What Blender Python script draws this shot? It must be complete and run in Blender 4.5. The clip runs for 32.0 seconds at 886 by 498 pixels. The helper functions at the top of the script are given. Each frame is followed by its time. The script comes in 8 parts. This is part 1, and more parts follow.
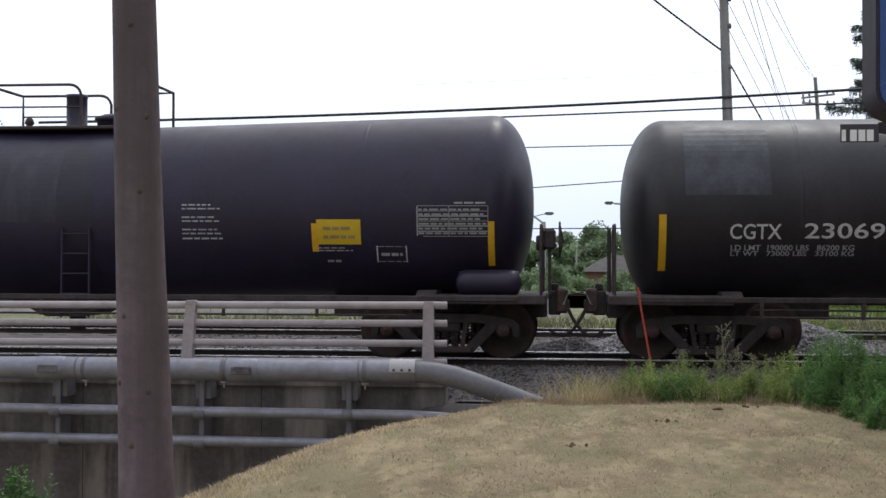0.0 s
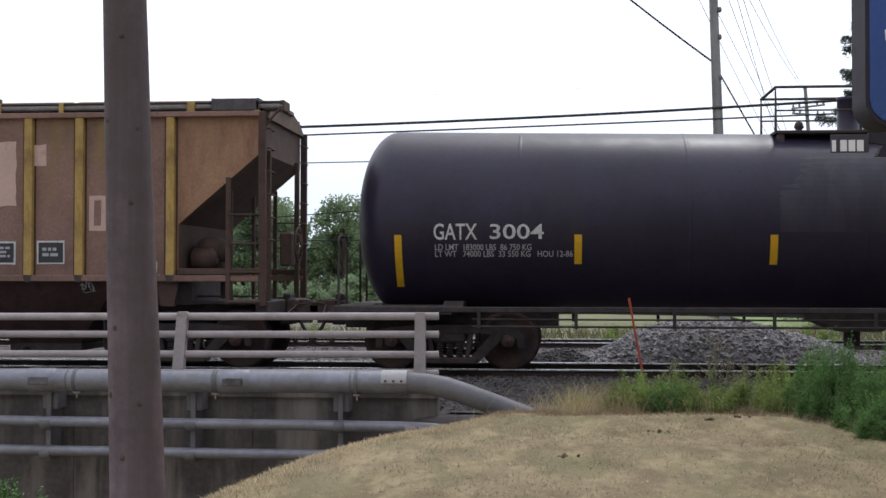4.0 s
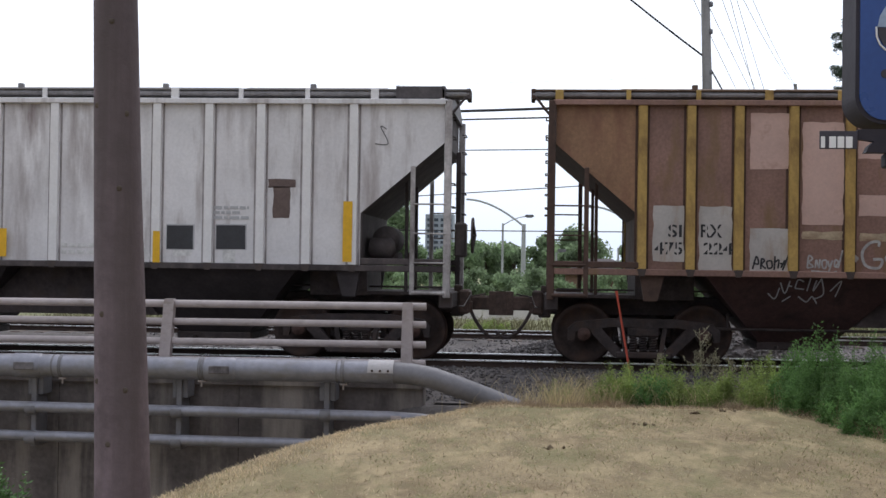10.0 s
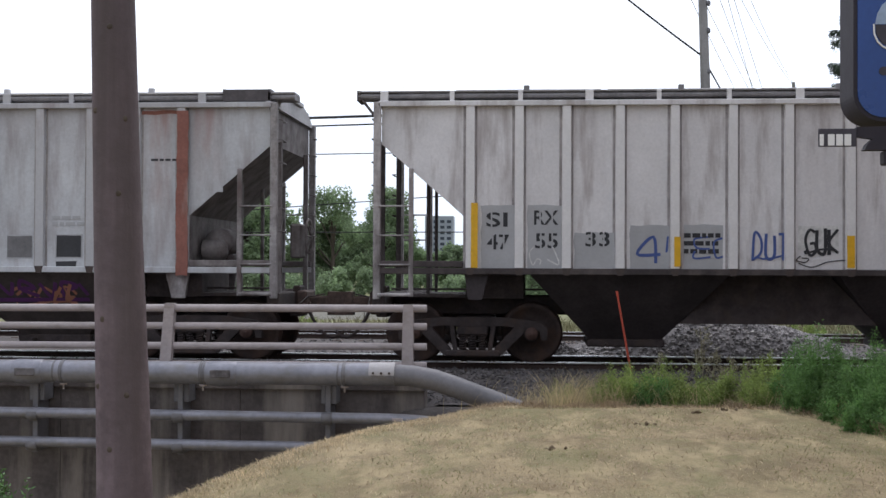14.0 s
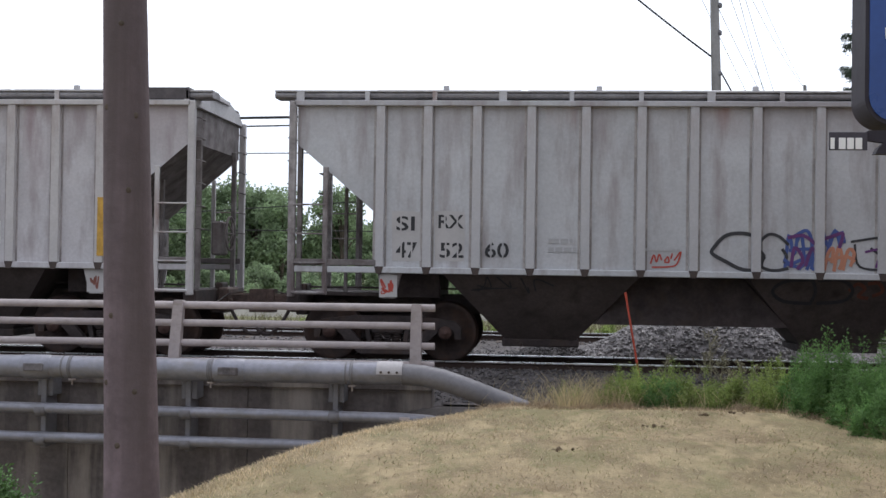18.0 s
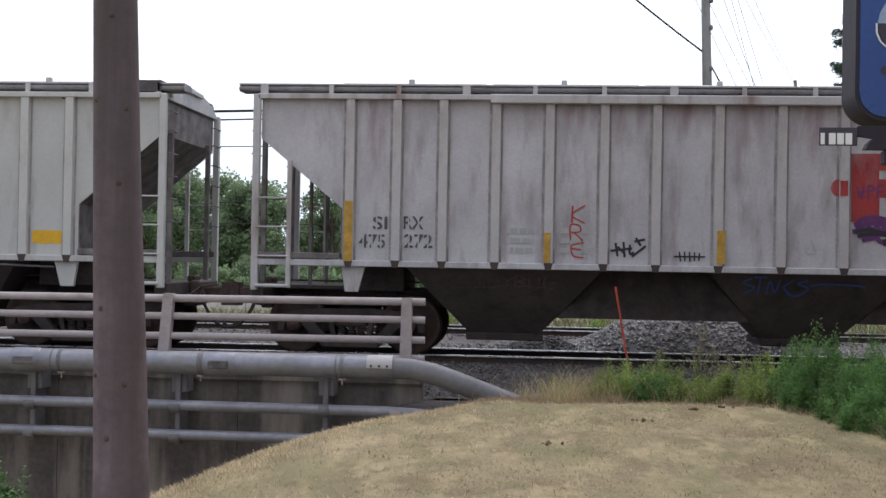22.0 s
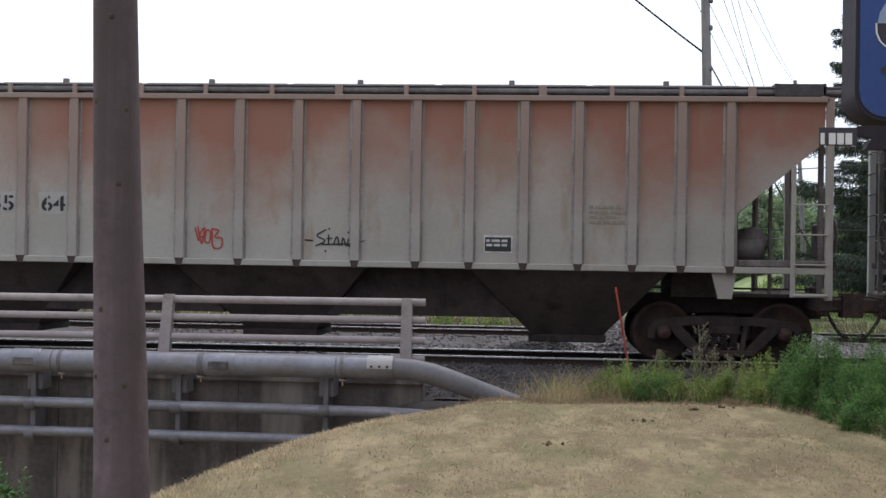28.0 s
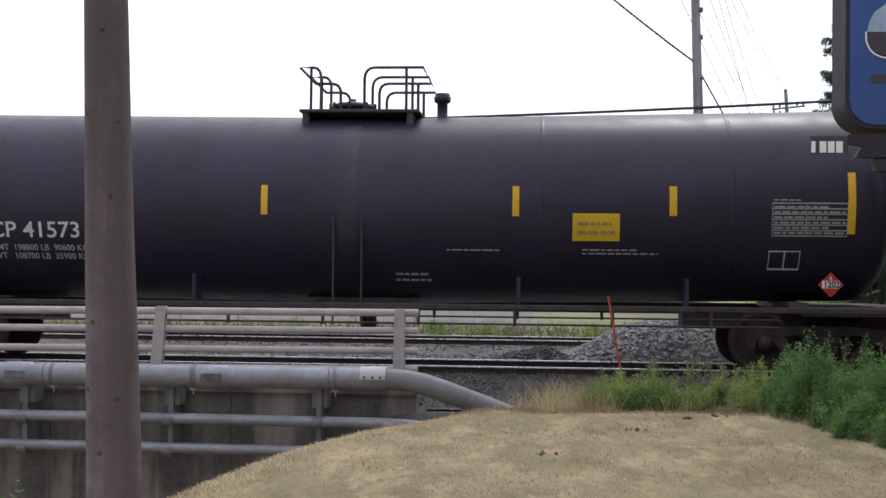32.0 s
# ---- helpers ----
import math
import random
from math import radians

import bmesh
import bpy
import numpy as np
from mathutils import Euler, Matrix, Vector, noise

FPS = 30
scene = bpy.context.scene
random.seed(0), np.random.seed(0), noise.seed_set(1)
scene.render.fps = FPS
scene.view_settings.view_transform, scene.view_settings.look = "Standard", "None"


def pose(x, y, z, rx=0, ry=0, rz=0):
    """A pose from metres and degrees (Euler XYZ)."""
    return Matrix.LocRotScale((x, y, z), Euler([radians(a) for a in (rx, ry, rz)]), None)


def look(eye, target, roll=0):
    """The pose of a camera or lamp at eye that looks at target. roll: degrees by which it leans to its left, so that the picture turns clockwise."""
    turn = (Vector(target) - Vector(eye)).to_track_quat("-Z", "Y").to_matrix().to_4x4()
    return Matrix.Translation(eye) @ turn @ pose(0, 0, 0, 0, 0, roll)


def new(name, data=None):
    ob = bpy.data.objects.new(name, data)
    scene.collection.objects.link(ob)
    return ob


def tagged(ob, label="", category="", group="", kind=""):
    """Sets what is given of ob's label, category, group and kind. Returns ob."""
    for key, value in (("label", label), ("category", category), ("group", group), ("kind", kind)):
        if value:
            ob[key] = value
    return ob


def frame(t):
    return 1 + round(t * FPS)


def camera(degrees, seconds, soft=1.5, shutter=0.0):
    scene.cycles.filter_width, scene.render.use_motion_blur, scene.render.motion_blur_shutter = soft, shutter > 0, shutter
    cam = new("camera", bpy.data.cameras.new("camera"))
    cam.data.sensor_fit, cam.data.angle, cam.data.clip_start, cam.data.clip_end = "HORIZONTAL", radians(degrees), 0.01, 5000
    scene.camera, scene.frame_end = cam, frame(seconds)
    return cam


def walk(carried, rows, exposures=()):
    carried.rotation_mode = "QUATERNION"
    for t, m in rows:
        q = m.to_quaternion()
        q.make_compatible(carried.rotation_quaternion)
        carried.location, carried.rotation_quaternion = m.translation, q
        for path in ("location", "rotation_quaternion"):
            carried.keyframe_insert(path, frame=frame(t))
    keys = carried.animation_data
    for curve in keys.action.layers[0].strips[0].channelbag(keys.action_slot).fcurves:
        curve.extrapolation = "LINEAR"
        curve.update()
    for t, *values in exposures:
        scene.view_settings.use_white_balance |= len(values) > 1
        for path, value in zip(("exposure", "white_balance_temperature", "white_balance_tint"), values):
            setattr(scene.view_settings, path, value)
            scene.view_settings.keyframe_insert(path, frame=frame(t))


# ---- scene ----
SECONDS = 32.0
EYE = Vector((0.0, 0.0, 1.47))          # the phone, above the near rail's top
SIDE, TRACK = 18.65, 20.25              # near face of the cars and centre of their track, along y
CAR_RUN = (55.3334, -149.051, 133.2359, -46.7463, 41.3004, 97.27, 0.0177)

cam = camera(39.0, SECONDS, soft=1.5)
TURNS = [
    (0, 90.671, -0.166, 5.521), (0.5, 90.646, -0.329, 5.517), (1, 90.404, -0.396, 5.286), (1.5, 90.463, -0.214, 5.326),
    (2, 90.708, -0.208, 5.318), (2.5, 90.743, -0.085, 5.453), (4.5, 91.234, -0.177, 4.925), (5, 91.180, -0.549, 4.726),
    (5.5, 90.758, -0.471, 4.669), (6, 90.779, -0.484, 4.707), (6.5, 90.704, -0.494, 4.636), (7, 90.833, -0.582, 4.566),
    (7.5, 91.038, -0.612, 4.596), (8, 90.868, -0.652, 4.588), (8.5, 90.949, -0.571, 4.379), (9, 91.198, -0.532, 4.616),
    (9.5, 91.133, -0.431, 4.461), (10, 90.744, -0.831, 4.592), (10.5, 91.117, -0.645, 4.556), (11, 90.935, -0.707, 4.552),
    (11.5, 91.095, -0.668, 4.326), (12, 91.027, -0.397, 4.331), (12.5, 90.335, -0.349, 4.166), (13, 90.490, -0.531, 4.361),
    (13.5, 90.649, -0.680, 4.589), (14, 90.822, -0.246, 4.594), (14.5, 90.820, 0.023, 4.865), (15, 90.661, -0.457, 5.084),
    (15.5, 90.516, -0.617, 5.048), (17.5, 90.574, -0.676, 5.129), (18, 90.807, -0.832, 4.994), (18.5, 91.279, -0.709, 5.061),
    (19, 90.800, -0.420, 4.744), (19.5, 90.670, -0.635, 4.683), (20, 90.397, -0.694, 4.642), (20.5, 90.770, -0.793, 4.456),
    (21, 90.980, -0.873, 4.537), (21.5, 90.639, -0.872, 4.568), (22, 90.535, -1.001, 4.557), (22.5, 90.433, -1.052, 4.707),
    (23, 90.405, -0.960, 4.929), (23.5, 90.709, -0.914, 4.887), (24, 90.762, -0.630, 4.844), (24.5, 91.050, -0.564, 4.511),
    (26.5, 90.718, -0.935, 4.585), (27, 90.949, -0.930, 4.569), (27.5, 90.766, -1.066, 4.347), (28, 90.556, -0.935, 4.562),
    (28.5, 90.791, -0.953, 4.699), (29, 90.353, -0.985, 4.648), (29.5, 90.612, -0.971, 4.643), (30, 90.795, -0.936, 4.192),
    (30.5, 90.723, -0.999, 4.341), (31, 90.829, -0.803, 4.200), (31.5, 91.137, -0.632, 4.299), (32, 91.032, -0.587, 4.218)]
walk(cam, [(t, pose(*EYE, a, b, c)) for t, a, b, c in TURNS], exposures=(
    (0, -0.13), (1, -0.13), (2, -0.03), (5, -0.05), (6, 0.07), (7, 0.1), (8, 0.2), (9, 0.35), (10, 0.02), (11, -0.05), (12, 0.07), (13, 0.13), (14, 0.1), (15, -0.05), (18, 0.2), (19, 0.07), (20, -0.05), (21, 0.1), (22, 0.15), (23, 0.09), (27, 0.07), (28, -0.01), (30, 0.17), (32, 0.13)))


def run(t):
    """How far the train has gone at t seconds, in metres."""
    s = 0.0
    for c in CAR_RUN:
        s = s * (t / SECONDS) + c
    return s


# ---- light: a bright, thinly overcast summer sky ----
SUN_WAY = Vector((0.15, 0.55, 0.82)).normalized()   # towards the hidden sun, beyond the tracks
world = bpy.data.worlds.new("overcast_sky")
scene.world = world
world.use_nodes = True
wn, wl = world.node_tree.nodes, world.node_tree.links
wn.clear()
w_out, w_bg, w_sky, w_mix = wn.new("ShaderNodeOutputWorld"), wn.new("ShaderNodeBackground"), wn.new("ShaderNodeTexSky"), wn.new("ShaderNodeMix")
w_sky.sky_type, w_sky.sun_disc = "NISHITA", False
w_sky.sun_elevation, w_sky.sun_rotation = radians(55), radians(-15)
w_sky.air_density, w_sky.dust_density = 1.0, 3.0
w_mix.data_type = "RGBA"
w_mix.inputs[0].default_value = 0.86          # share of thin cloud
w_gain = wn.new("ShaderNodeMix")
w_gain.data_type, w_gain.blend_type = "RGBA", "MULTIPLY"
w_gain.inputs[0].default_value = 1.0
w_gain.inputs[7].default_value = (0.11, 0.11, 0.11, 1)
w_noise, w_ramp, w_co = wn.new("ShaderNodeTexNoise"), wn.new("ShaderNodeValToRGB"), wn.new("ShaderNodeTexCoord")
w_noise.inputs["Scale"].default_value, w_noise.inputs["Detail"].default_value = 2.2, 5
w_ramp.color_ramp.elements[0].color, w_ramp.color_ramp.elements[1].color = (0.88, 0.94, 1.07, 1), (0.99, 1.03, 1.14, 1)
w_ramp.color_ramp.elements[0].position, w_ramp.color_ramp.elements[1].position = 0.35, 0.65
wl.new(w_co.outputs["Generated"], w_noise.inputs["Vector"])
wl.new(w_noise.outputs["Fac"], w_ramp.inputs["Fac"])
wl.new(w_sky.outputs["Color"], w_gain.inputs[6])
wl.new(w_gain.outputs[2], w_mix.inputs[6])
w_sep, w_low, w_tone = wn.new("ShaderNodeSeparateXYZ"), wn.new("ShaderNodeValToRGB"), wn.new("ShaderNodeMix")
w_low.color_ramp.elements[0].color, w_low.color_ramp.elements[1].color = (0.77, 0.84, 0.91, 1), (1, 1, 1, 1)      # a hazy, dimmer horizon
w_low.color_ramp.elements[1].position = 0.15
w_tone.data_type, w_tone.blend_type = "RGBA", "MULTIPLY"
w_tone.inputs[0].default_value = 1.0
wl.new(w_co.outputs["Generated"], w_sep.inputs[0])
wl.new(w_sep.outputs["Z"], w_low.inputs["Fac"])
wl.new(w_ramp.outputs["Color"], w_tone.inputs[6])
wl.new(w_low.outputs["Color"], w_tone.inputs[7])
wl.new(w_tone.outputs[2], w_mix.inputs[7])
# the cloud is brightest round the hidden sun, beyond the tracks
w_dot, w_rng = wn.new("ShaderNodeVectorMath"), wn.new("ShaderNodeMapRange")
w_dot.operation = "DOT_PRODUCT"
w_dot.inputs[1].default_value = SUN_WAY
wl.new(w_co.outputs["Generated"], w_dot.inputs[0])
wl.new(w_dot.outputs["Value"], w_rng.inputs["Value"])
w_rng.inputs["From Min"].default_value, w_rng.inputs["From Max"].default_value = -0.5, 0.7
w_rng.inputs["To Min"].default_value, w_rng.inputs["To Max"].default_value = 0.62, 1.38
wl.new(w_rng.outputs["Result"], w_bg.inputs["Strength"])
wl.new(w_mix.outputs[2], w_bg.inputs["Color"])
wl.new(w_bg.outputs["Background"], w_out.inputs["Surface"])

sun_lamp = bpy.data.lights.new("sun", "SUN")
sun_lamp.energy, sun_lamp.angle, sun_lamp.color = 0.75, radians(14), (1.0, 0.985, 0.97)
sun = new("sun", sun_lamp)
sun.matrix_world = look(SUN_WAY * 40, (0, 0, 0))


# ---- mesh helpers ----
class Geo:
    """Collects boxes, prisms, tubes and turned shapes for one mesh."""

    def __init__(self):
        self.v, self.f, self.s = [], [], []

    def add(self, vs, fs, smooth=False):
        n = len(self.v)
        self.v.extend(tuple(p) for p in vs)
        self.f.extend(tuple(n + i for i in q) for q in fs)
        self.s.extend([smooth] * len(fs))
        return self

    def box(self, x0, x1, y0, y1, z0, z1, b=0.0):
        if b <= 0:
            vs = [(x, y, z) for x in (x0, x1) for y in (y0, y1) for z in (z0, z1)]
            return self.add(vs, [(0, 1, 3, 2), (4, 6, 7, 5), (0, 4, 5, 1), (2, 3, 7, 6), (0, 2, 6, 4), (1, 5, 7, 3)])
        lo, hi, vs, idx = (x0, y0, z0), (x1, y1, z1), [], {}
        for sx in (0, 1):
            for sy in (0, 1):
                for sz in (0, 1):
                    for k in range(3):
                        p = []
                        for a, sg in enumerate((sx, sy, sz)):
                            e = hi[a] if sg else lo[a]
                            p.append(e if a == k else e + (-b if sg else b))
                        idx[sx, sy, sz, k] = len(vs)
                        vs.append(p)
        fs = []
        ring = ((0, 0), (1, 0), (1, 1), (0, 1))
        for k in range(3):
            o = [a for a in range(3) if a != k]
            for sg in (0, 1):
                q = []
                for r in ring:
                    key = [0, 0, 0]
                    key[k], key[o[0]], key[o[1]] = sg, r[0], r[1]
                    q.append(idx[(*key, k)])
                fs.append(q if (sg == 1) == (k != 1) else q[::-1])
        for k in range(3):
            o = [a for a in range(3) if a != k]
            for r in ring:
                q = []
                for sg, fc in ((0, o[0]), (1, o[0]), (1, o[1]), (0, o[1])):
                    key = [0, 0, 0]
                    key[k], key[o[0]], key[o[1]] = sg, r[0], r[1]
                    q.append(idx[(*key, fc)])
                fs.append(q)
        for sx in (0, 1):
            for sy in (0, 1):
                for sz in (0, 1):
                    fs.append([idx[sx, sy, sz, k] for k in range(3)])
        return self.add(vs, fs)

    def prism(self, poly, axis, a0, a1):
        def place(u, w, a):
            return {"x": (a, u, w), "y": (u, a, w), "z": (u, w, a)}[axis]
        n = len(poly)
        vs = [place(u, w, a0) for u, w in poly] + [place(u, w, a1) for u, w in poly]
        fs = [tuple(range(n)), tuple(range(2 * n - 1, n - 1, -1))] + [(i, (i + 1) % n, n + (i + 1) % n, n + i) for i in range(n)]
        return self.add(vs, fs)

    def tube(self, pts, r, n=8, cap=True, r1=None):
        pts = [Vector(p) for p in pts]
        rings, side = [], None
        for i, p in enumerate(pts):
            d = (pts[min(i + 1, len(pts) - 1)] - pts[max(i - 1, 0)]).normalized()
            if side is None:
                side = d.cross(Vector((0, 0, 1)) if abs(d.z) < 0.9 else Vector((1, 0, 0))).normalized()
            else:
                side = (side - d * side.dot(d)).normalized()
            up = side.cross(d)
            q = r if r1 is None else r + (r1 - r) * i / (len(pts) - 1)
            rings.append([p + (side * math.cos(k * math.tau / n) + up * math.sin(k * math.tau / n)) * q for k in range(n)])
        vs = [p for ring in rings for p in ring]
        fs = [(i * n + k, i * n + (k + 1) % n, (i + 1) * n + (k + 1) % n, (i + 1) * n + k) for i in range(len(pts) - 1) for k in range(n)]
        self.add(vs, fs, True)
        if cap:
            self.add(rings[0], [tuple(range(n))[::-1]])
            self.add(rings[-1], [tuple(range(n))])
        return self

    def lathe(self, prof, axis="y", c=(0, 0, 0), n=24, smooth=True):
        vs = []
        for r, h in prof:
            for k in range(n):
                a = k * math.tau / n
                u, w = r * math.cos(a), r * math.sin(a)
                p = {"x": (h, u, w), "y": (u, h, w), "z": (u, w, h)}[axis]
                vs.append((p[0] + c[0], p[1] + c[1], p[2] + c[2]))
        fs = [(i * n + k, i * n + (k + 1) % n, (i + 1) * n + (k + 1) % n, (i + 1) * n + k) for i in range(len(prof) - 1) for k in range(n)]
        self.add(vs, fs, smooth)
        m = (len(prof) - 1) * n
        return self.add(vs[:n], [tuple(range(n))]).add(vs[m:], [tuple(range(n))])

    def mesh(self, name):
        me = bpy.data.meshes.new(name)
        me.from_pydata(self.v, [], self.f)
        me.polygons.foreach_set("use_smooth", self.s)
        bm = bmesh.new()
        bm.from_mesh(me)
        bmesh.ops.recalc_face_normals(bm, faces=bm.faces)
        bm.to_mesh(me)
        bm.free()
        me.update()
        return me


def part(name, geo, material, parent=None, label="", at=None):
    """One mesh object, under a thing or a part if a parent is given."""
    me = geo.mesh(name) if isinstance(geo, Geo) else geo
    if not me.materials:
        me.materials.append(material)
    ob = new(name, me)
    ob.parent = parent
    if at is not None:
        ob.matrix_basis = at
    return tagged(ob, label=label)


def thing(name, label, category, group="", kind="", at=None):
    ob = tagged(new(name), label, category, group, kind)
    if at is not None:
        ob.matrix_basis = at
    return ob


def arc(p0, p1, p2, n=6):
    """Points of a rounded corner from p0 to p2 about p1."""
    p0, p1, p2 = Vector(p0), Vector(p1), Vector(p2)
    return [(1 - k / n) ** 2 * p0 + 2 * (1 - k / n) * (k / n) * p1 + (k / n) ** 2 * p2 for k in range(n + 1)]


# ---- materials ----
def leafy(m, share=0.4):
    """Lets light through thin leaves and blades."""
    nd, ln = m.node_tree.nodes, m.node_tree.links
    bsdf, out = nd["Principled BSDF"], nd["Material Output"]
    tr, mx = nd.new("ShaderNodeBsdfTranslucent"), nd.new("ShaderNodeMixShader")
    ln.new(bsdf.inputs["Base Color"].links[0].from_socket, tr.inputs["Color"])
    mx.inputs[0].default_value = share
    ln.new(bsdf.outputs[0], mx.inputs[1])
    ln.new(tr.outputs[0], mx.inputs[2])
    ln.new(mx.outputs[0], out.inputs["Surface"])


def mat(name, col, rough=0.65, metal=0.0, var=0.22, scale=1.6, fine=22.0, bump=0.15, dirt=None, amount=0.0, streak=1.0, band=None, shift=0.0, spread=3.2):
    """Painted, rusted, stony or woody surface: two scales of noise, dirt that may run down, and fine relief."""
    m = bpy.data.materials.new(name)
    m.use_nodes = True
    nt = m.node_tree
    nd, ln = nt.nodes, nt.links
    bsdf = nd["Principled BSDF"]
    co, mp = nd.new("ShaderNodeTexCoord"), nd.new("ShaderNodeMapping")
    mp.inputs["Location"].default_value = (shift, shift * 0.7, shift * 0.3)
    ln.new(co.outputs["Object"], mp.inputs["Vector"])

    def noise_node(sc, det, vec):
        n = nd.new("ShaderNodeTexNoise")
        n.inputs["Scale"].default_value, n.inputs["Detail"].default_value, n.inputs["Roughness"].default_value = sc, det, 0.6
        ln.new(vec, n.inputs["Vector"])
        return n.outputs["Fac"]

    def ramp(fac, a, b, c0=(0, 0, 0, 1), c1=(1, 1, 1, 1)):
        r = nd.new("ShaderNodeValToRGB")
        r.color_ramp.elements[0].position, r.color_ramp.elements[1].position = a, b
        r.color_ramp.elements[0].color, r.color_ramp.elements[1].color = c0, c1
        ln.new(fac, r.inputs["Fac"])
        return r.outputs["Color"]

    def mix(fac, a, b, kind="MIX"):
        x = nd.new("ShaderNodeMix")
        x.data_type, x.blend_type = "RGBA", kind
        for sock, val in ((x.inputs[0], fac), (x.inputs[6], a), (x.inputs[7], b)):
            if isinstance(val, (int, float)):
                sock.default_value = val
            elif isinstance(val, tuple):
                sock.default_value = (*val[:3], 1)
            else:
                ln.new(val, sock)
        return x.outputs[2]

    big = ramp(noise_node(scale, 6, mp.outputs["Vector"]), 0.3, 0.7, (1 - var,) * 3 + (1,), (1 + var,) * 3 + (1,))
    small = ramp(noise_node(fine, 4, mp.outputs["Vector"]), 0.3, 0.7, (1 - var * 0.5,) * 3 + (1,), (1 + var * 0.5,) * 3 + (1,))
    c = mix(1.0, mix(1.0, tuple(col), big, "MULTIPLY"), small, "MULTIPLY")
    if band:
        z0, z1, bcol, most, *span = band
        sep = nd.new("ShaderNodeSeparateXYZ")
        ln.new(co.outputs["Object"], sep.inputs[0])
        wob = nd.new("ShaderNodeMath")
        wob.operation = "MULTIPLY_ADD"
        ln.new(noise_node(0.55, 5, mp.outputs["Vector"]), wob.inputs[0])
        wob.inputs[1].default_value = 2.8
        ln.new(sep.outputs["Z"], wob.inputs[2])
        rng = nd.new("ShaderNodeMapRange")
        rng.inputs["From Min"].default_value, rng.inputs["From Max"].default_value = z0 + 1.4, z1 + 1.4
        rng.inputs["To Max"].default_value = most
        ln.new(wob.outputs[0], rng.inputs["Value"])
        fac = rng.outputs["Result"]
        if span:
            fade, mul = nd.new("ShaderNodeMapRange"), nd.new("ShaderNodeMath")
            fade.inputs["From Min"].default_value, fade.inputs["From Max"].default_value = span
            fade.inputs["To Min"].default_value = 0.12
            mul.operation = "MULTIPLY"
            ln.new(sep.outputs["X"], fade.inputs["Value"])
            ln.new(fade.outputs["Result"], mul.inputs[0])
            ln.new(fac, mul.inputs[1])
            fac = mul.outputs[0]
        c = mix(fac, c, tuple(bcol))
    if dirt:
        st = nd.new("ShaderNodeMapping")
        st.inputs["Scale"].default_value = (1, 1, 1 / streak)
        ln.new(mp.outputs["Vector"], st.inputs["Vector"])
        f = ramp(noise_node(spread, 7, st.outputs["Vector"]), 0.62 - amount * 0.35, 0.82 - amount * 0.2)
        c = mix(f, c, tuple(dirt))
    ln.new(c, bsdf.inputs["Base Color"])
    rg = nd.new("ShaderNodeMapRange")
    rg.inputs["To Min"].default_value, rg.inputs["To Max"].default_value = max(0.05, rough - 0.14), min(1, rough + 0.14)
    ln.new(noise_node(scale * 3, 4, mp.outputs["Vector"]), rg.inputs["Value"])
    ln.new(rg.outputs["Result"], bsdf.inputs["Roughness"])
    bsdf.inputs["Metallic"].default_value = metal
    if bump:
        bp = nd.new("ShaderNodeBump")
        bp.inputs["Strength"].default_value, bp.inputs["Distance"].default_value = bump, 0.02
        ln.new(noise_node(fine * 1.7, 5, mp.outputs["Vector"]), bp.inputs["Height"])
        ln.new(bp.outputs["Normal"], bsdf.inputs["Normal"])
    return m


def lawn_mat(name):
    """Dry mown grass: tan with soft brown, olive and straw patches."""
    m = mat(name, (0.355, 0.272, 0.148), 0.97, var=0.2, scale=1.3, fine=45, bump=0.9)
    nd, ln = m.node_tree.nodes, m.node_tree.links
    bsdf = nd["Principled BSDF"]
    col = bsdf.inputs["Base Color"].links[0].from_socket
    co = nd.new("ShaderNodeTexCoord")
    for sc, stretch, lo, hi, tint, most in ((60.0, (1, 0.5, 1), 0.46, 0.6, (0.13, 0.1, 0.055), 0.6), (25.0, (1, 0.5, 1), 0.46, 0.6, (0.37, 0.285, 0.18), 0.5), (0.55, (1, 0.7, 1), 0.45, 0.62, (0.215, 0.2, 0.09), 0.7),
                                            (1.7, (1, 0.45, 1), 0.48, 0.62, (0.185, 0.132, 0.066), 0.65), (2.7, (1, 0.4, 1), 0.5, 0.64, (0.46, 0.355, 0.205), 0.75), (4.0, (1, 0.4, 1), 0.52, 0.66, (0.18, 0.172, 0.07), 0.6), (8.0, (1, 0.4, 1), 0.52, 0.66, (0.18, 0.13, 0.075), 0.5)):
        mp, nz, rp, mx = nd.new("ShaderNodeMapping"), nd.new("ShaderNodeTexNoise"), nd.new("ShaderNodeMapRange"), nd.new("ShaderNodeMix")
        mp.inputs["Scale"].default_value, mp.inputs["Location"].default_value = stretch, (sc * 3, sc, 0)
        nz.inputs["Scale"].default_value, nz.inputs["Detail"].default_value, nz.inputs["Roughness"].default_value = sc, 7, 0.62
        rp.inputs["From Min"].default_value, rp.inputs["From Max"].default_value, rp.inputs["To Max"].default_value = lo, hi, most
        mx.data_type = "RGBA"
        mx.inputs[7].default_value = (*tint, 1)
        ln.new(co.outputs["Object"], mp.inputs["Vector"])
        ln.new(mp.outputs["Vector"], nz.inputs["Vector"])
        ln.new(nz.outputs["Fac"], rp.inputs["Value"])
        ln.new(rp.outputs["Result"], mx.inputs[0])
        ln.new(col, mx.inputs[6])
        col = mx.outputs[2]
    ln.new(col, bsdf.inputs["Base Color"])
    return m


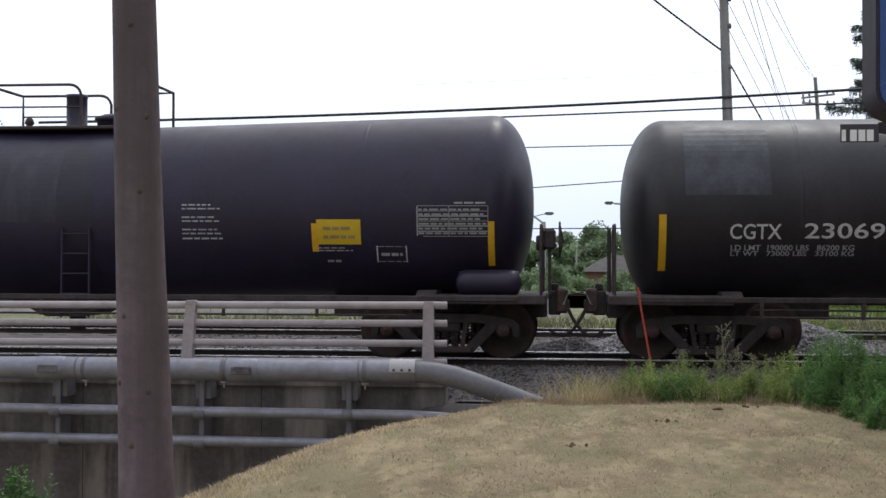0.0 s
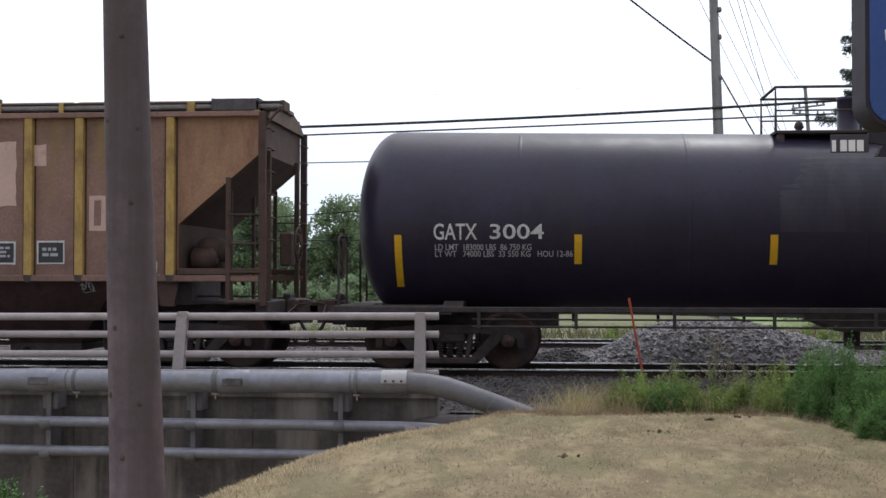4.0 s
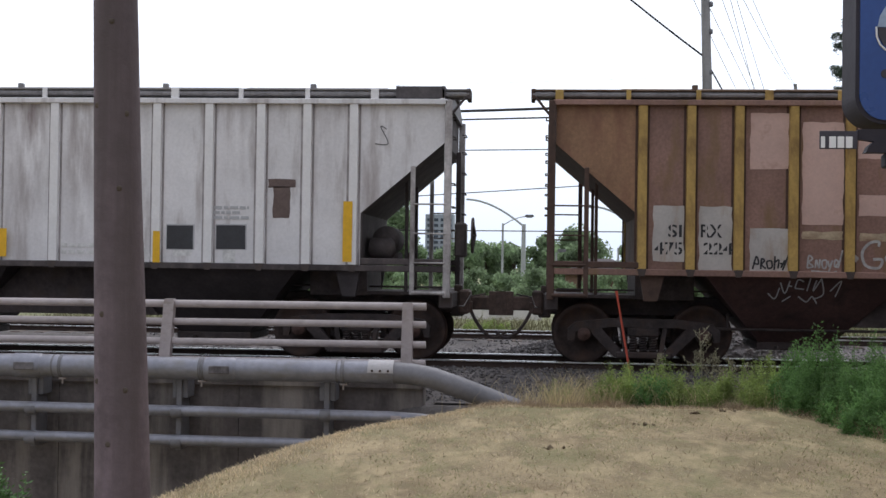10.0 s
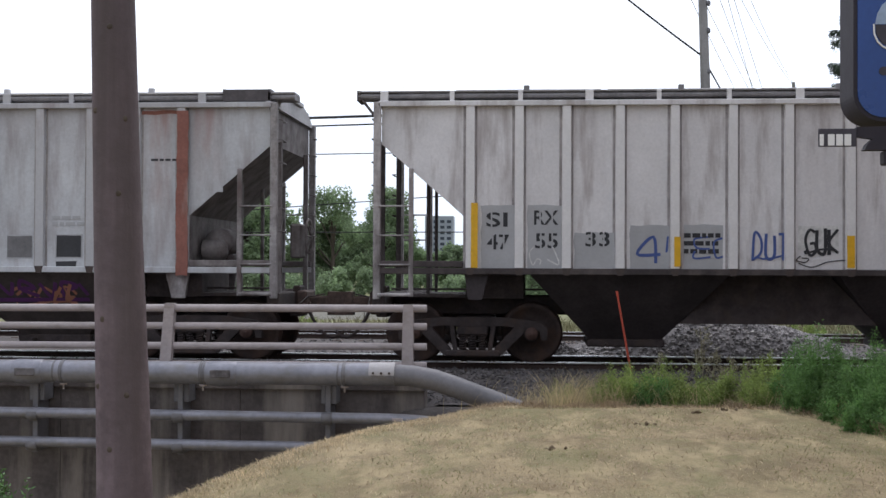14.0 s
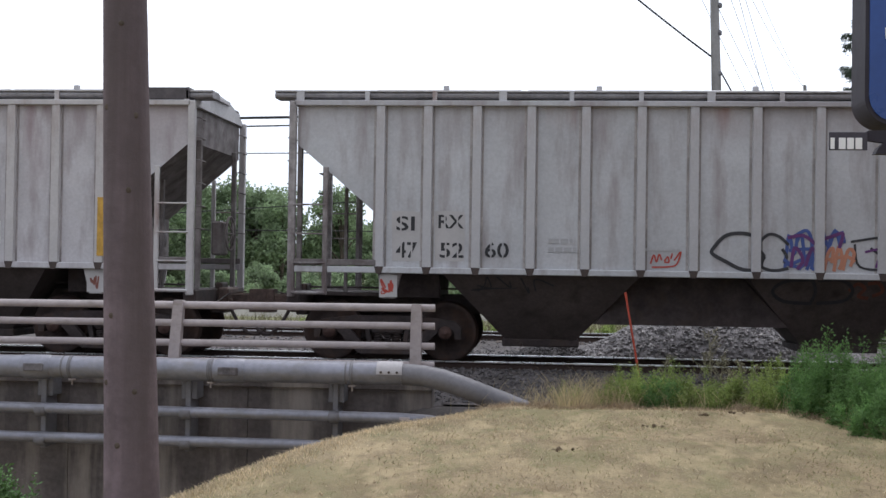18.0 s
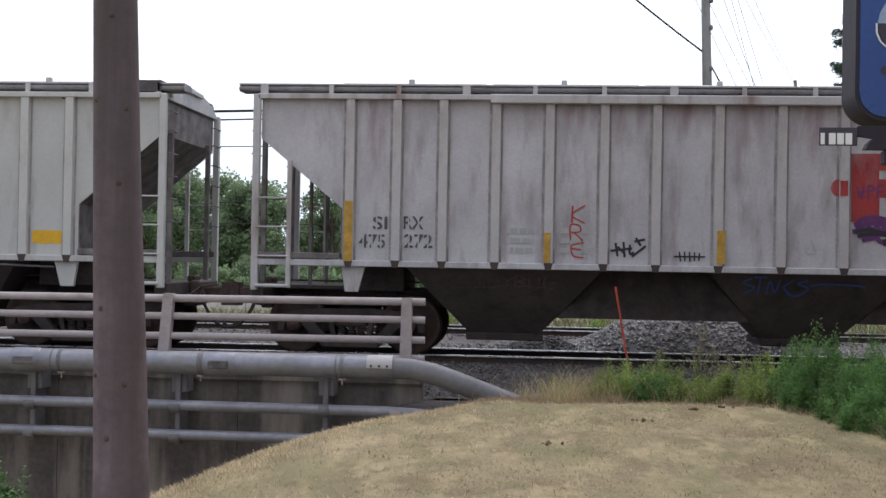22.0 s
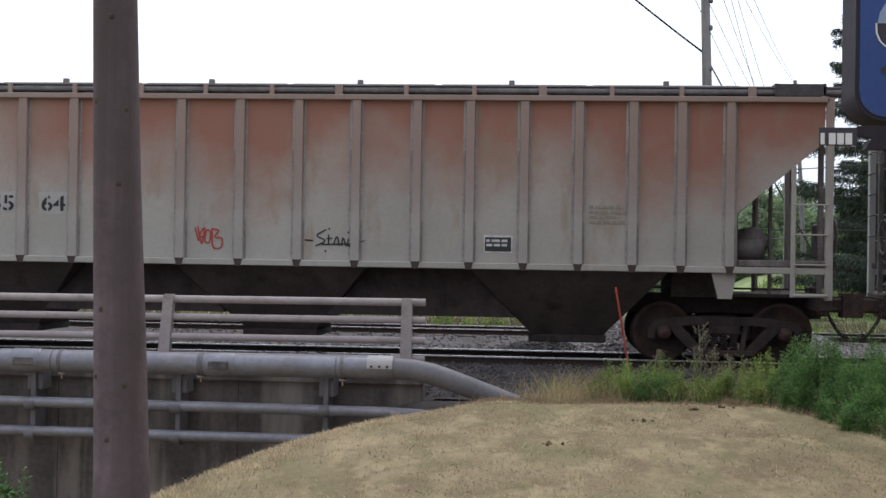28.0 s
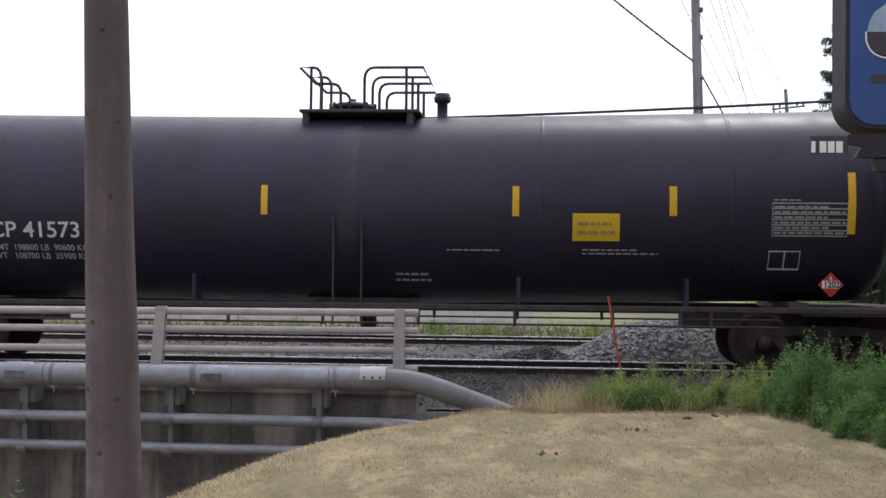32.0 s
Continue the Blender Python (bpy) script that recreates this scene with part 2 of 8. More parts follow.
M = {
    "wood_pole": mat("weathered_pole_wood", (0.152, 0.115, 0.128), 0.9, var=0.32, scale=3.0, fine=16, bump=0.25, dirt=(0.085, 0.066, 0.066), amount=0.5, streak=22),
    "far_pole": mat("far_pole_wood", (0.28, 0.27, 0.265), 0.9, var=0.2, dirt=(0.12, 0.11, 0.1), amount=0.4, streak=10),
    "galv": mat("galvanised_pipe", (0.235, 0.236, 0.272), 0.45, 0.4, var=0.22, scale=2.2, fine=14, bump=0.08, dirt=(0.2, 0.19, 0.19), amount=0.35, streak=0.5),
    "galv_dull": mat("dull_galvanised_steel", (0.165, 0.16, 0.172), 0.6, 0.3, var=0.2, bump=0.1),
    "fence": mat("pale_fence_paint", (0.395, 0.345, 0.345), 0.75, var=0.14, scale=3, dirt=(0.25, 0.22, 0.2), amount=0.25, streak=0.4),
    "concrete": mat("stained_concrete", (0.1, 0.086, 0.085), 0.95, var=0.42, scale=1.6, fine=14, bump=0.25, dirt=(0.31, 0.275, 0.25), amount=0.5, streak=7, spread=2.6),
    "barrier": mat("pale_concrete", (0.5, 0.47, 0.43), 0.9, var=0.15),
    "lawn": lawn_mat("dry_lawn_soil"),
    "field": mat("rough_field", (0.2, 0.19, 0.09), 0.95, var=0.35, scale=0.25, fine=5, bump=0.5, dirt=(0.08, 0.12, 0.03), amount=0.5),
    "ballast": mat("ballast_bed", (0.115, 0.102, 0.1), 0.95, var=0.35, scale=1.1, fine=40, bump=1.0, dirt=(0.09, 0.075, 0.065), amount=0.5),
    "stone": mat("crushed_stone", (0.33, 0.31, 0.32), 0.9, var=0.4, scale=9, fine=60, bump=0.4),
    "stone_dark": mat("dark_crushed_stone", (0.115, 0.105, 0.11), 0.9, var=0.4, scale=9, fine=60, bump=0.4),
    "rail_steel": mat("rusty_rail_side", (0.06, 0.04, 0.034), 0.85, 0.1, var=0.25),
    "rail_head": mat("polished_rail_head", (0.75, 0.76, 0.78), 0.28, 1.0, var=0.06, bump=0.02),
    "tie": mat("weathered_tie_wood", (0.13, 0.1, 0.085), 0.95, var=0.35, bump=0.5),
    "truck": mat("grimy_truck_steel", (0.043, 0.033, 0.033), 0.8, 0.1, var=0.4, scale=5, bump=0.25, dirt=(0.075, 0.045, 0.032), amount=0.4),
    "wheel": mat("dark_rusty_wheel", (0.05, 0.034, 0.031), 0.7, 0.3, var=0.35, scale=6, dirt=(0.085, 0.045, 0.03), amount=0.35),
    "tread": mat("worn_wheel_tread", (0.3, 0.28, 0.27), 0.35, 0.9, var=0.1),
    "under": mat("dark_underframe", (0.058, 0.045, 0.045), 0.85, 0.0, var=0.4, scale=4, dirt=(0.07, 0.05, 0.04), amount=0.35),
    # black tinted blue-violet: the reflected sky's hue is put into the base colour
    "tank": mat("black_tank_paint", (0.027, 0.0215, 0.042), 0.4, 0.0, var=0.25, scale=0.8, fine=12, bump=0.03, dirt=(0.032, 0.024, 0.038), amount=0.3, streak=6),
    "tank_grey": mat("faded_black_tank_paint", (0.022, 0.0195, 0.0235), 0.46, 0.0, var=0.35, scale=0.9, fine=12, bump=0.05, dirt=(0.034, 0.029, 0.032), amount=0.3, streak=5),
    "yellow": mat("yellow_reflector", (0.75, 0.42, 0.015), 0.5, var=0.1, scale=8),
    "white": mat("white_stencil_paint", (0.62, 0.61, 0.6), 0.7, var=0.2, scale=12, bump=0),
    "plate_white": mat("white_plate_paint", (0.85, 0.85, 0.85), 0.6, var=0.03, bump=0),
    "black": mat("black_stencil_paint", (0.03, 0.03, 0.035), 0.7, var=0.2, scale=12, bump=0),
    "leaf": mat("weed_leaf", (0.25, 0.32, 0.1), 0.7, var=0.45, scale=2.5, bump=0),
    "coupler": mat("rusty_coupler_casting", (0.1, 0.066, 0.055), 0.85, var=0.4, scale=7, bump=0.3, dirt=(0.035, 0.025, 0.022), amount=0.4),
    "sleeve": mat("pale_zinc_plate", (0.4, 0.38, 0.385), 0.6, var=0.15),
    "torn_label": mat("dark_torn_label", (0.09, 0.08, 0.085), 0.9, var=0.5, scale=14, dirt=(0.22, 0.21, 0.22), amount=0.4),
    "verge": mat("dull_verge_grass", (0.19, 0.175, 0.1), 0.9, var=0.35, scale=0.6, bump=0),
    # leaf green darkened for the shade within the dense bush
    "leaf_bush": mat("shade_dark_bush_leaf", (0.08, 0.165, 0.045), 0.6, var=0.4, scale=3, bump=0),
    "clod": mat("dry_soil_clod", (0.12, 0.085, 0.05), 0.95, var=0.4, scale=12),
    "leaf_deep": mat("deep_green_leaf", (0.14, 0.26, 0.085), 0.7, var=0.4, scale=2.5, bump=0),
    "seed": mat("pale_seed_head", (0.24, 0.22, 0.15), 0.9, var=0.25, scale=5, bump=0),
    "cap_rust": mat("rusty_bearing_cap", (0.075, 0.042, 0.035), 0.8, var=0.3, scale=8),
    # far foliage lifted above real leaf green, with distance haze in the colour
    "leaf_dark": mat("hazed_tree_leaf", (0.245, 0.325, 0.19), 0.75, var=0.5, scale=0.6, bump=0),
    "bank": mat("fresh_grass_bank", (0.24, 0.31, 0.12), 0.95, var=0.3, scale=0.5, fine=6, bump=0.4),
    # needles lightened for the same haze
    "needle": mat("hazed_spruce_needle", (0.06, 0.085, 0.062), 0.8, var=0.4, scale=2, bump=0),
    "straw": mat("dry_grass_blade", (0.5, 0.41, 0.25), 0.85, var=0.35, scale=1.2, bump=0),
    "lawn_blade": mat("pale_grass_blade", (0.6, 0.49, 0.34), 0.9, var=0.3, scale=2.5, bump=0),
    "lawn_brown": mat("brown_grass_blade", (0.34, 0.255, 0.17), 0.9, var=0.35, scale=2.5, bump=0),
    "lawn_olive": mat("olive_grass_blade", (0.27, 0.265, 0.125), 0.9, var=0.35, scale=2.5, bump=0),
    "bark": mat("tree_bark", (0.09, 0.07, 0.055), 0.95, var=0.3, bump=0.5),
    "stick": mat("faded_red_paint", (0.45, 0.07, 0.04), 0.7, var=0.2),
    "sign_frame": mat("dark_sign_frame", (0.028, 0.024, 0.034), 0.75, var=0.15),
    "sign_blue": mat("blue_sign_face", (0.022, 0.07, 0.27), 0.3, var=0.15, scale=1.5, bump=0),
    "print_pale": mat("pale_blue_print", (0.35, 0.45, 0.6), 0.4, var=0.2, scale=4, bump=0),
    "print_dark": mat("dark_grey_print", (0.05, 0.045, 0.06), 0.55, var=0.25, scale=4, bump=0),
    "tower": mat("far_tower_wall", (0.3, 0.33, 0.38), 0.9, var=0.1, scale=0.2),
    "house": mat("far_house_wall", (0.2, 0.12, 0.09), 0.9, var=0.2),
    "house_roof": mat("far_house_roof", (0.1, 0.085, 0.085), 0.9, var=0.2),
    "wire": mat("black_cable", (0.02, 0.02, 0.022), 0.6, var=0.1),
    "lamp_grey": mat("street_lamp_concrete", (0.4, 0.41, 0.41), 0.8, var=0.12),
    "glass": mat("dark_window", (0.05, 0.06, 0.08), 0.15, var=0.1),
}
for key in ("tank", "tank_grey"):
    M[key].node_tree.nodes["Principled BSDF"].inputs["Specular IOR Level"].default_value = 0.36 if key == "tank" else 0.5


# ---- ground ----
EDGE = ((-30, -3.4), (0, -3.1), (6, -2.62), (8.36, -2.35), (9.19, -2.18), (10.3, -2.01), (11.33, -1.74), (12.4, -1.37), (13.29, -0.96),
        (13.95, -0.6), (14.6, -0.35), (15.2, -0.55), (15.7, -0.9), (15.95, -1.4), (16.12, -2.0), (16.2, -90))


def edge_x(y):
    """Where the lawn breaks off towards the sunken road."""
    return float(np.interp(y, [p[0] for p in EDGE], [p[1] for p in EDGE]))


def ground_z(x, y):
    base = float(np.interp(y, (13.8, 15.2, 16.3, 18.3, 30, 34, 60, 400), (-0.08, -0.24, -0.36, -0.38, -0.34, -0.2, -0.6, -1.0)))
    if y < 14.5:
        base += 0.05 * noise.noise((x * 0.35, y * 0.35, 0)) + 0.012 * noise.noise((x * 1.7, y * 1.7, 3))
    d = edge_x(y) - x
    if d > 0:
        base -= 0.85 * (math.sqrt(d * d + 0.16) - 0.4)
    return max(base, -4.5)


def steps(*spans):
    out = []
    for a, b, n in spans:
        out += [a + (b - a) * i / n for i in range(n)]
    return out + [spans[-1][1]]


def sheet(xs, ys, height):
    """A height field over the two rows of places."""
    vs = [(x, y, height(x, y)) for y in ys for x in xs]
    n = len(xs)
    fs = [(j * n + i, j * n + i + 1, (j + 1) * n + i + 1, (j + 1) * n + i) for j in range(len(ys) - 1) for i in range(n - 1)]
    return Geo().add(vs, fs, True)


ground_me = sheet(steps((-900, -60, 6), (-60, -10, 12), (-10, 7, 120), (7, 60, 18), (60, 900, 6)),
                  steps((-120, -6, 6), (-6, 4, 12), (4, 16.6, 110), (16.6, 31, 24), (31, 130, 24), (130, 1800, 8)), ground_z).mesh("ground")
for key in ("field", "lawn", "ballast"):
    ground_me.materials.append(M[key])
for poly in ground_me.polygons:
    c = poly.center
    wob = 0.35 * noise.noise((c.x * 0.8, c.y * 0.8, 5))
    if 15.3 + wob < c.y < 29.5 + wob and c.x > -60:
        poly.material_index = 2
    elif c.y < 15.4 and -60 < c.x < 60:
        poly.material_index = 1
tagged(new("ground", ground_me), "uneven ground with a dry mown lawn, ballast and rough grass beyond", "ground", kind="structure")

# ---- concrete wall of the sunken road, with its cap ----
wall = thing("wall_underpass", "stained grey concrete retaining wall of a sunken road", "wall", kind="structure")
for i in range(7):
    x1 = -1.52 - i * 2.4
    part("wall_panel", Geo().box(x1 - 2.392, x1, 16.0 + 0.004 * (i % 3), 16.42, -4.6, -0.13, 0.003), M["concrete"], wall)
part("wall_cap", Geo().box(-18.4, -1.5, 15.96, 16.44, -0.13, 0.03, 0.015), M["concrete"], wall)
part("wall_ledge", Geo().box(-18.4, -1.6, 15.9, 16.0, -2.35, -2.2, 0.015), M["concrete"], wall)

# ---- pipe barrier before the wall ----
PY = 15.55
pipes = thing("pipe_barrier", "grey galvanised pipe barrier, one thick and two thin rails", "barrier")
bend = [(-18, PY, 0.1), (-2.05, PY, 0.122), (-1.85, PY, 0.122)] + [
    (-1.6, PY, 0.105), (-1.35, PY, 0.06), (-1.1, PY, -0.02), (-0.85, PY, -0.11), (-0.6, PY, -0.2), (-0.3, PY, -0.31)]
part("top_rail", Geo().tube(bend[:3], 0.142, 20), M["galv"], pipes)
part("bent_end", Geo().tube([(-1.88, PY, 0.122)] + bend[3:], 0.134, 20), M["galv_dull"], pipes, "dull grey bent pipe end going into the ground")
mid = [(-18, PY, -0.37), (-1.9, PY, -0.43), (-1.5, PY, -0.45), (-1.15, PY, -0.5), (-0.8, PY, -0.6)]
part("middle_rail", Geo().tube(mid, 0.068, 14), M["galv"], pipes)
part("bottom_rail", Geo().tube([(-18, PY, -0.74), (-2.2, PY, -0.8), (-1.7, PY, -0.86)], 0.068, 14), M["galv"], pipes)
for x in (-4.29, -2.48, -6.1, -7.9, -9.7, -11.5):
    strap = part("strap", Geo().lathe([(0.146, -0.022), (0.151, -0.018), (0.151, 0.018), (0.146, 0.022)], "x", (x, PY, 0.118), 20), M["galv_dull"], pipes)
    part("bolt", Geo().lathe([(0.011, -0.06), (0.011, 0.0), (0.05, 0.0), (0.05, 0.026), (0.014, 0.02), (0.014, 0.05)], "z", (x, PY, -0.05), 8), M["fence"], strap)
for x in (-4.6, -2.7, -6.5, -8.4, -10.3, -12.2):
    brk = part("bracket", Geo().box(x - 0.035, x + 0.035, PY + 0.07, 15.99, -0.93, -0.02, 0.008).box(x - 0.1, x + 0.1, PY + 0.12, 15.985, -0.27, -0.03, 0.008), M["galv_dull"], pipes)
    for z in (-0.437, -0.817):
        part("collar", Geo().lathe([(0.07, -0.07), (0.078, -0.065), (0.078, 0.065), (0.07, 0.07)], "x", (x, PY, z), 14), M["galv_dull"], brk)
ring = [(PY + q * math.cos(radians(a)), 0.122 + q * math.sin(radians(a))) for q, order in ((0.154, range(92, 186, 8)), (0.1425, range(180, 90, -8))) for a in order]
sleeve = part("sleeve", Geo().prism(ring, "x", -2.16, -1.84), M["sleeve"], pipes, "pale bolted plate on the pipe")
for x in (-2.1, -2.0, -1.9):
    part("sleeve_bolt", Geo().lathe([(0.016, 0.0), (0.016, 0.02), (0.008, 0.026)], "y", (x, PY - 0.168, 0.15), 8), M["under"], sleeve)
for x in (-6.55, -4.03):
    clamp = part("pipe_clamp", Geo().lathe([(0.144, -0.19), (0.156, -0.17), (0.156, 0.17), (0.144, 0.19)], "x", (x, PY, 0.115), 20), M["galv"], pipes)
    part("clamp_plate", Geo().box(x - 0.13, x + 0.13, PY - 0.172, PY - 0.15, 0.07, 0.17, 0.008), M["torn_label"], clamp, "dark torn label")
for x in (-6.2, -4.25, -2.55):
    part("joint_ring", Geo().lathe([(0.1425, -0.012), (0.147, -0.006), (0.147, 0.006), (0.1425, 0.012)], "x", (x, PY, 0.119), 20), M["galv_dull"], pipes)
part("rail_tag", Geo().box(-1.87, -1.74, PY - 0.075, PY - 0.066, -0.45, -0.41, 0.002), M["fence"], pipes, "small pale tag on the rail")

# ---- pale three-rail fence on the wall ----
fence = thing("pipe_fence", "pale painted three-rail pipe fence on the wall beside the tracks", "fence")
for z, r in ((0.905, 0.05), (0.668, 0.047), (0.405, 0.047), (0.16, 0.047)):
    part("rail", Geo().tube([(-18, 16.3, z - 0.05), (-1.52, 16.3, z + 0.02)], r, 12), M["fence"], fence)
for x, lean in ((-1.755, 0.01), (-4.93, 0.07), (-8.25, 0.04), (-11.5, 0.0), (-14.7, 0.0)):
    post = part("post", Geo().prism([(x - lean - 0.075, 0.03), (x - lean + 0.075, 0.03), (x + 0.065, 0.95), (x + 0.055, 0.975), (x - 0.06, 0.975), (x - 0.07, 0.95)], "y", 16.21, 16.33), M["fence"], fence)
    part("base_plate", Geo().box(x - lean - 0.13, x - lean + 0.13, 16.1, 16.42, 0.03, 0.045, 0.004), M["galv_dull"], post)

# ---- tracks ----
RAIL_HEAD = [(-0.036, 0.0), (-0.036, -0.03), (-0.012, -0.045), (-0.011, -0.15), (-0.07, -0.168), (-0.07, -0.18), (0.07, -0.18), (0.07, -0.168), (0.011, -0.15), (0.012, -0.045), (0.036, -0.03), (0.036, 0.0)]
tie_me = Geo().box(-0.115, 0.115, -1.3, 1.3, -0.34, -0.17, 0.015).mesh("tie")
tie_me.materials.append(M["tie"])
plate_me = Geo().box(-0.1, 0.1, -0.12, 0.12, -0.172, -0.158, 0.004).mesh("tie_plate")
plate_me.materials.append(M["rail_steel"])


def track(yc, z, label):
    tr = thing("railway_track", label, "railway track", kind="structure", at=pose(0, yc, z))
    for y in (-0.75, 0.75):
        r = part("rail", Geo().prism([(y + a, b) for a, b in RAIL_HEAD], "x", -160, 90), M["rail_steel"], tr)
        part("rail_head", Geo().box(-160, 90, y - 0.0375, y + 0.0375, -0.017, 0.003), M["rail_head"], r, "polished steel running surface")
    for i in range(-46, 40):
        t = part("tie", tie_me, M["tie"], tr, at=pose(i * 0.55 + random.uniform(-0.03, 0.03), random.uniform(-0.04, 0.04), 0.055, 0, 0, random.uniform(-1, 1)))
    return tr


track(TRACK, 0.0, "near railway track with polished rails on wooden ties")
track(28.0, 0.0, "second railway track with polished rails behind the train")

# ---- loose ballast ----
def stones(count, place, size, seed):
    """Many small broken stones: jittered octahedra set where place() says."""
    rng = np.random.default_rng(seed)
    base = np.array([(1, 0, 0), (0, 1, 0), (-1, 0, 0), (0, -1, 0), (0, 0, 1), (0, 0, -1)], float)
    tri = np.array([(0, 1, 4), (1, 2, 4), (2, 3, 4), (3, 0, 4), (1, 0, 5), (2, 1, 5), (3, 2, 5), (0, 3, 5)])
    vs, fs = [], []
    for i in range(count):
        p = np.array(place(rng))
        a = rng.uniform(0, 6.28)
        rot = np.array([[math.cos(a), -math.sin(a), 0], [math.sin(a), math.cos(a), 0], [0, 0, 1]])
        q = (base * rng.uniform(0.6, 1.15, (6, 3)) * [1.0, 0.85, 0.7] * size * rng.uniform(0.55, 1.3)) @ rot.T + rng.normal(0, 0.006, (6, 3)) + p
        vs.extend(map(tuple, q))
        fs.extend(map(tuple, tri + 6 * i))
    return Geo().add(vs, fs)


def island_mat(m, low=0.55, high=1.45):
    """Lets each loose stone or leaf of a material have its own shade."""
    nd, ln = m.node_tree.nodes, m.node_tree.links
    bsdf = nd["Principled BSDF"]
    src = bsdf.inputs["Base Color"].links[0].from_socket
    g, r, x = nd.new("ShaderNodeNewGeometry"), nd.new("ShaderNodeValToRGB"), nd.new("ShaderNodeMix")
    x.data_type, x.blend_type = "RGBA", "MULTIPLY"
    x.inputs[0].default_value = 1.0
    r.color_ramp.elements[0].color, r.color_ramp.elements[1].color = (low, low, low, 1), (high, high, high * 0.95, 1)
    ln.new(g.outputs["Random Per Island"], r.inputs["Fac"])
    ln.new(src, x.inputs[6])
    ln.new(r.outputs["Color"], x.inputs[7])
    ln.new(x.outputs[2], bsdf.inputs["Base Color"])


for key in ("stone", "stone_dark", "leaf", "leaf_deep", "leaf_dark", "needle", "straw", "seed", "verge", "lawn_blade", "lawn_brown", "lawn_olive"):
    island_mat(M[key], *((0.55, 1.45) if "stone" in key else (0.75, 1.25)))


for key in ("leaf", "leaf_deep", "leaf_dark", "straw", "lawn_blade", "lawn_brown", "lawn_olive"):
    leafy(M[key], 0.25 if key.startswith("lawn") else 0.5)


def shoulder(y):
    return float(np.interp(y, (16.4, 17.6, 18.7, 21.9, 23.0, 26.0, 26.7, 29.3, 30.5), (-0.34, -0.27, -0.12, -0.12, -0.27, -0.26, -0.12, -0.12, -0.34)))


bed = sheet(steps((-160, -12, 20), (-12, 10, 60), (10, 90, 20)), steps((16.35, 31, 40)), lambda x, y: shoulder(y) + 0.02 * noise.noise((x * 2, y * 2, 1)) if x > -1.4 or y > 16.45 else -0.5)
tagged(part("ballast_bed", bed, M["ballast"]), "grey-brown crushed stone bed under the tracks", "ballast", kind="structure")
front = stones(9000, lambda r: (lambda x, y: (x, y, shoulder(y) + 0.012))(r.uniform(-8, 9), r.uniform(16.5, 19.6)), 0.032, 1)
tagged(part("ballast_stones", front, M["stone_dark"]), "loose grey ballast stones beside the near rail", "ballast", kind="stuff")
back = stones(7000, lambda r: (lambda x, y: (x, y, shoulder(y) + 0.012))(r.uniform(-9, 11), r.uniform(20.3, 27)), 0.036, 2)
tagged(part("ballast_stones", back, M["stone_dark"]), "loose grey ballast stones between the tracks", "ballast", kind="stuff")


def pile_z(x, y):
    """Heap of new stone between the tracks, with a low dark spur."""
    dy = (y - 23.5) / 1.25
    top = float(np.interp(x, (0.2, 0.8, 1.5, 2.3, 3.3, 4.2, 5.2, 6.0), (-0.3, 0.05, 0.44, 0.6, 0.6, 0.42, 0.15, -0.3)))
    h = -0.3 + (top + 0.3) * max(0, 1 - dy * dy) ** 0.8
    return h + 0.05 * noise.noise((x * 2.3, y * 2.3, 4))


def spur_z(x, y):
    dy = (y - 23.1) / 0.9
    top = float(np.interp(x, (-1.2, -0.4, 0.2, 0.9), (-0.3, -0.02, 0.1, -0.2)))
    return -0.3 + (top + 0.3) * max(0, 1 - dy * dy) ** 0.8 + 0.04 * noise.noise((x * 2.5, y * 2.5, 9))


pile = sheet(steps((0.2, 6.0, 50)), steps((22.25, 24.75, 24)), lambda x, y: pile_z(x, y) - 0.02)
heap = stones(8000, lambda r: (lambda x, y: (x, y, pile_z(x, y) + 0.01))(r.uniform(0.3, 6.0), r.uniform(22.3, 24.7)), 0.038, 3)
pile.add(heap.v, heap.f)
tagged(part("stone_heap", pile, M["stone"]), "pale grey heap of new ballast stone between the tracks", "stone heap", kind="stuff")
spur = sheet(steps((-1.2, 0.9, 24)), steps((22.2, 24.0, 16)), lambda x, y: spur_z(x, y) - 0.02)
heap = stones(1600, lambda r: (lambda x, y: (x, y, spur_z(x, y) + 0.01))(r.uniform(-1.2, 0.9), r.uniform(22.2, 24.0)), 0.038, 4)
spur.add(heap.v, heap.f)
tagged(part("stone_heap", spur, M["stone_dark"]), "low dark heap of old ballast stone between the tracks", "stone heap", kind="stuff")


# ---- grass and weeds ----
def blades(count, place, height, width, seed, bend=0.5):
    """Grass blades: each a bent tapering strip of two faces."""
    rng = np.random.default_rng(seed)
    vs, fs = [], []
    for _ in range(count):
        spot = place(rng)
        if spot is None:
            continue
        x, y, z = spot[:3]
        h = height * rng.uniform(0.5, 1.3) * (spot[3] if len(spot) > 3 else 1)
        a, b = rng.uniform(0, 6.28), rng.uniform(0, 6.28)
        w = width * rng.uniform(0.6, 1.3)
        wx, wy, lx, ly = math.cos(a) * w, math.sin(a) * w, math.cos(b) * h * bend, math.sin(b) * h * bend
        n = len(vs)
        vs += [(x - wx, y - wy, z - 0.01), (x + wx, y + wy, z - 0.01), (x - wx * 0.7 + lx * 0.35, y - wy * 0.7 + ly * 0.35, z + h * 0.55),
               (x + wx * 0.7 + lx * 0.35, y + wy * 0.7 + ly * 0.35, z + h * 0.55), (x + lx, y + ly, z + h)]
        fs += [(n, n + 1, n + 3, n + 2), (n + 2, n + 3, n + 4)]
    return Geo().add(vs, fs)


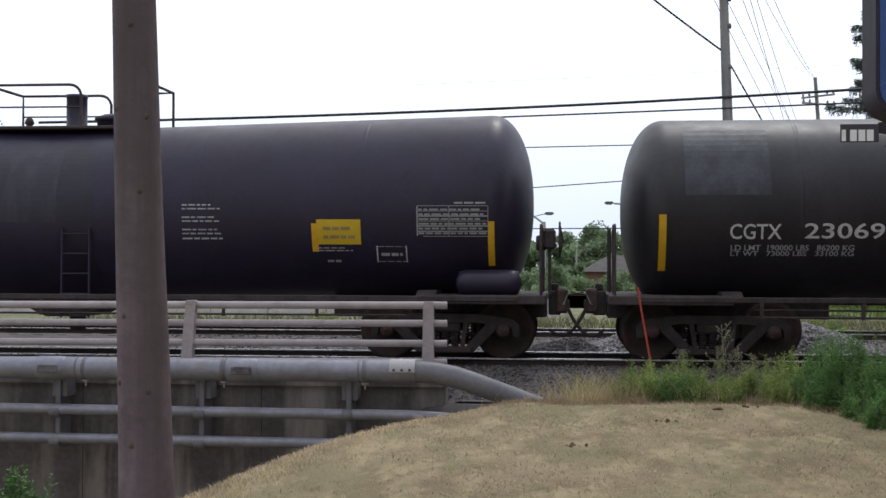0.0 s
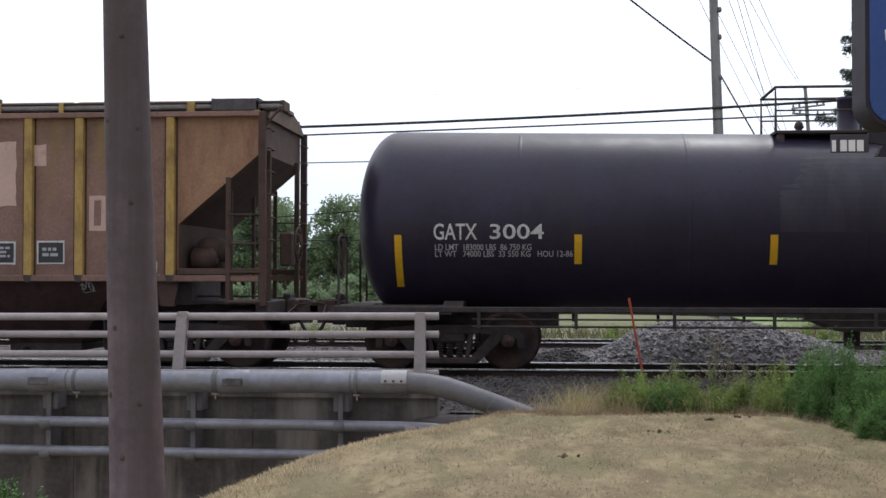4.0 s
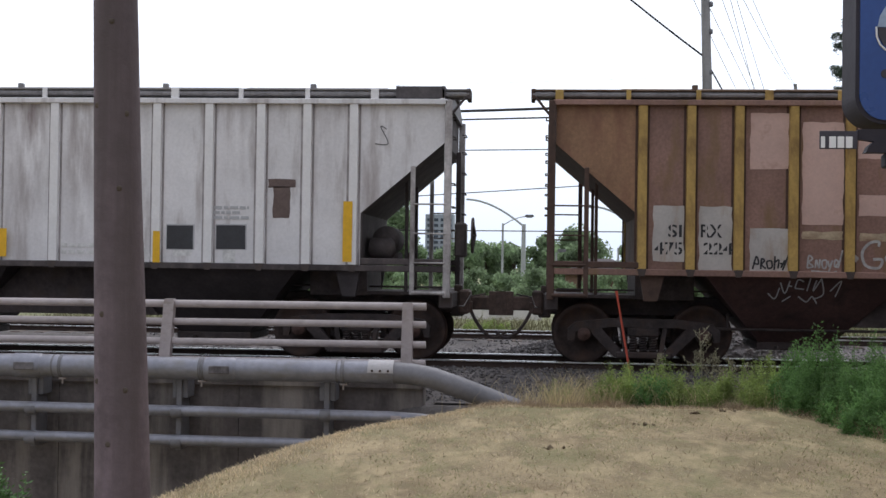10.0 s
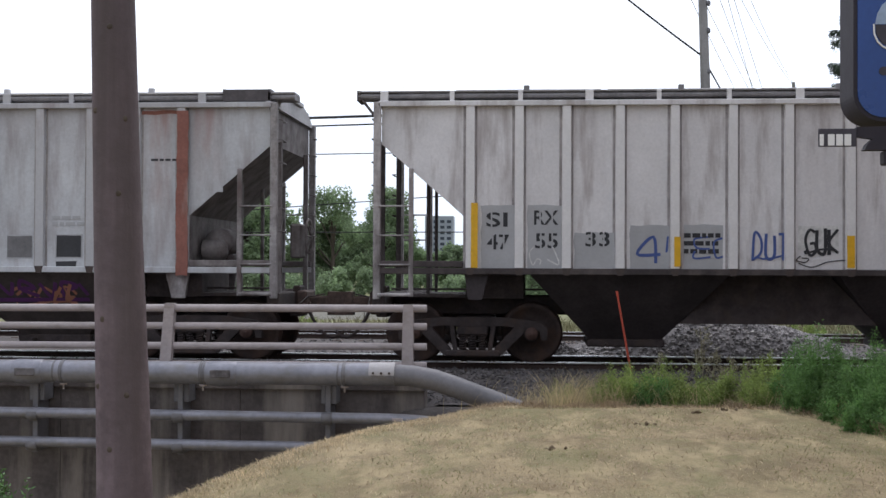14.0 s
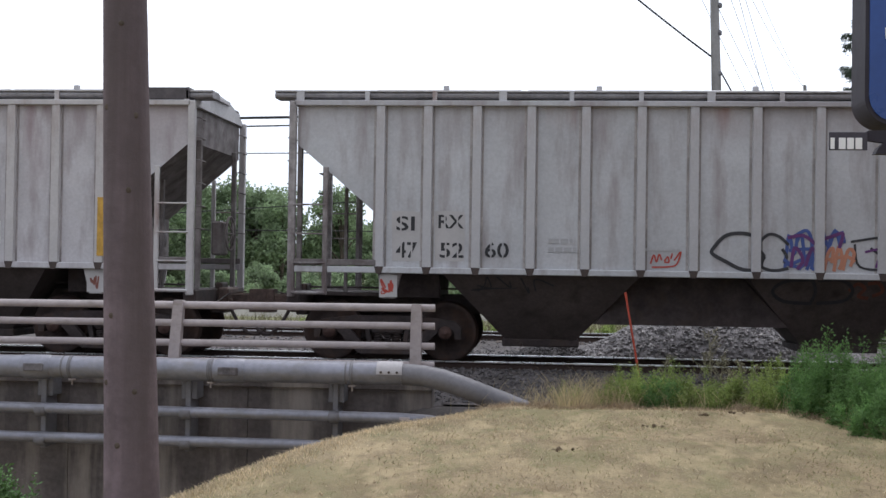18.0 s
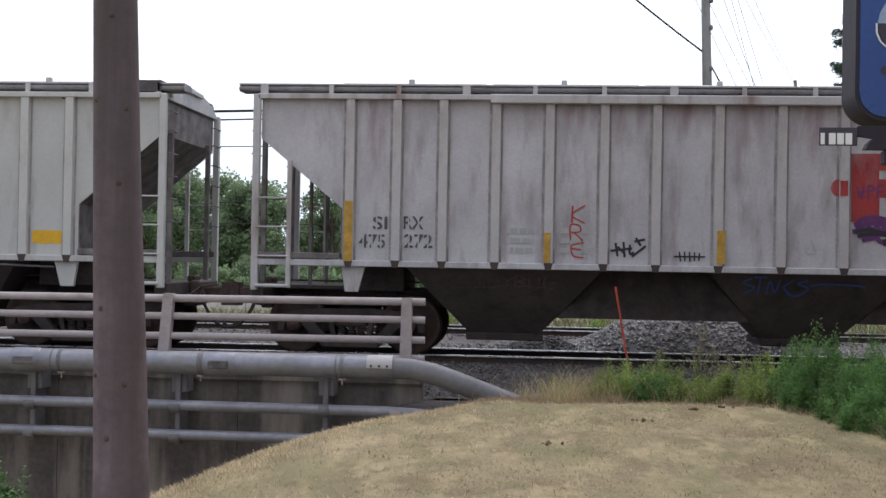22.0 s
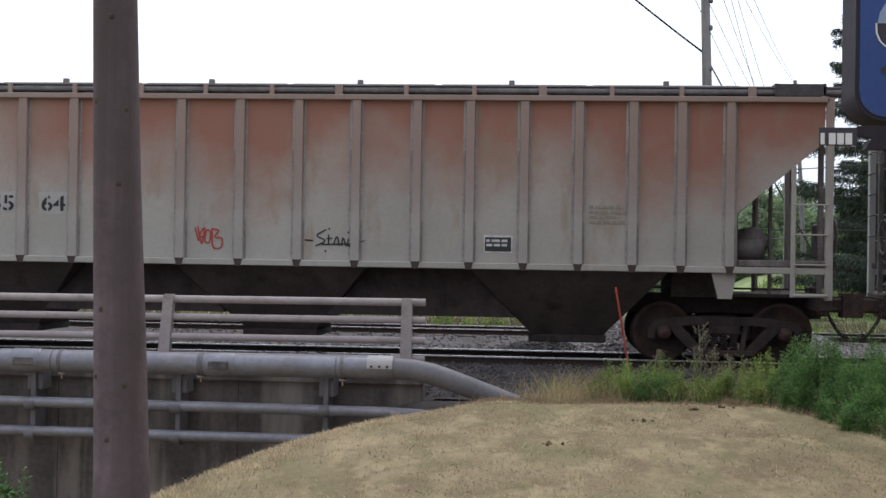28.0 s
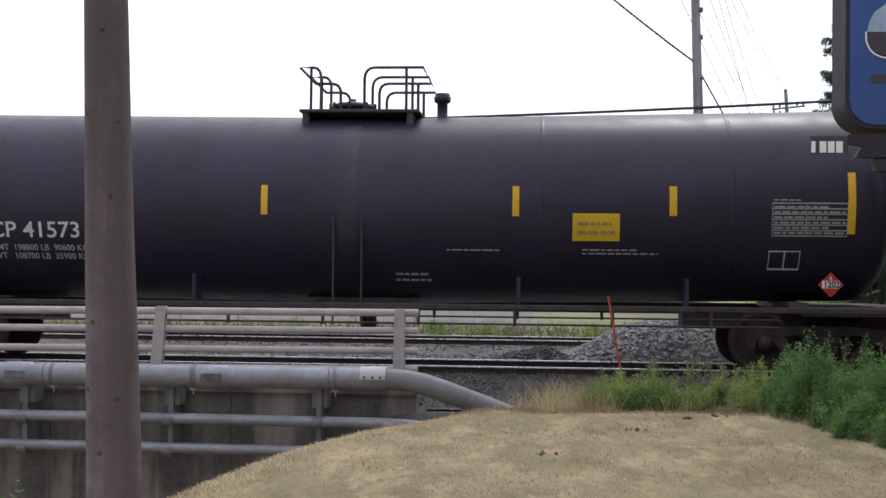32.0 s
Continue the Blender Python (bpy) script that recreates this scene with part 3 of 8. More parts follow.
def on_fringe(r):
    """Longer grass along the break of the slope and at the weeds."""
    if r.random() < 0.75:
        y = r.uniform(6.5, 15.3)
        x = edge_x(y) + r.normal(-0.02, 0.13)
    else:
        x = r.uniform(-0.9, 3.2)
        y = weed_line(x) - abs(r.normal(0, 0.2))
    return x, y, ground_z(x, y), r.uniform(0.6, 1.5)


def weed_line(x):
    """Front edge of the weeds along the lawn."""
    return float(np.interp(x, (-1.0, 0.4, 1.0, 1.95, 2.45, 2.87, 3.15, 3.4, 3.6, 9), (15.1, 15.0, 14.85, 14.65, 14.1, 13.35, 12.1, 11.4, 11.0, 9.5)))


tagged(part("lawn_grass", blades(12000, on_fringe, 0.026, 0.003, 5, 1.0), M["lawn_blade"]), "short dry straw-coloured grass fringing the lawn", "grass", kind="stuff")


def turf(name, box, count, height, seed, material, label):
    """Short dry blades, in thin and thick patches, over a stretch of the lawn."""
    nr = np.random.default_rng(seed)
    x, y = nr.uniform(box[0], box[1], count * 2), nr.uniform(box[2], box[3], count * 2)
    keep = []
    for i in range(len(x)):
        thick = 0.35 + 1.3 * noise.noise((x[i] * 1.1, y[i] * 0.6, seed)) + 0.6 * noise.noise((x[i] * 4, y[i] * 3, seed))
        if x[i] > edge_x(y[i]) - 0.3 and y[i] < weed_line(x[i]) + 0.4 and nr.random() < thick:
            keep.append((x[i], y[i], ground_z(x[i], y[i]) - 0.004))
    p = np.array(keep[:count])
    d = unit(nr.uniform((-1, -1, 0.35), (1, 1, 1.2), p.shape)) * height * nr.uniform(0.6, 1.5, (len(p), 1))
    sd = unit(np.cross(d, nr.uniform(-1, 1, p.shape))) * height * 0.085
    return tagged(part(name, leaf_mesh(name, p, d, sd), material), label, "grass", kind="stuff")


def tall_straw(r):
    x = r.normal(0.6, 0.6) if r.random() < 0.45 else r.uniform(0.1, 3.6)
    y = weed_line(x) + (r.uniform(0.25, 3.2) if r.random() < 0.6 else r.uniform(0.05, 0.9))
    return x, y, max(ground_z(x, y), -0.37), 0.55 + 0.45 * r.random() + (0.25 if 0 < x < 1 else 0)


def on_thatch(r):
    """Withered thatch where the mower stops before the weeds."""
    x = r.uniform(-0.9, 3.4)
    return (x, weed_line(x) + r.normal(0.02, 0.14)) + (ground_z(x, weed_line(x)), 0.4 + 1.2 * max(0.0, noise.noise((x * 3.0, 0, 7)) + 0.4))


tagged(part("thatch", blades(6000, on_thatch, 0.085, 0.004, 9, 1.1), M["lawn_brown"]), "withered brown thatch along the mown edge", "grass", kind="stuff")
tagged(part("tall_grass", blades(2700, tall_straw, 0.33, 0.0042, 6, 0.7), M["straw"]), "tall dry straw-coloured grass beside the tracks", "grass", kind="stuff")


def leaf_mesh(name, p, d, s):
    """Many thin leaves at once: each a pointed quad from p along d, s to either side."""
    v = np.stack([p, p + d * 0.45 + s, p + d, p + d * 0.45 - s], 1).reshape(-1, 3)
    n = len(p)
    me = bpy.data.meshes.new(name)
    me.vertices.add(4 * n)
    me.vertices.foreach_set("co", v.ravel())
    me.loops.add(4 * n)
    me.loops.foreach_set("vertex_index", np.arange(4 * n, dtype=np.int32))
    me.polygons.add(n)
    me.polygons.foreach_set("loop_start", np.arange(0, 4 * n, 4, dtype=np.int32))
    me.update(calc_edges=True)
    return me


def unit(a):
    return a / np.maximum(1e-6, np.linalg.norm(a, axis=1, keepdims=True))


def weed(name, x, y, h, r, count, seed, material, leaf=0.03, label="", z=None, slim=0.2, fluff=0.03):
    """A leafy weed: bent stems that carry many narrow leaves."""
    rng, nr = random.Random(seed), np.random.default_rng(seed)
    z = ground_z(x, y) if z is None else z
    ob = thing(name, label, "weed")
    stems, spots = Geo(), []
    for _ in range(max(5, count // 70)):
        a, q = rng.uniform(0, 6.28), r * math.sqrt(rng.random())
        bx, by = x + math.cos(a) * q, y + math.sin(a) * q
        tip = Vector((bx + rng.uniform(-0.25, 0.25) * r, by + rng.uniform(-0.25, 0.25) * r, z + h * rng.uniform(0.4, 1.0) * (1 - 0.45 * (q / r) ** 2)))
        pts = arc((bx, by, z - 0.03), ((bx * 2 + tip.x) / 3, (by * 2 + tip.y) / 3, z + (tip.z - z) * 0.6), tip, 4)
        stems.tube(pts, 0.005, 4, False, 0.0015)
        spots += [tuple(a.lerp(b, k / 6)) for a, b in zip(pts[:-1], pts[1:]) for k in range(6)]
    spots = np.array(spots)
    p = spots[nr.integers(0, len(spots), count * 3)] + nr.normal(0, fluff, (count * 3, 3))
    d = unit(nr.uniform((-1, -1, -0.25), (1, 1, 1.1), p.shape)) * leaf * nr.uniform(0.6, 1.5, (len(p), 1))
    s = unit(np.cross(d, nr.uniform(-1, 1, p.shape))) * leaf * slim
    tagged(part("stem", stems, material, ob), kind="stuff")
    tagged(part("foliage", leaf_mesh("foliage", p, d, s), material, ob), kind="stuff")
    return ob


turf("lawn_turf", (-3.2, 3.6, 5.6, 15.2), 11000, 0.032, 71, M["lawn_blade"], "short straw-coloured blades of the dry lawn")
turf("lawn_turf", (-3.2, 3.6, 5.6, 15.2), 4500, 0.036, 72, M["lawn_brown"], "short brown withered blades of the dry lawn")
turf("lawn_turf", (-3.2, 3.6, 5.6, 15.2), 7000, 0.032, 73, M["lawn_olive"], "short olive blades still green in the dry lawn")
rw = random.Random(8)
for x, dy, h, r, n in ((0.95, 0.7, 0.6, 0.3, 900), (1.4, 0.8, 0.6, 0.3, 900), (1.6, 0.4, 0.4, 0.3, 700), (1.9, 0.7, 0.45, 0.3, 650), (2.25, 0.5, 0.5, 0.3, 800), (2.45, 0.9, 0.6, 0.3, 800), (2.7, 1.3, 0.75, 0.3, 900), (3.25, 1.2, 1.0, 0.35, 1500), (0.85, 0.55, 0.46, 0.28, 700), (1.12, 0.45, 0.5, 0.26, 1500), (1.3, 0.35, 0.46, 0.24, 1700), (1.48, 0.6, 0.4, 0.24, 700), (1.75, 0.5, 0.26, 0.3, 420), (2.08, 0.45, 0.34, 0.2, 800), (2.3, 0.8, 0.36, 0.25, 420), (0.5, 0.9, 0.36, 0.3, 220), (0.1, 1.0, 0.32, 0.3, 120),
                       (2.52, 0.35, 0.42, 0.22, 900), (2.62, 0.9, 0.5, 0.25, 600), (2.8, 0.75, 0.86, 0.26, 2100), (2.98, 0.9, 0.98, 0.28, 2600), (3.1, 0.6, 0.66, 0.3, 1900), (2.85, 0.3, 0.42, 0.3, 1500), (3.3, 0.7, 0.62, 0.3, 1500), (3.5, 1.1, 0.98, 0.34, 2400), (3.75, 1.6, 1.1, 0.4, 2400), (4.0, 2.2, 1.15, 0.45, 2200),
                       (3.15, 0.2, 0.36, 0.28, 1300), (3.4, 0.25, 0.46, 0.3, 1500), (3.65, 0.5, 0.7, 0.35, 1700), (3.2, 2.2, 0.7, 0.4, 1100), (2.2, 1.7, 0.4, 0.35, 420), (1.15, 1.5, 0.42, 0.3, 500), (1.8, 1.5, 0.36, 0.35, 300), (3.6, 3.0, 0.95, 0.5, 1600), (4.3, 3.0, 1.15, 0.5, 1600)):
    weed("weed_clump", x, weed_line(x) + dy, h * (1.3 if x < 2.6 else 1.05), r, int(n * 1.15), rw.randint(0, 9999), M["leaf_deep" if x > 2.7 or 1.2 < x < 1.4 else "leaf"], 0.034, "leafy green weeds at the edge of the dry lawn" if x < 2.4 else "tall feathery deep green weeds at the edge of the dry lawn")


def seed_weed(x, y, h, seed, label):
    """A dry branching weed: a stalk, side branches and clusters of seeds."""
    rng, nr = random.Random(seed), np.random.default_rng(seed)
    z = ground_z(x, y)
    ob = thing("tall_weed", label, "weed")
    stalk, spots = Geo(), []
    lean = rng.uniform(-0.08, 0.08)
    stalk.tube([(x, y, z - 0.03), (x + lean * 0.4, y, z + h * 0.5), (x + lean, y, z + h)], 0.009, 5, False, 0.004)
    for i in range(13):
        k = 0.35 + 0.62 * i / 13
        a, q = rng.uniform(0, 6.28), h * 0.26 * (1.25 - k) * rng.uniform(0.7, 1.3)
        b0 = Vector((x + lean * k, y, z + h * k))
        b1 = b0 + Vector((math.cos(a) * q, math.sin(a) * q, q * rng.uniform(0.8, 1.3)))
        stalk.tube([b0, b0.lerp(b1, 0.5) + Vector((0, 0, -0.02)), b1], 0.005, 4, False, 0.003)
        spots += [tuple(b0.lerp(b1, f / 8)) for f in range(3, 9)]
    spots = np.array(spots)
    p = spots[nr.integers(0, len(spots), 240)] + nr.normal(0, 0.012, (240, 3))
    d = unit(nr.uniform((-1, -1, -0.2), (1, 1, 1), p.shape)) * 0.028
    tagged(part("stalk", stalk, M["seed"], ob), kind="stuff")
    tagged(part("seed_head", leaf_mesh("seed_head", p, d, unit(np.cross(d, nr.uniform(-1, 1, p.shape))) * 0.008), M["seed"], ob), kind="stuff")


for x, y, h, s in ((2.05, 16.2, 1.06, 21), (2.13, 16.1, 0.72, 24), (1.97, 16.3, 0.78, 25), (1.42, 16.4, 0.72, 22), (2.35, 16.0, 0.66, 26), (2.5, 15.8, 0.6, 27), (2.25, 15.7, 0.55, 28), (2.42, 16.4, 0.62, 29), (0.5, 15.9, 0.4, 30), (0.8, 16.2, 0.45, 31)):
    seed_weed(x, y, h, s, "tall thin seed-headed dry weed beside the track")
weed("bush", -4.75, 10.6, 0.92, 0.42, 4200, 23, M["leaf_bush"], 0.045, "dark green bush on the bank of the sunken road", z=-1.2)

for i, (cx, cy) in enumerate(((0.08, 10.65), (1.6, 13.4), (2.0, 13.7), (1.0, 12.6))):
    clod = stones(7, lambda r: (cx + r.normal(0, 0.05), cy + r.normal(0, 0.03), ground_z(cx, cy) + 0.012), 0.022, 60 + i)
    tagged(part("soil_clod", clod, M["clod"]), "small brown clod of soil on the dry lawn", "soil", kind="stuff")

marker = thing("marker_stick", "thin leaning red marker stick among the weeds", "marker stick")
part("stick", Geo().tube([(1.24, 16.8, -0.36), (0.985, 16.8, 1.09)], 0.014, 8), M["stick"], marker)
part("stick_tip", Geo().tube([(0.985, 16.8, 1.09), (0.972, 16.8, 1.16)], 0.017, 8), M["stick"], marker)

# ---- near wooden utility pole ----
upole = thing("utility_pole", "weathered brown wooden utility pole, slightly leaning", "utility pole")
sh = Geo()
n = 28
rings = []
for j in range(41):
    z = -1.2 + j * 0.25
    cx, r = -2.515 - 0.033 * z, 0.166 - 0.0118 * z
    rings.append([(cx + (r + 0.006 * noise.noise((math.cos(k * math.tau / n) * 2, math.sin(k * math.tau / n) * 2, z * 0.7))) * math.cos(k * math.tau / n),
                   7.4 + r * math.sin(k * math.tau / n), z) for k in range(n)])
sh.add([p for q in rings for p in q], [(j * n + k, j * n + (k + 1) % n, (j + 1) * n + (k + 1) % n, (j + 1) * n + k) for j in range(40) for k in range(n)], True)
part("shaft", sh, M["wood_pole"], upole)
for kx, kz in ((-0.08, 2.4), (-0.06, 1.15), (0.05, 1.9), (0.09, 2.35), (-0.03, 0.38), (0.07, 0.7), (-0.1, 0.75), (0.02, 2.9)):
    cx = -2.515 - 0.033 * kz
    r = 0.166 - 0.0118 * kz
    yy = 7.4 - math.sqrt(max(0.0001, r * r - kx * kx))
    part("knot", Geo().lathe([(0.02, 0.006), (0.017, -0.002), (0.008, -0.004)], "y", (cx + kx, yy, kz), 10), M["bark"], upole)

# ---- blue sign at the lot, with its number plate ----
sign = thing("pylon_sign", "blue illuminated-type sign box in a dark rounded frame on a post", "sign")


def rounded(x0, x1, z0, z1, r, k=6):
    pts = []
    for cx, cz, a0 in ((x1 - r, z1 - r, 0), (x0 + r, z1 - r, 90), (x0 + r, z0 + r, 180), (x1 - r, z0 + r, 270)):
        pts += [(cx + r * math.cos(radians(a0 + 90 * i / k)), cz + r * math.sin(radians(a0 + 90 * i / k))) for i in range(k + 1)]
    return pts


part("sign_box", Geo().prism(rounded(2.172, 4.4, 2.508, 4.7, 0.2, 12), "y", 9.0, 9.4), M["sign_frame"], sign)
part("sign_face", Geo().prism(rounded(2.2, 4.3, 2.535, 4.6, 0.18, 12), "y", 8.99, 9.01), M["sign_blue"], sign, "blue printed sign face")
part("printed_car", Geo().prism([(2.318, 3.19), (2.335, 3.27), (2.37, 3.33), (2.45, 3.39), (2.7, 3.43), (3.2, 3.43), (3.2, 3.19)], "y", 8.984, 8.992), M["print_pale"], sign, "pale blue printed car window on the sign")
part("printed_band", Geo().prism([(2.322, 3.185), (2.326, 3.12), (2.36, 3.06), (2.42, 3.025), (2.6, 3.0), (3.2, 2.99), (3.2, 3.185)], "y", 8.982, 8.99), M["print_dark"], sign)
swoosh = Geo()
ribbon_pts = [(2.309, 3.19), (2.312, 3.12), (2.335, 3.065), (2.37, 3.03), (2.42, 3.008), (2.6, 2.985), (3.2, 2.97)]
for (xa, za), (xb, zb) in zip(ribbon_pts[:-1], ribbon_pts[1:]):
    swoosh.tube([(xa, 8.982, za), (xb, 8.982, zb)], 0.007, 6)
part("printed_line", swoosh, M["plate_white"], sign, "white printed curve")
part("printed_shadow", Geo().prism(rounded(2.345, 3.2, 2.83, 2.89, 0.028), "y", 8.984, 8.992), M["print_dark"], sign)
part("sign_post", Geo().box(3.0, 3.3, 9.05, 9.35, -0.2, 2.5, 0.02), M["sign_frame"], sign)
part("arm", Geo().prism([(2.17, 2.44), (2.2, 2.47), (3.1, 2.48), (3.1, 2.36), (2.36, 2.375), (2.19, 2.4)], "y", 9.0, 9.06), M["sign_frame"], sign)
part("bracket", Geo().prism([(2.243, 2.304), (2.262, 2.345), (2.3, 2.38), (3.1, 2.4), (3.1, 2.304)], "y", 8.97, 9.08).box(2.378, 3.1, 8.98, 9.1, 2.2, 2.3, 0.01), M["sign_frame"], sign)
plate = part("number_plate", Geo().box(1.927, 2.19, 8.985, 8.995, 2.328, 2.456, 0.003), M["print_dark"], sign, "dark plate with plain white bars")
for i in range(4):
    part("bar", Geo().box(1.936 + i * 0.057, 1.982 + i * 0.057 - (0.018 if i == 0 else 0), 8.98, 8.986, 2.336, 2.416, 0.001), M["plate_white"], plate)

# ---- plain unseen block beside and behind the camera, added to shade the train's right ----
shade_block = thing("unseen_shade_block", "unseen plain brown block that shades the right of the train", "building")
part("wall", Geo().box(6.9, 21, 1.5, 15.2, -0.6, 7.8, 0.02), M["house"], shade_block)
part("roof", Geo().box(6.7, 21.2, 1.3, 15.4, 7.8, 8.05, 0.02), M["house_roof"], shade_block)

# ---- beyond the tracks ----
FY = 37.0
fpole = thing("utility_pole", "tall grey wooden utility pole beyond the tracks", "utility pole")
part("shaft", Geo().tube([(4.93, FY, -0.6), (4.72, FY, 6.2), (4.58, FY, 10.5)], 0.17, 14, True, 0.12), M["far_pole"], fpole)
for z in (7.2, 8.4, 9.2):
    part("insulator", Geo().lathe([(0.03, -0.08), (0.06, -0.05), (0.06, 0.05), (0.03, 0.08)], "z", (4.775, FY - 0.08, z), 8), M["galv_dull"], fpole)
part("cross_arm", Geo().box(3.4, 6.0, FY - 0.18, FY - 0.06, 9.9, 10.05, 0.01), M["far_pole"], fpole)


def cable(label, p0, p1, sag, r):
    pts = [Vector(p0).lerp(Vector(p1), k / 14) - Vector((0, 0, sag * 4 * (k / 14) * (1 - k / 14))) for k in range(15)]
    return tagged(part("overhead_cable", Geo().tube(pts, r, 5), M["wire"]), label, "cable")


cable("black overhead cable sloping down to the utility pole", (-6, 37, 17.4), (4.62, FY, 7.66), 0.45, 0.03)
cable("black guy wire of the utility pole", (4.75, FY, 7.4), (7.9, FY, 1.7), 0, 0.024)
cable("thick black cable along the railway", (-16, FY - 0.14, 5.75), (13, FY - 0.14, 6.78), 0.2, 0.042)
cable("black cable along the railway", (-16, FY - 0.13, 5.43), (13, FY - 0.13, 6.29), 0.05, 0.026)
cable("thin cable along the railway", (-16, FY - 0.15, 4.71), (13, FY - 0.15, 5.17), 0.05, 0.017)
cable("thin cable behind the railway", (-16, FY - 0.15, 2.64), (13, FY - 0.15, 4.7), 0.0, 0.015)
cable("thin cable behind the railway", (-16, FY - 0.15, 2.45), (13, FY - 0.15, 2.56), 0.0, 0.016)
pole2 = thing("utility_pole", "distant utility pole with a cross arm", "utility pole")
part("shaft", Geo().tube([(15.2, 74, -0.5), (14.86, 74, 6.2), (14.45, 74, 12.3)], 0.15, 10, True, 0.1), M["far_pole"], pole2)
for z, tilt in ((11.2, 0.1), (10.75, -0.08), (8.7, 0.06), (8.3, -0.1)):
    cx = 14.52 + (12.3 - z) * 0.065
    arm = part("cross_arm", Geo().prism([(cx - 0.95, z - tilt - 0.05), (cx + 0.95, z + tilt - 0.05), (cx + 0.95, z + tilt + 0.05), (cx - 0.95, z - tilt + 0.05)], "y", 73.8, 73.92), M["far_pole"], pole2)
    for dx in (-0.85, -0.5, 0.5, 0.85):
        part("insulator", Geo().lathe([(0.04, 0.0), (0.07, 0.06), (0.05, 0.16), (0.02, 0.2)], "z", (cx + dx, 73.86, z + tilt * dx / 0.95 + 0.05), 8), M["far_pole"], arm)
for x0, x1, z1 in ((3.4, 14.48, 5.63), (3.73, 14.46, 7.4), (4.43, 14.33, 6.84), (4.85, 14.06, 5.37), (4.96, 14.36, 7.17), (4.8, 14.38, 12.2), (5.2, 14.47, 12.2)):
    cable("thin power line running to a distant pole", (x0, FY, 11.25), (x1, 74, z1), 0.35, 0.0105)
cable("faint distant power line", (-8, 60, 10.1), (16, 60, 10.95), 0.05, 0.004)


def street_lamp(x, y, h, dx, arm_h, base=-1.0, r=0.11):
    lp = thing("street_lamp", "grey street lamp with a long curved arm beyond the tracks", "street lamp", "street lamps")
    part("pole", Geo().tube([(x, y, base), (x, y, h)], r, 10, True, r * 0.75), M["lamp_grey"], lp)
    part("arm", Geo().tube(arc((x, y, h - 0.15), (x + dx * 0.5, y, h + arm_h), (x + dx * 0.9, y, h + arm_h), 8), r * 0.4, 6), M["lamp_grey"], lp)
    e = x + dx
    part("lamp_head", Geo().prism([(e - 0.35, h + arm_h + 0.02), (e - 0.25, h + arm_h + 0.14), (e + 0.25, h + arm_h + 0.14), (e + 0.35, h + arm_h + 0.02), (e + 0.15, h + arm_h - 0.08), (e - 0.15, h + arm_h - 0.08)], "y", y - 0.15, y + 0.15), M["galv_dull"], lp)


street_lamp(-1.45, 90, 4.5, -4.6, 1.75, r=0.2)
street_lamp(-2.95, 90, 4.55, 1.9, 0.5, r=0.1)
street_lamp(6.7, 90, 4.3, -3.5, 1.5, r=0.2)
street_lamp(5.3, 90, 2.9, 0.6, 0.2, r=0.09)
street_lamp(0.9, 90, 2.5, 0.4, 0.1, r=0.09)


# trees
def tree(x, y, h, r, seed, label, leaves=1800, low=0.12, material="leaf_dark", size=0.3):
    rng = random.Random(seed)
    z = ground_z(x, y)
    ob = thing("tree", label, "tree")
    trunk = Geo()
    top = Vector((x + rng.uniform(-0.3, 0.3), y, z + h * 0.75))
    trunk.tube([(x, y, z - 0.3), (x + rng.uniform(-0.2, 0.2), y, z + h * 0.35), top], h * 0.028, 7, True, h * 0.008)
    blobs = []
    for i in range(17):
        a, k = rng.uniform(0, 6.28), rng.random()
        zz = z + h * (low + (0.95 - low) * k)
        q = r * (0.25 + 0.65 * math.sin(math.pi * min(1, 0.2 + 0.75 * k))) * rng.uniform(0.5, 1.0)
        c = Vector((x + math.cos(a) * q, y + math.sin(a) * q, zz))
        blobs.append((c, r * rng.uniform(0.28, 0.5)))
        trunk.tube([(x, y, z + (zz - z) * 0.55), ((x + c.x) / 2, (y + c.y) / 2, z + (zz - z) * 0.85), c], h * 0.01, 5, False, h * 0.003)
    part("trunk", trunk, M["bark"], ob)
    nr = np.random.default_rng(seed)
    n = int(leaves * 4.4)
    size *= 0.78
    pick = nr.integers(0, len(blobs), n)
    c, q = np.array([tuple(b[0]) for b in blobs])[pick], np.array([b[1] for b in blobs])[pick][:, None]
    p = c + unit(nr.normal(0, 1, (n, 3)) * (1, 1, 0.8)) * q * nr.uniform(0.25, 1.15, (n, 1)) ** 0.8
    d = unit(nr.uniform(-1, 1, (n, 3))) * size * nr.uniform(1.0, 2.4, (n, 1))
    crown = leaf_mesh("crown", p - d * 0.5, d, unit(np.cross(d, nr.uniform(-1, 1, (n, 3)))) * size * 0.5)
    tagged(part("crown", crown, M[material], ob), kind="stuff")
    return ob


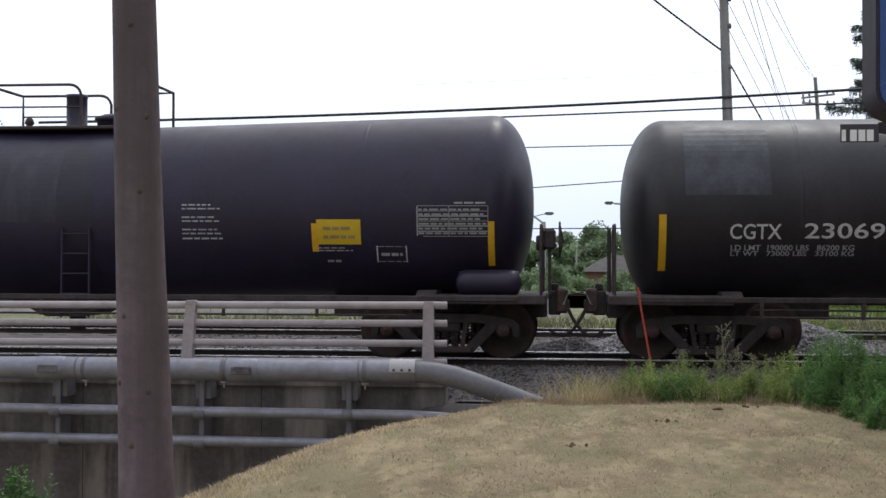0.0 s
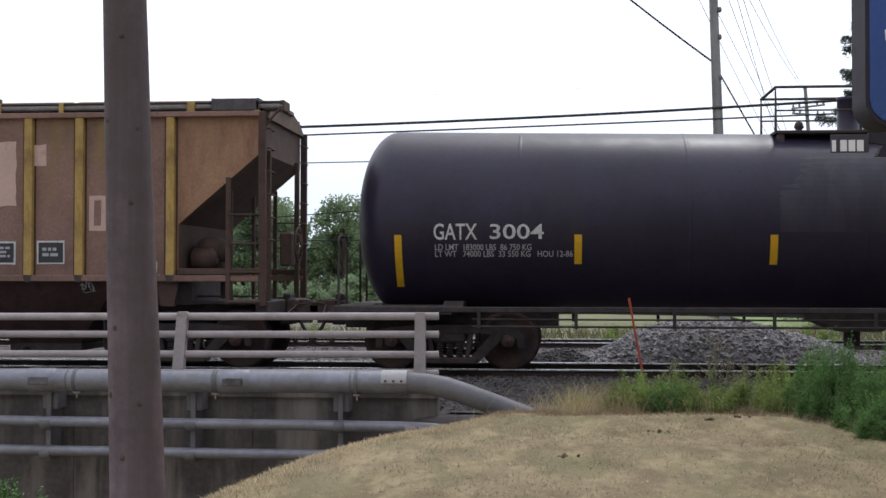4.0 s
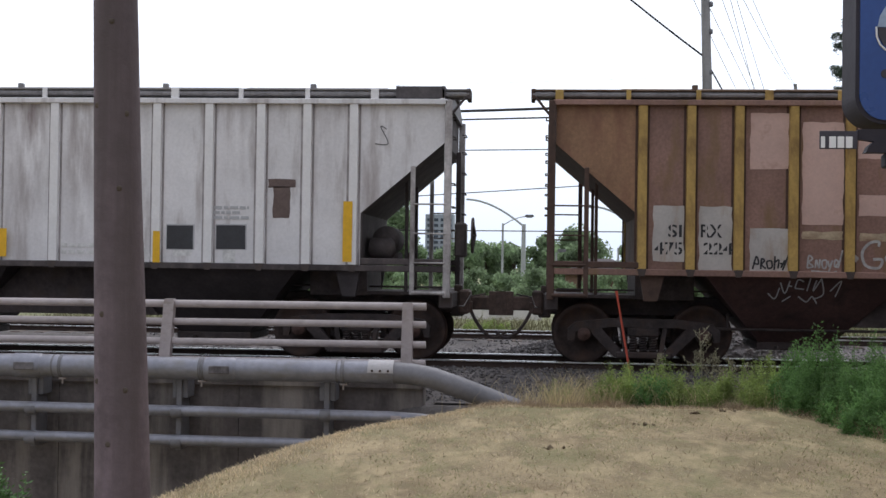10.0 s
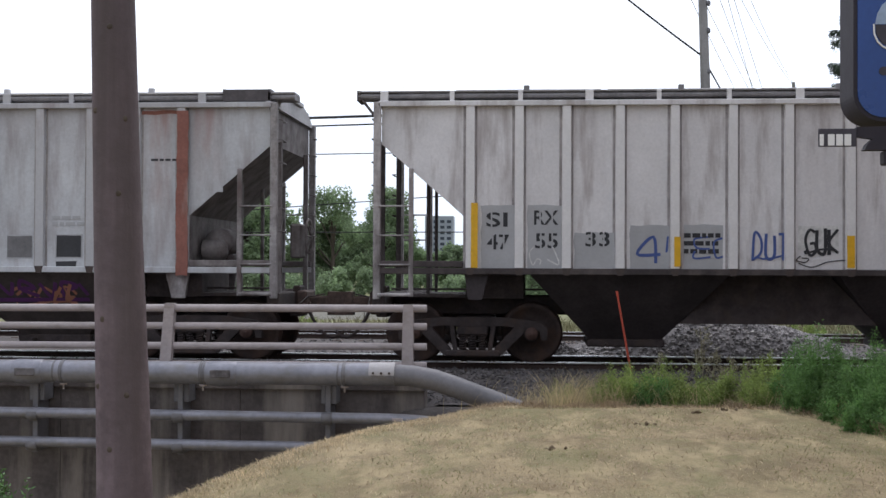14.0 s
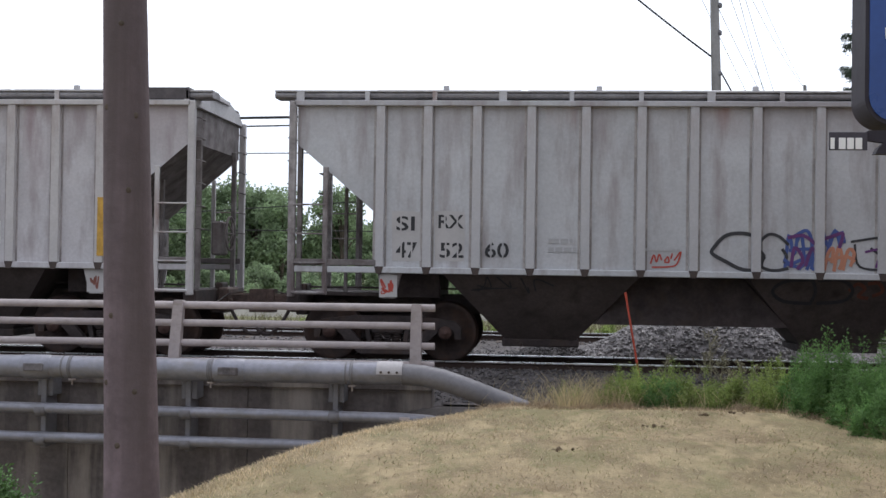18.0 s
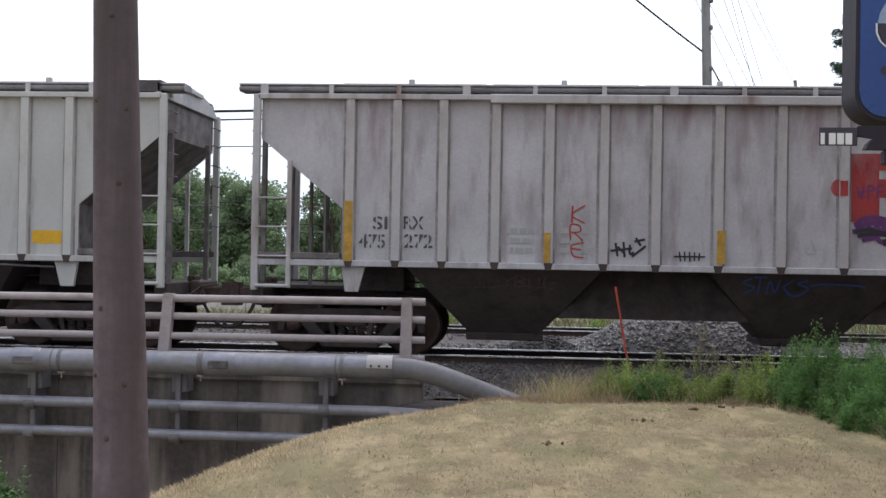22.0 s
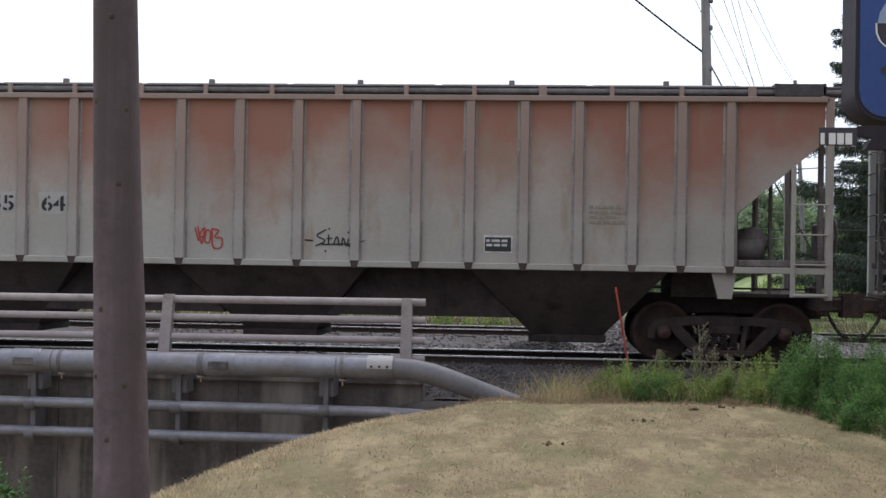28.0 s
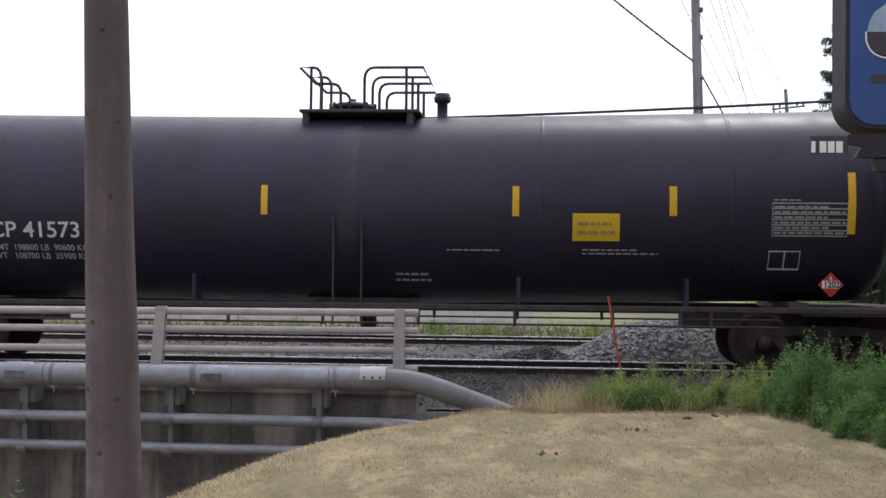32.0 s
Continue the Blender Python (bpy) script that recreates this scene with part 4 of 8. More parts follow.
def spruce(x, y, h, r, seed):
    rng = random.Random(seed)
    z = ground_z(x, y)
    ob = thing("spruce", "dark green spruce tree behind the tracks", "tree")
    part("trunk", Geo().tube([(x, y, z - 0.3), (x, y, z + h)], 0.22, 8, True, 0.02), M["bark"], ob)
    nr = np.random.default_rng(seed)
    limbs, ps, ds = Geo(), [], []
    for i in range(430):
        k = (i // 10 + 0.5) / 43
        zz, a = z + 0.7 + (h - 0.8) * k + rng.uniform(-0.3, 0.3), rng.uniform(0, 6.28)
        q = r * (1 - k) ** 0.85 * rng.uniform(0.6, 1.2) + 0.12
        root = Vector((x, y, zz))
        way = Vector((math.cos(a), math.sin(a), 0))
        pts = [root, root + way * q * 0.55 + Vector((0, 0, -q * 0.2)), root + way * q + Vector((0, 0, -q * 0.16))]
        limbs.tube(pts, 0.025, 4, False, 0.006)
        n = int(130 + 230 * q)
        f = nr.random((n, 1)) ** 0.7
        line = np.array([tuple(p) for p in pts])
        on = np.where(f < 0.55, line[0] + (line[1] - line[0]) * f / 0.55, line[1] + (line[2] - line[1]) * (f - 0.55) / 0.45)
        across = np.array((-way.y, way.x, 0)) * nr.normal(0, 1, (n, 1)) * (0.04 + 0.26 * (1 - f))
        ps.append(on + across + np.array((0, 0, -1)) * np.abs(nr.normal(0, 0.13, (n, 1))))
        ds.append(unit(np.array((way.x * 0.5, way.y * 0.5, -0.6)) + nr.uniform(-0.6, 0.6, (n, 3))) * 0.17)
    tagged(part("branch", limbs, M["bark"], ob), kind="stuff")
    p, d = np.concatenate(ps), np.concatenate(ds)
    tagged(part("foliage", leaf_mesh("foliage", p, d, unit(np.cross(d, nr.uniform(-1, 1, d.shape))) * 0.017), M["needle"], ob), kind="stuff")


bank = sheet(steps((7.6, 60, 40)), steps((41, 64, 16)), lambda x, y: -0.35 + 1.45 * min(1.0, max(0.0, (y - 42) / 14)) * min(1.0, max(0.0, (x - 7.6) / 3)) + 0.1 * noise.noise((x * 0.5, y * 0.5, 2)))
tagged(part("grass_bank", bank, M["bank"]), "bright green grass bank beyond the tracks", "grass bank", kind="structure")


def on_bank(r):
    x, y = r.uniform(9, 22), r.uniform(42.5, 56)
    return x, y, -0.35 + 1.45 * min(1.0, (y - 42) / 14) * min(1.0, (x - 7.6) / 3)


tagged(part("bank_grass", blades(9000, on_bank, 0.35, 0.018, 14, 0.6), M["leaf"]), "long green grass on the bank", "grass", kind="stuff")
spruce(13.4, 45, 20, 5.2, 35)
spruce(18, 50, 16, 4.2, 32)
rt = random.Random(40)
for i in range(54):
    x = -53 + i * 1.45 + rt.uniform(-0.7, 0.7)
    y = rt.uniform(98, 120)
    h = float(np.interp(x, (-53, -36, -30, -14, -11, -3, 6, 9, 14, 26), (12, 11, 8.2, 7.2, 4.6, 4.2, 3.6, 5.6, 7.0, 9.5))) * rt.uniform(0.8, 1.12)
    tree(x, y, h, max(1.6, h * 0.36), 100 + i, "dense green tree in the row beyond the tracks", 1500, 0.05, size=0.24)
for x, y, h, r in ((2.7, 104, 5.2, 2.5), (8.9, 88, 6.2, 2.0), (-13.5, 105, 9.0, 2.6), (-17, 100, 8.6, 2.6), (-31, 95, 9, 3.2), (-35, 92, 10.5, 3.6), (-39, 90, 11, 4), (-43, 92, 11, 4), (11.5, 75, 5.8, 2.2), (17, 66, 8.0, 3.4), (10.4, 66, 4.8, 1.8), (-24, 100, 8.0, 2.8), (21, 70, 9, 4), (14.6, 58, 4.6, 2.2), (19.5, 56, 7.0, 3.0), (23.5, 60, 9.0, 3.6)):
    tree(x, y, h, r, int(x * 10 + 900), "large green broadleaf tree beyond the tracks", 2600 if y > 80 else 6500, 0.05, size=0.2)
for i in range(36):
    x = -43 + i * 1.7 + rt.uniform(-0.6, 0.6)
    tree(x, rt.uniform(70, 84), rt.uniform(1.3, 2.1), rt.uniform(1.0, 1.5), 300 + i, "green shrub beyond the tracks", 600, 0.0, "leaf_dark", 0.17)


def verge(r):
    x = r.uniform(-14, 16)
    y = r.uniform(30.5, 36)
    return x, y, ground_z(x, y), 1.0


tagged(part("verge_grass", blades(9000, verge, 0.3, 0.012, 12, 0.6), M["verge"]), "dry tan grass behind the second track", "grass", kind="stuff")
for x, y, h in ((-2.2, 30.6, 0.75), (-1.2, 30.8, 0.6), (1.6, 30.8, 0.7), (2.4, 31.2, 0.6), (6.2, 30.8, 0.7), (9.0, 31, 0.9), (-6, 31, 0.6)):
    weed("weed_clump", x, y, h, 0.55, 1100, int(x * 7 + 50), M["leaf"], 0.05, "green weeds behind the second track")
barrier = thing("concrete_barrier", "low pale concrete barrier along the far road", "barrier")
for i in range(12):
    x = -24 + i * 2.0
    part("barrier_block", Geo().prism([(41.7, -0.5), (42.3, -0.5), (42.15, 0.1), (42.1, 0.32), (41.9, 0.32), (41.85, 0.1)], "x", x, x + 1.97), M["barrier"], barrier)
tower = thing("apartment_tower", "distant grey-blue apartment tower above the trees", "building")
part("wall", Geo().box(-57, -43.5, 600, 612, -2, 26, 0.1), M["tower"], tower)
for j in range(9):
    for i in range(4):
        part("window", Geo().box(-56 + i * 3.2, -54 + i * 3.2, 599.85, 600.05, 1 + j * 2.7, 2.4 + j * 2.7), M["glass"], tower)
house = thing("house", "low brown house with a dark hipped roof behind trees", "house")
part("wall", Geo().box(1.6, 6.5, 88, 93, -1, 1.0, 0.05), M["house"], house)
part("roof", Geo().add([(1.2, 87.6, 0.95), (6.9, 87.6, 0.95), (6.9, 93.4, 0.95), (1.2, 93.4, 0.95), (3.2, 90.5, 2.1), (4.9, 90.5, 2.1)], [(0, 1, 5, 4), (1, 2, 5), (2, 3, 4, 5), (3, 0, 4), (0, 3, 2, 1)]), M["house_roof"], house)


# ---- rolling stock: shared running gear ----
WHEEL_R = 0.457
SPIN = []          # wheelsets, turned in motions()
MOVING = []        # (car, its place in the train)

wheel_prof = [(0.05, -1.02), (0.085, -1.0), (0.085, -0.9), (0.1, -0.86), (0.1, -0.8), (0.14, -0.79), (0.18, -0.755), (0.36, -0.775), (0.385, -0.8), (0.447, -0.802), (0.457, -0.797),
              (0.459, -0.72), (0.48, -0.705), (0.484, -0.69), (0.47, -0.675), (0.39, -0.68), (0.37, -0.7), (0.18, -0.69), (0.14, -0.66), (0.09, -0.64)]
wheelset_geo = Geo()
wheelset_geo.lathe(wheel_prof + [(r, -h) for r, h in wheel_prof[::-1]], "y", n=32)
for sy in (-1, 1):
    for k in range(3):
        a = k * math.tau / 3
        wheelset_geo.lathe([(0.016, sy * 1.015), (0.016, sy * 1.04), (0.008, sy * 1.045)], "y", (0.045 * math.cos(a), 0, 0.045 * math.sin(a)), 6)
wheelset_me = wheelset_geo.mesh("wheelset")
wheelset_me.materials.append(M["wheel"])
tread_me = Geo().lathe([(0.442, -0.8045), (0.4585, -0.8045), (0.4605, -0.79), (0.4615, -0.728), (0.46, -0.722)], "y", n=32).mesh("tread")
tread_me.materials.append(M["tread"])

WB = 0.9          # half the truck's wheelbase


def side_frame_geo(sy):
    """Cast truck side frame: top arch, diagonal legs, spring pocket, with the gaps between left clear."""
    g = Geo()
    y0, y1 = (-1.13, -0.99) if sy < 0 else (0.99, 1.13)
    g.prism([(-1.14, 0.36), (-1.14, 0.54), (-1.04, 0.63), (-0.84, 0.66), (-0.5, 0.7), (0.5, 0.7), (0.84, 0.66), (1.04, 0.63), (1.14, 0.54), (1.14, 0.36), (1.05, 0.36), (1.02, 0.5), (0.8, 0.53), (0.5, 0.57), (-0.5, 0.57), (-0.8, 0.53), (-1.02, 0.5), (-1.05, 0.36)], "y", y0, y1)
    for k in (-1, 1):
        g.prism([(k * 0.84, 0.6), (k * 0.7, 0.62), (k * 0.34, 0.23), (k * 0.3, 0.1), (k * 0.44, 0.12), (k * 0.78, 0.46)], "y", y0 + 0.01, y1 - 0.01)
        g.prism([(k * 0.3, 0.2), (k * 0.36, 0.6), (k * 0.29, 0.6), (k * 0.23, 0.2)], "y", y0 + 0.015, y1 - 0.015)
        g.lathe([(0.09, y0 - 0.0), (0.12, y0 + 0.03), (0.12, y1)], "y", (k * WB, 0, WHEEL_R), 14)
    g.box(-0.42, 0.42, y0 - 0.02, y1 + 0.02, 0.1, 0.2, 0.02)
    return g


spring_geo = Geo()
for k in (-0.15, 0.0, 0.15):
    pts = [(k + 0.055 * math.cos(i * 0.9), 0.055 * math.sin(i * 0.9), 0.2 + i * 0.0055) for i in range(42)]
    spring_geo.tube(pts, 0.014, 5)
TRUCK_ME = {"side_frame": [side_frame_geo(-1).mesh("side_frame"), side_frame_geo(1).mesh("side_frame")],
            "spring_nest": spring_geo.mesh("spring_nest"),
            "truck": Geo().box(-0.24, 0.24, -1.14, 1.14, 0.42, 0.58, 0.03).box(-0.3, 0.3, -0.5, 0.5, 0.5, 0.7, 0.03).lathe([(0.2, 0.68), (0.2, 0.78)], "z", n=16).mesh("truck"),
            "brake_beam": Geo().box(-0.05, 0.05, -0.85, 0.85, 0.33, 0.42, 0.01).mesh("brake_beam"),
            "brake_shoe": Geo().box(-0.04, 0.03, -0.05, 0.05, -0.14, 0.14, 0.015).mesh("brake_shoe")}
for q in (*TRUCK_ME["side_frame"], TRUCK_ME["spring_nest"], TRUCK_ME["truck"], TRUCK_ME["brake_beam"], TRUCK_ME["brake_shoe"]):
    q.materials.append(M["truck"])


cap_me = Geo().lathe([(0.1, 0.02), (0.1, -0.03), (0.085, -0.045), (0.04, -0.05), (0.035, -0.065), (0.01, -0.068)], "y", n=14).mesh("bearing_cap")


def truck(car, x):
    tk = part("truck", TRUCK_ME["truck"], M["truck"], car, at=pose(x, 0, 0))
    for i in (0, 1):
        part("side_frame", TRUCK_ME["side_frame"][i], M["truck"], tk)
        part("spring_nest", TRUCK_ME["spring_nest"], M["truck"], tk, at=pose(0, (-1.06, 1.06)[i], 0))
    for k in (-1, 1):
        ws = part("wheelset", wheelset_me, M["wheel"], tk, "dark steel wheelset with a worn bright tread", at=pose(k * WB, 0, WHEEL_R))
        SPIN.append((ws, k * WB))
        part("bearing_cap", cap_me, M["cap_rust"], tk, "rusty brown bearing cap", at=pose(k * WB, -1.13, WHEEL_R))
        part("brake_beam", TRUCK_ME["brake_beam"], M["truck"], tk, at=pose(k * 0.4, 0, 0))
        for y in (-0.75, 0.75):
            part("brake_shoe", TRUCK_ME["brake_shoe"], M["truck"], tk, at=pose(k * 0.41, y, 0.47))
    return tk


def coupler(car, x, d):
    """Knuckle coupler, air hose and lever at an end of a car; d is +1 at the forward end."""
    g = Geo().box(min(x, x + d * 0.55), max(x, x + d * 0.55), -0.1, 0.1, 0.76, 0.99, 0.03)
    g.prism([(x + d * 0.5, -0.14), (x + d * 0.78, -0.16), (x + d * 0.8, -0.05), (x + d * 0.68, 0.0), (x + d * 0.8, 0.1), (x + d * 0.72, 0.17), (x + d * 0.5, 0.13)], "z", 0.68, 1.06)
    g.box(min(x + d * 0.02, x + d * 0.2), max(x + d * 0.02, x + d * 0.2), -0.34, 0.34, 0.7, 1.08, 0.03)
    cp = part("coupler", g, M["coupler"], car, "rusty brown knuckle coupler")
    part("coupler_carrier", Geo().box(x - 0.1, x + 0.1, -0.3, 0.3, 0.66, 1.05, 0.02).box(x - 0.06, x + 0.06, -0.2, 0.2, 1.05, 1.16, 0.02), M["truck"], cp)
    hose = arc((x + d * 0.2, -0.22, 0.78), (x + d * 0.5, -0.26, 0.12), (x + d * 0.78, -0.12, 0.42), 8)
    part("air_hose", Geo().tube(hose, 0.028, 8), M["under"], car)
    part("hose_bracket", Geo().box(min(x + d * 0.08, x + d * 0.24), max(x + d * 0.08, x + d * 0.24), -0.27, -0.17, 0.72, 0.9, 0.01), M["coupler"], car)
    part("uncoupling_lever", Geo().tube([(x + d * 0.1, -1.4, 0.86), (x + d * 0.14, -0.9, 0.84), (x + d * 0.2, -0.3, 0.98), (x + d * 0.45, -0.12, 1.02)], 0.013, 6), M["truck"], car)


# ---- lettering, bars and painted tags ----
def text_mesh(body, size, width=1.0, bold=0.0):
    cu = bpy.data.curves.new("lettering", "FONT")
    cu.body, cu.size, cu.align_x, cu.align_y = body, size / 0.7, "LEFT", "BOTTOM_BASELINE"
    cu.offset, cu.extrude, cu.resolution_u = bold * size, 0.0015, 3
    ob = new("scratch", cu)
    me = bpy.data.meshes.new_from_object(ob.evaluated_get(bpy.context.evaluated_depsgraph_get()))
    bpy.data.objects.remove(ob)
    bpy.data.curves.remove(cu)
    me.transform(Matrix.Diagonal((width, 1, 1, 1)))
    return me


def text_width(me):
    xs = [v.co.x for v in me.vertices]
    return max(xs) - min(xs)


def letter(car, body, x0, z0, size, material, y, fit=None, bold=0.02):
    """Stencilled writing on a side at y, from x0 and baseline z0; fit gives its true width."""
    me = text_mesh(body, size, 1.0, bold)
    if fit:
        me.transform(Matrix.Diagonal((fit / max(0.01, text_width(me)), 1, 1, 1)))
    if size > 0.15:
        wide, cut, bm = text_width(me) / len(body), 0.012, bmesh.new()
        left = min(v.co.x for v in me.vertices)
        bm.from_mesh(me)
        for i, ch in enumerate(body):          # the bridges of the stencil
            if ch in "I1L":
                continue
            mid = left + wide * (i + 0.5)
            for x in (mid - cut, mid + cut):
                bmesh.ops.bisect_plane(bm, geom=bm.verts[:] + bm.edges[:] + bm.faces[:], plane_co=(x, 0, 0), plane_no=(1, 0, 0))
            bmesh.ops.delete(bm, geom=[f for f in bm.faces if abs(f.calc_center_median().x - mid) < cut * 0.98], context="FACES")
        bm.to_mesh(me)
        bm.free()
    me.materials.append(material)
    return part("lettering", me, material, car, at=pose(x0, y, z0, 90))


def patch(car, name, x0, x1, z0, z1, material, y, label="", thick=0.0036, seed=0, ragged=0.012):
    """A painted-over patch with an uneven edge."""
    r = random.Random(int(x0 * 100 + z0 * 1000) + seed)
    nx, nz = max(2, int((x1 - x0) / 0.12)), max(2, int((z1 - z0) / 0.12))
    j = lambda: r.uniform(-ragged, ragged)
    pts = [(x0 + (x1 - x0) * i / nx, z0 + j()) for i in range(nx)] + [(x1 + j(), z0 + (z1 - z0) * i / nz) for i in range(nz)]
    pts += [(x1 - (x1 - x0) * i / nx, z1 + j()) for i in range(nx)] + [(x0 + j(), z1 - (z1 - z0) * i / nz) for i in range(nz)]
    return part(name, Geo().prism(pts, "y", y - thick, y), material, car, label)


def bars(car, x0, x1, z0, z1, rows, material, y, seed=1, fill=0.75):
    """Writing too small to read: rows of plain bars."""
    r = random.Random(seed)
    g, dz = Geo(), (z1 - z0) / rows
    for i in range(rows):
        x = x0
        end = x1 if i % 2 == 0 else x0 + (x1 - x0) * r.uniform(0.7, 1)
        while x < end - 0.02:
            w = min(r.uniform(0.05, 0.16), end - x)
            g.box(x, x + w, y - 0.0015, y, z0 + dz * (i + 0.22), z0 + dz * (i + 0.22 + fill * 0.75))
            x += w + 0.025
    return tagged(part("small_print", g, material, car), kind="stuff")


def ribbon(g, pts, w, y):
    """A flat brush stroke on the side."""
    pts = [Vector((p[0], 0, p[1])) for p in pts]
    vs = []
    for i, p in enumerate(pts):
        d = (pts[min(i + 1, len(pts) - 1)] - pts[max(i - 1, 0)])
        d = d.normalized() if d.length > 1e-6 else Vector((1, 0, 0))
        s = Vector((-d.z, 0, d.x)) * w * 0.5
        for k, sg in enumerate((1, -1)):
            vs.append((p.x + s.x * sg, y - 0.00006 * i, p.z + s.z * sg))
    g.add(vs, [(2 * i, 2 * i + 1, 2 * i + 3, 2 * i + 2) for i in range(len(pts) - 1)])


STROKES = {"o": ("3,6 0,4 1,0 4,0 6,3 3,6",), "n": ("0,6 0,0 1,4 3,6 5,4 5,0",), "e": ("0,3 5,4 4,6 1,6 0,3 1,0 5,1",), "r": ("0,6 0,0 1,4 4,6",), "t": ("2,9 2,1 5,0", "0,6 5,6"), "i": ("2,6 2,0",), "k": ("0,9 0,0", "5,6 0,3 5,0"), "a": ("5,5 2,6 0,3 2,0 5,2 5,6 6,0",), "d": ("5,9 5,0 2,0 0,3 2,6 5,4",), "y": ("0,6 2,2", "5,6 1,-3"), "g": ("5,5 2,6 0,3 2,0 5,2 5,6 5,-2 1,-3",), "b": ("0,9 0,0 4,0 5,3 3,6 0,4",), "s": ("5,6 1,6 1,4 5,2 4,0 0,0",), "u": ("0,6 0,1 3,0 5,2 5,6",), "*": ("1,2 5,7", "1,7 5,2", "0,4.5 6,4.5"), "T": ("0,9 6,9", "3,9 3,0"), "R": ("0,0 0,9 4,9 5,7 4,5 0,5", "2,5 6,0"), "E": ("5,9 1,8 0,5 1,1 5,0", "0,5 4,5"), "D": ("0,0 1,9 5,7 5,2 0,0"), "G": ("6,8 2,9 0,5 2,0 6,1 6,4 3,4",),
           "U": ("0,9 0,2 3,0 5,2 5,9",), "K": ("0,9 0,0", "6,9 0,4 6,0"), "C": ("6,8 3,9 0,5 3,0 6,1",), "S": ("6,8 2,9 1,6 5,4 4,0 0,1",), "W": ("0,9 2,0 3,6 5,0 7,9",), "Z": ("0,9 6,9 0,0 6,0",),
           "A": ("0,0 3,9 6,0", "1,4 5,4"), "N": ("0,0 1,9 5,0 6,9",), "O": ("3,9 0,5 3,0 6,5 3,9",), "B": ("0,0 0,9 5,7 1,5 5,3 0,0",), "F": ("6,9 0,9 0,0", "0,5 4,5"), "L": ("0,9 0,0 5,1",), "X": ("0,9 6,0", "6,9 0,0"), "I": ("2,9 2,0",), "4": ("5,0 5,9 0,3 7,3",), "H": ("0,9 0,0", "6,9 6,0", "0,4 6,5"), "P": ("0,0 0,9 5,8 5,5 0,4",), "Y": ("0,9 3,5 6,9", "3,5 3,0")}


def tag_paint(car, word, x0, z0, w, h, material, y, line=0.03, seed=0, slant=0.0):
    """A sprayed tag: loose strokes along its word, or mere curls where it cannot be read (~)."""
    r = random.Random(seed)
    g = Geo()
    cw = w / len(word)
    for i, ch in enumerate(word):
        curl = " ".join(f"{r.uniform(-1.5, 7.5):.1f},{r.uniform(-0.5, 9.5):.1f}" for _ in range(r.randint(3, 6)))
        got = STROKES.get(ch, (curl,))
        for s in ((got,) if isinstance(got, str) else got):
            pts = [tuple(float(v) for v in p.split(",")) for p in s.split()]
            pts = [(x0 + cw * (i + 0.1 + 0.8 * (px + r.uniform(-0.4, 0.4)) / 6) + slant * h * pz / 9, z0 + h * (pz + r.uniform(-0.5, 0.5)) / 9) for px, pz in pts]
            out = []
            for k in range(len(pts) - 1):
                a, b, c, d = pts[max(k - 1, 0)], pts[k], pts[k + 1], pts[min(k + 2, len(pts) - 1)]
                for q in range(5):
                    t = q / 5
                    out.append(tuple(0.5 * (2 * b[m] + (c[m] - a[m]) * t + (2 * a[m] - 5 * b[m] + 4 * c[m] - d[m]) * t * t + (3 * b[m] - a[m] - 3 * c[m] + d[m]) * t ** 3) for m in (0, 1)))
            out.append(pts[-1])
            y -= 0.0004
            ribbon(g, out, line * r.uniform(0.8, 1.2), y)
    loop = [(x0 + w * (0.5 + 0.52 * math.cos(k * 0.5 + seed)), z0 + h * (0.12 + 0.1 * math.sin(k * 1.1 + seed))) for k in range(7)]
    if len(word) > 2:
        ribbon(g, loop, line * 0.6, y - 0.0004)
    return part("painted_tag", g, material, car)


def wheel_disc(car, x, y, z, material, name="brake_wheel"):
    """Hand-brake wheel on a car's end."""
    pts = [(x, y + 0.27 * math.cos(a * math.tau / 20), z + 0.27 * math.sin(a * math.tau / 20)) for a in range(21)]
    bw = part(name, Geo().tube(pts, 0.02, 6), material, car)
    for k in range(4):
        a = k * math.pi / 4
        part("spoke", Geo().tube([(x, y - 0.26 * math.cos(a), z - 0.26 * math.sin(a)), (x + 0.05, y, z), (x, y + 0.26 * math.cos(a), z + 0.26 * math.sin(a))], 0.013, 5), material, bw)
    return bw


# ---- covered hopper ----
RIB_X = (-6.87, -6.16, -5.46, -4.67, -3.87, -3.06, -2.29, -1.38, -0.47, 0.43, 1.31, 2.23, 3.03, 3.84, 4.65, 5.45, 6.16, 6.87)
EAVE, SILL, HALF, HW = 3.93, 1.42, 8.3, 1.56       # side height, its bottom, half length, half width of the sheet
Y0 = -1.525                                          # near side sheet; the ribs stand out to -1.605
RIB_Y = -1.606
rib_me = {}
rib_me["full"] = (Geo().prism([(-0.07, 0.0), (-0.062, -0.08), (0.062, -0.08), (0.07, 0.0)], "z", SILL + 0.02, EAVE - 0.04)
                  .box(-0.108, -0.071, -0.004, 0.0, SILL + 0.02, EAVE - 0.04).box(0.071, 0.1, -0.004, 0.0, SILL + 0.02, EAVE - 0.04)).mesh("rib")
foot_me = Geo().prism([(-0.07, 0.04), (0.07, 0.04), (0.04, -0.07), (-0.04, -0.07)], "y", -0.09, -0.05).mesh("rib_foot")


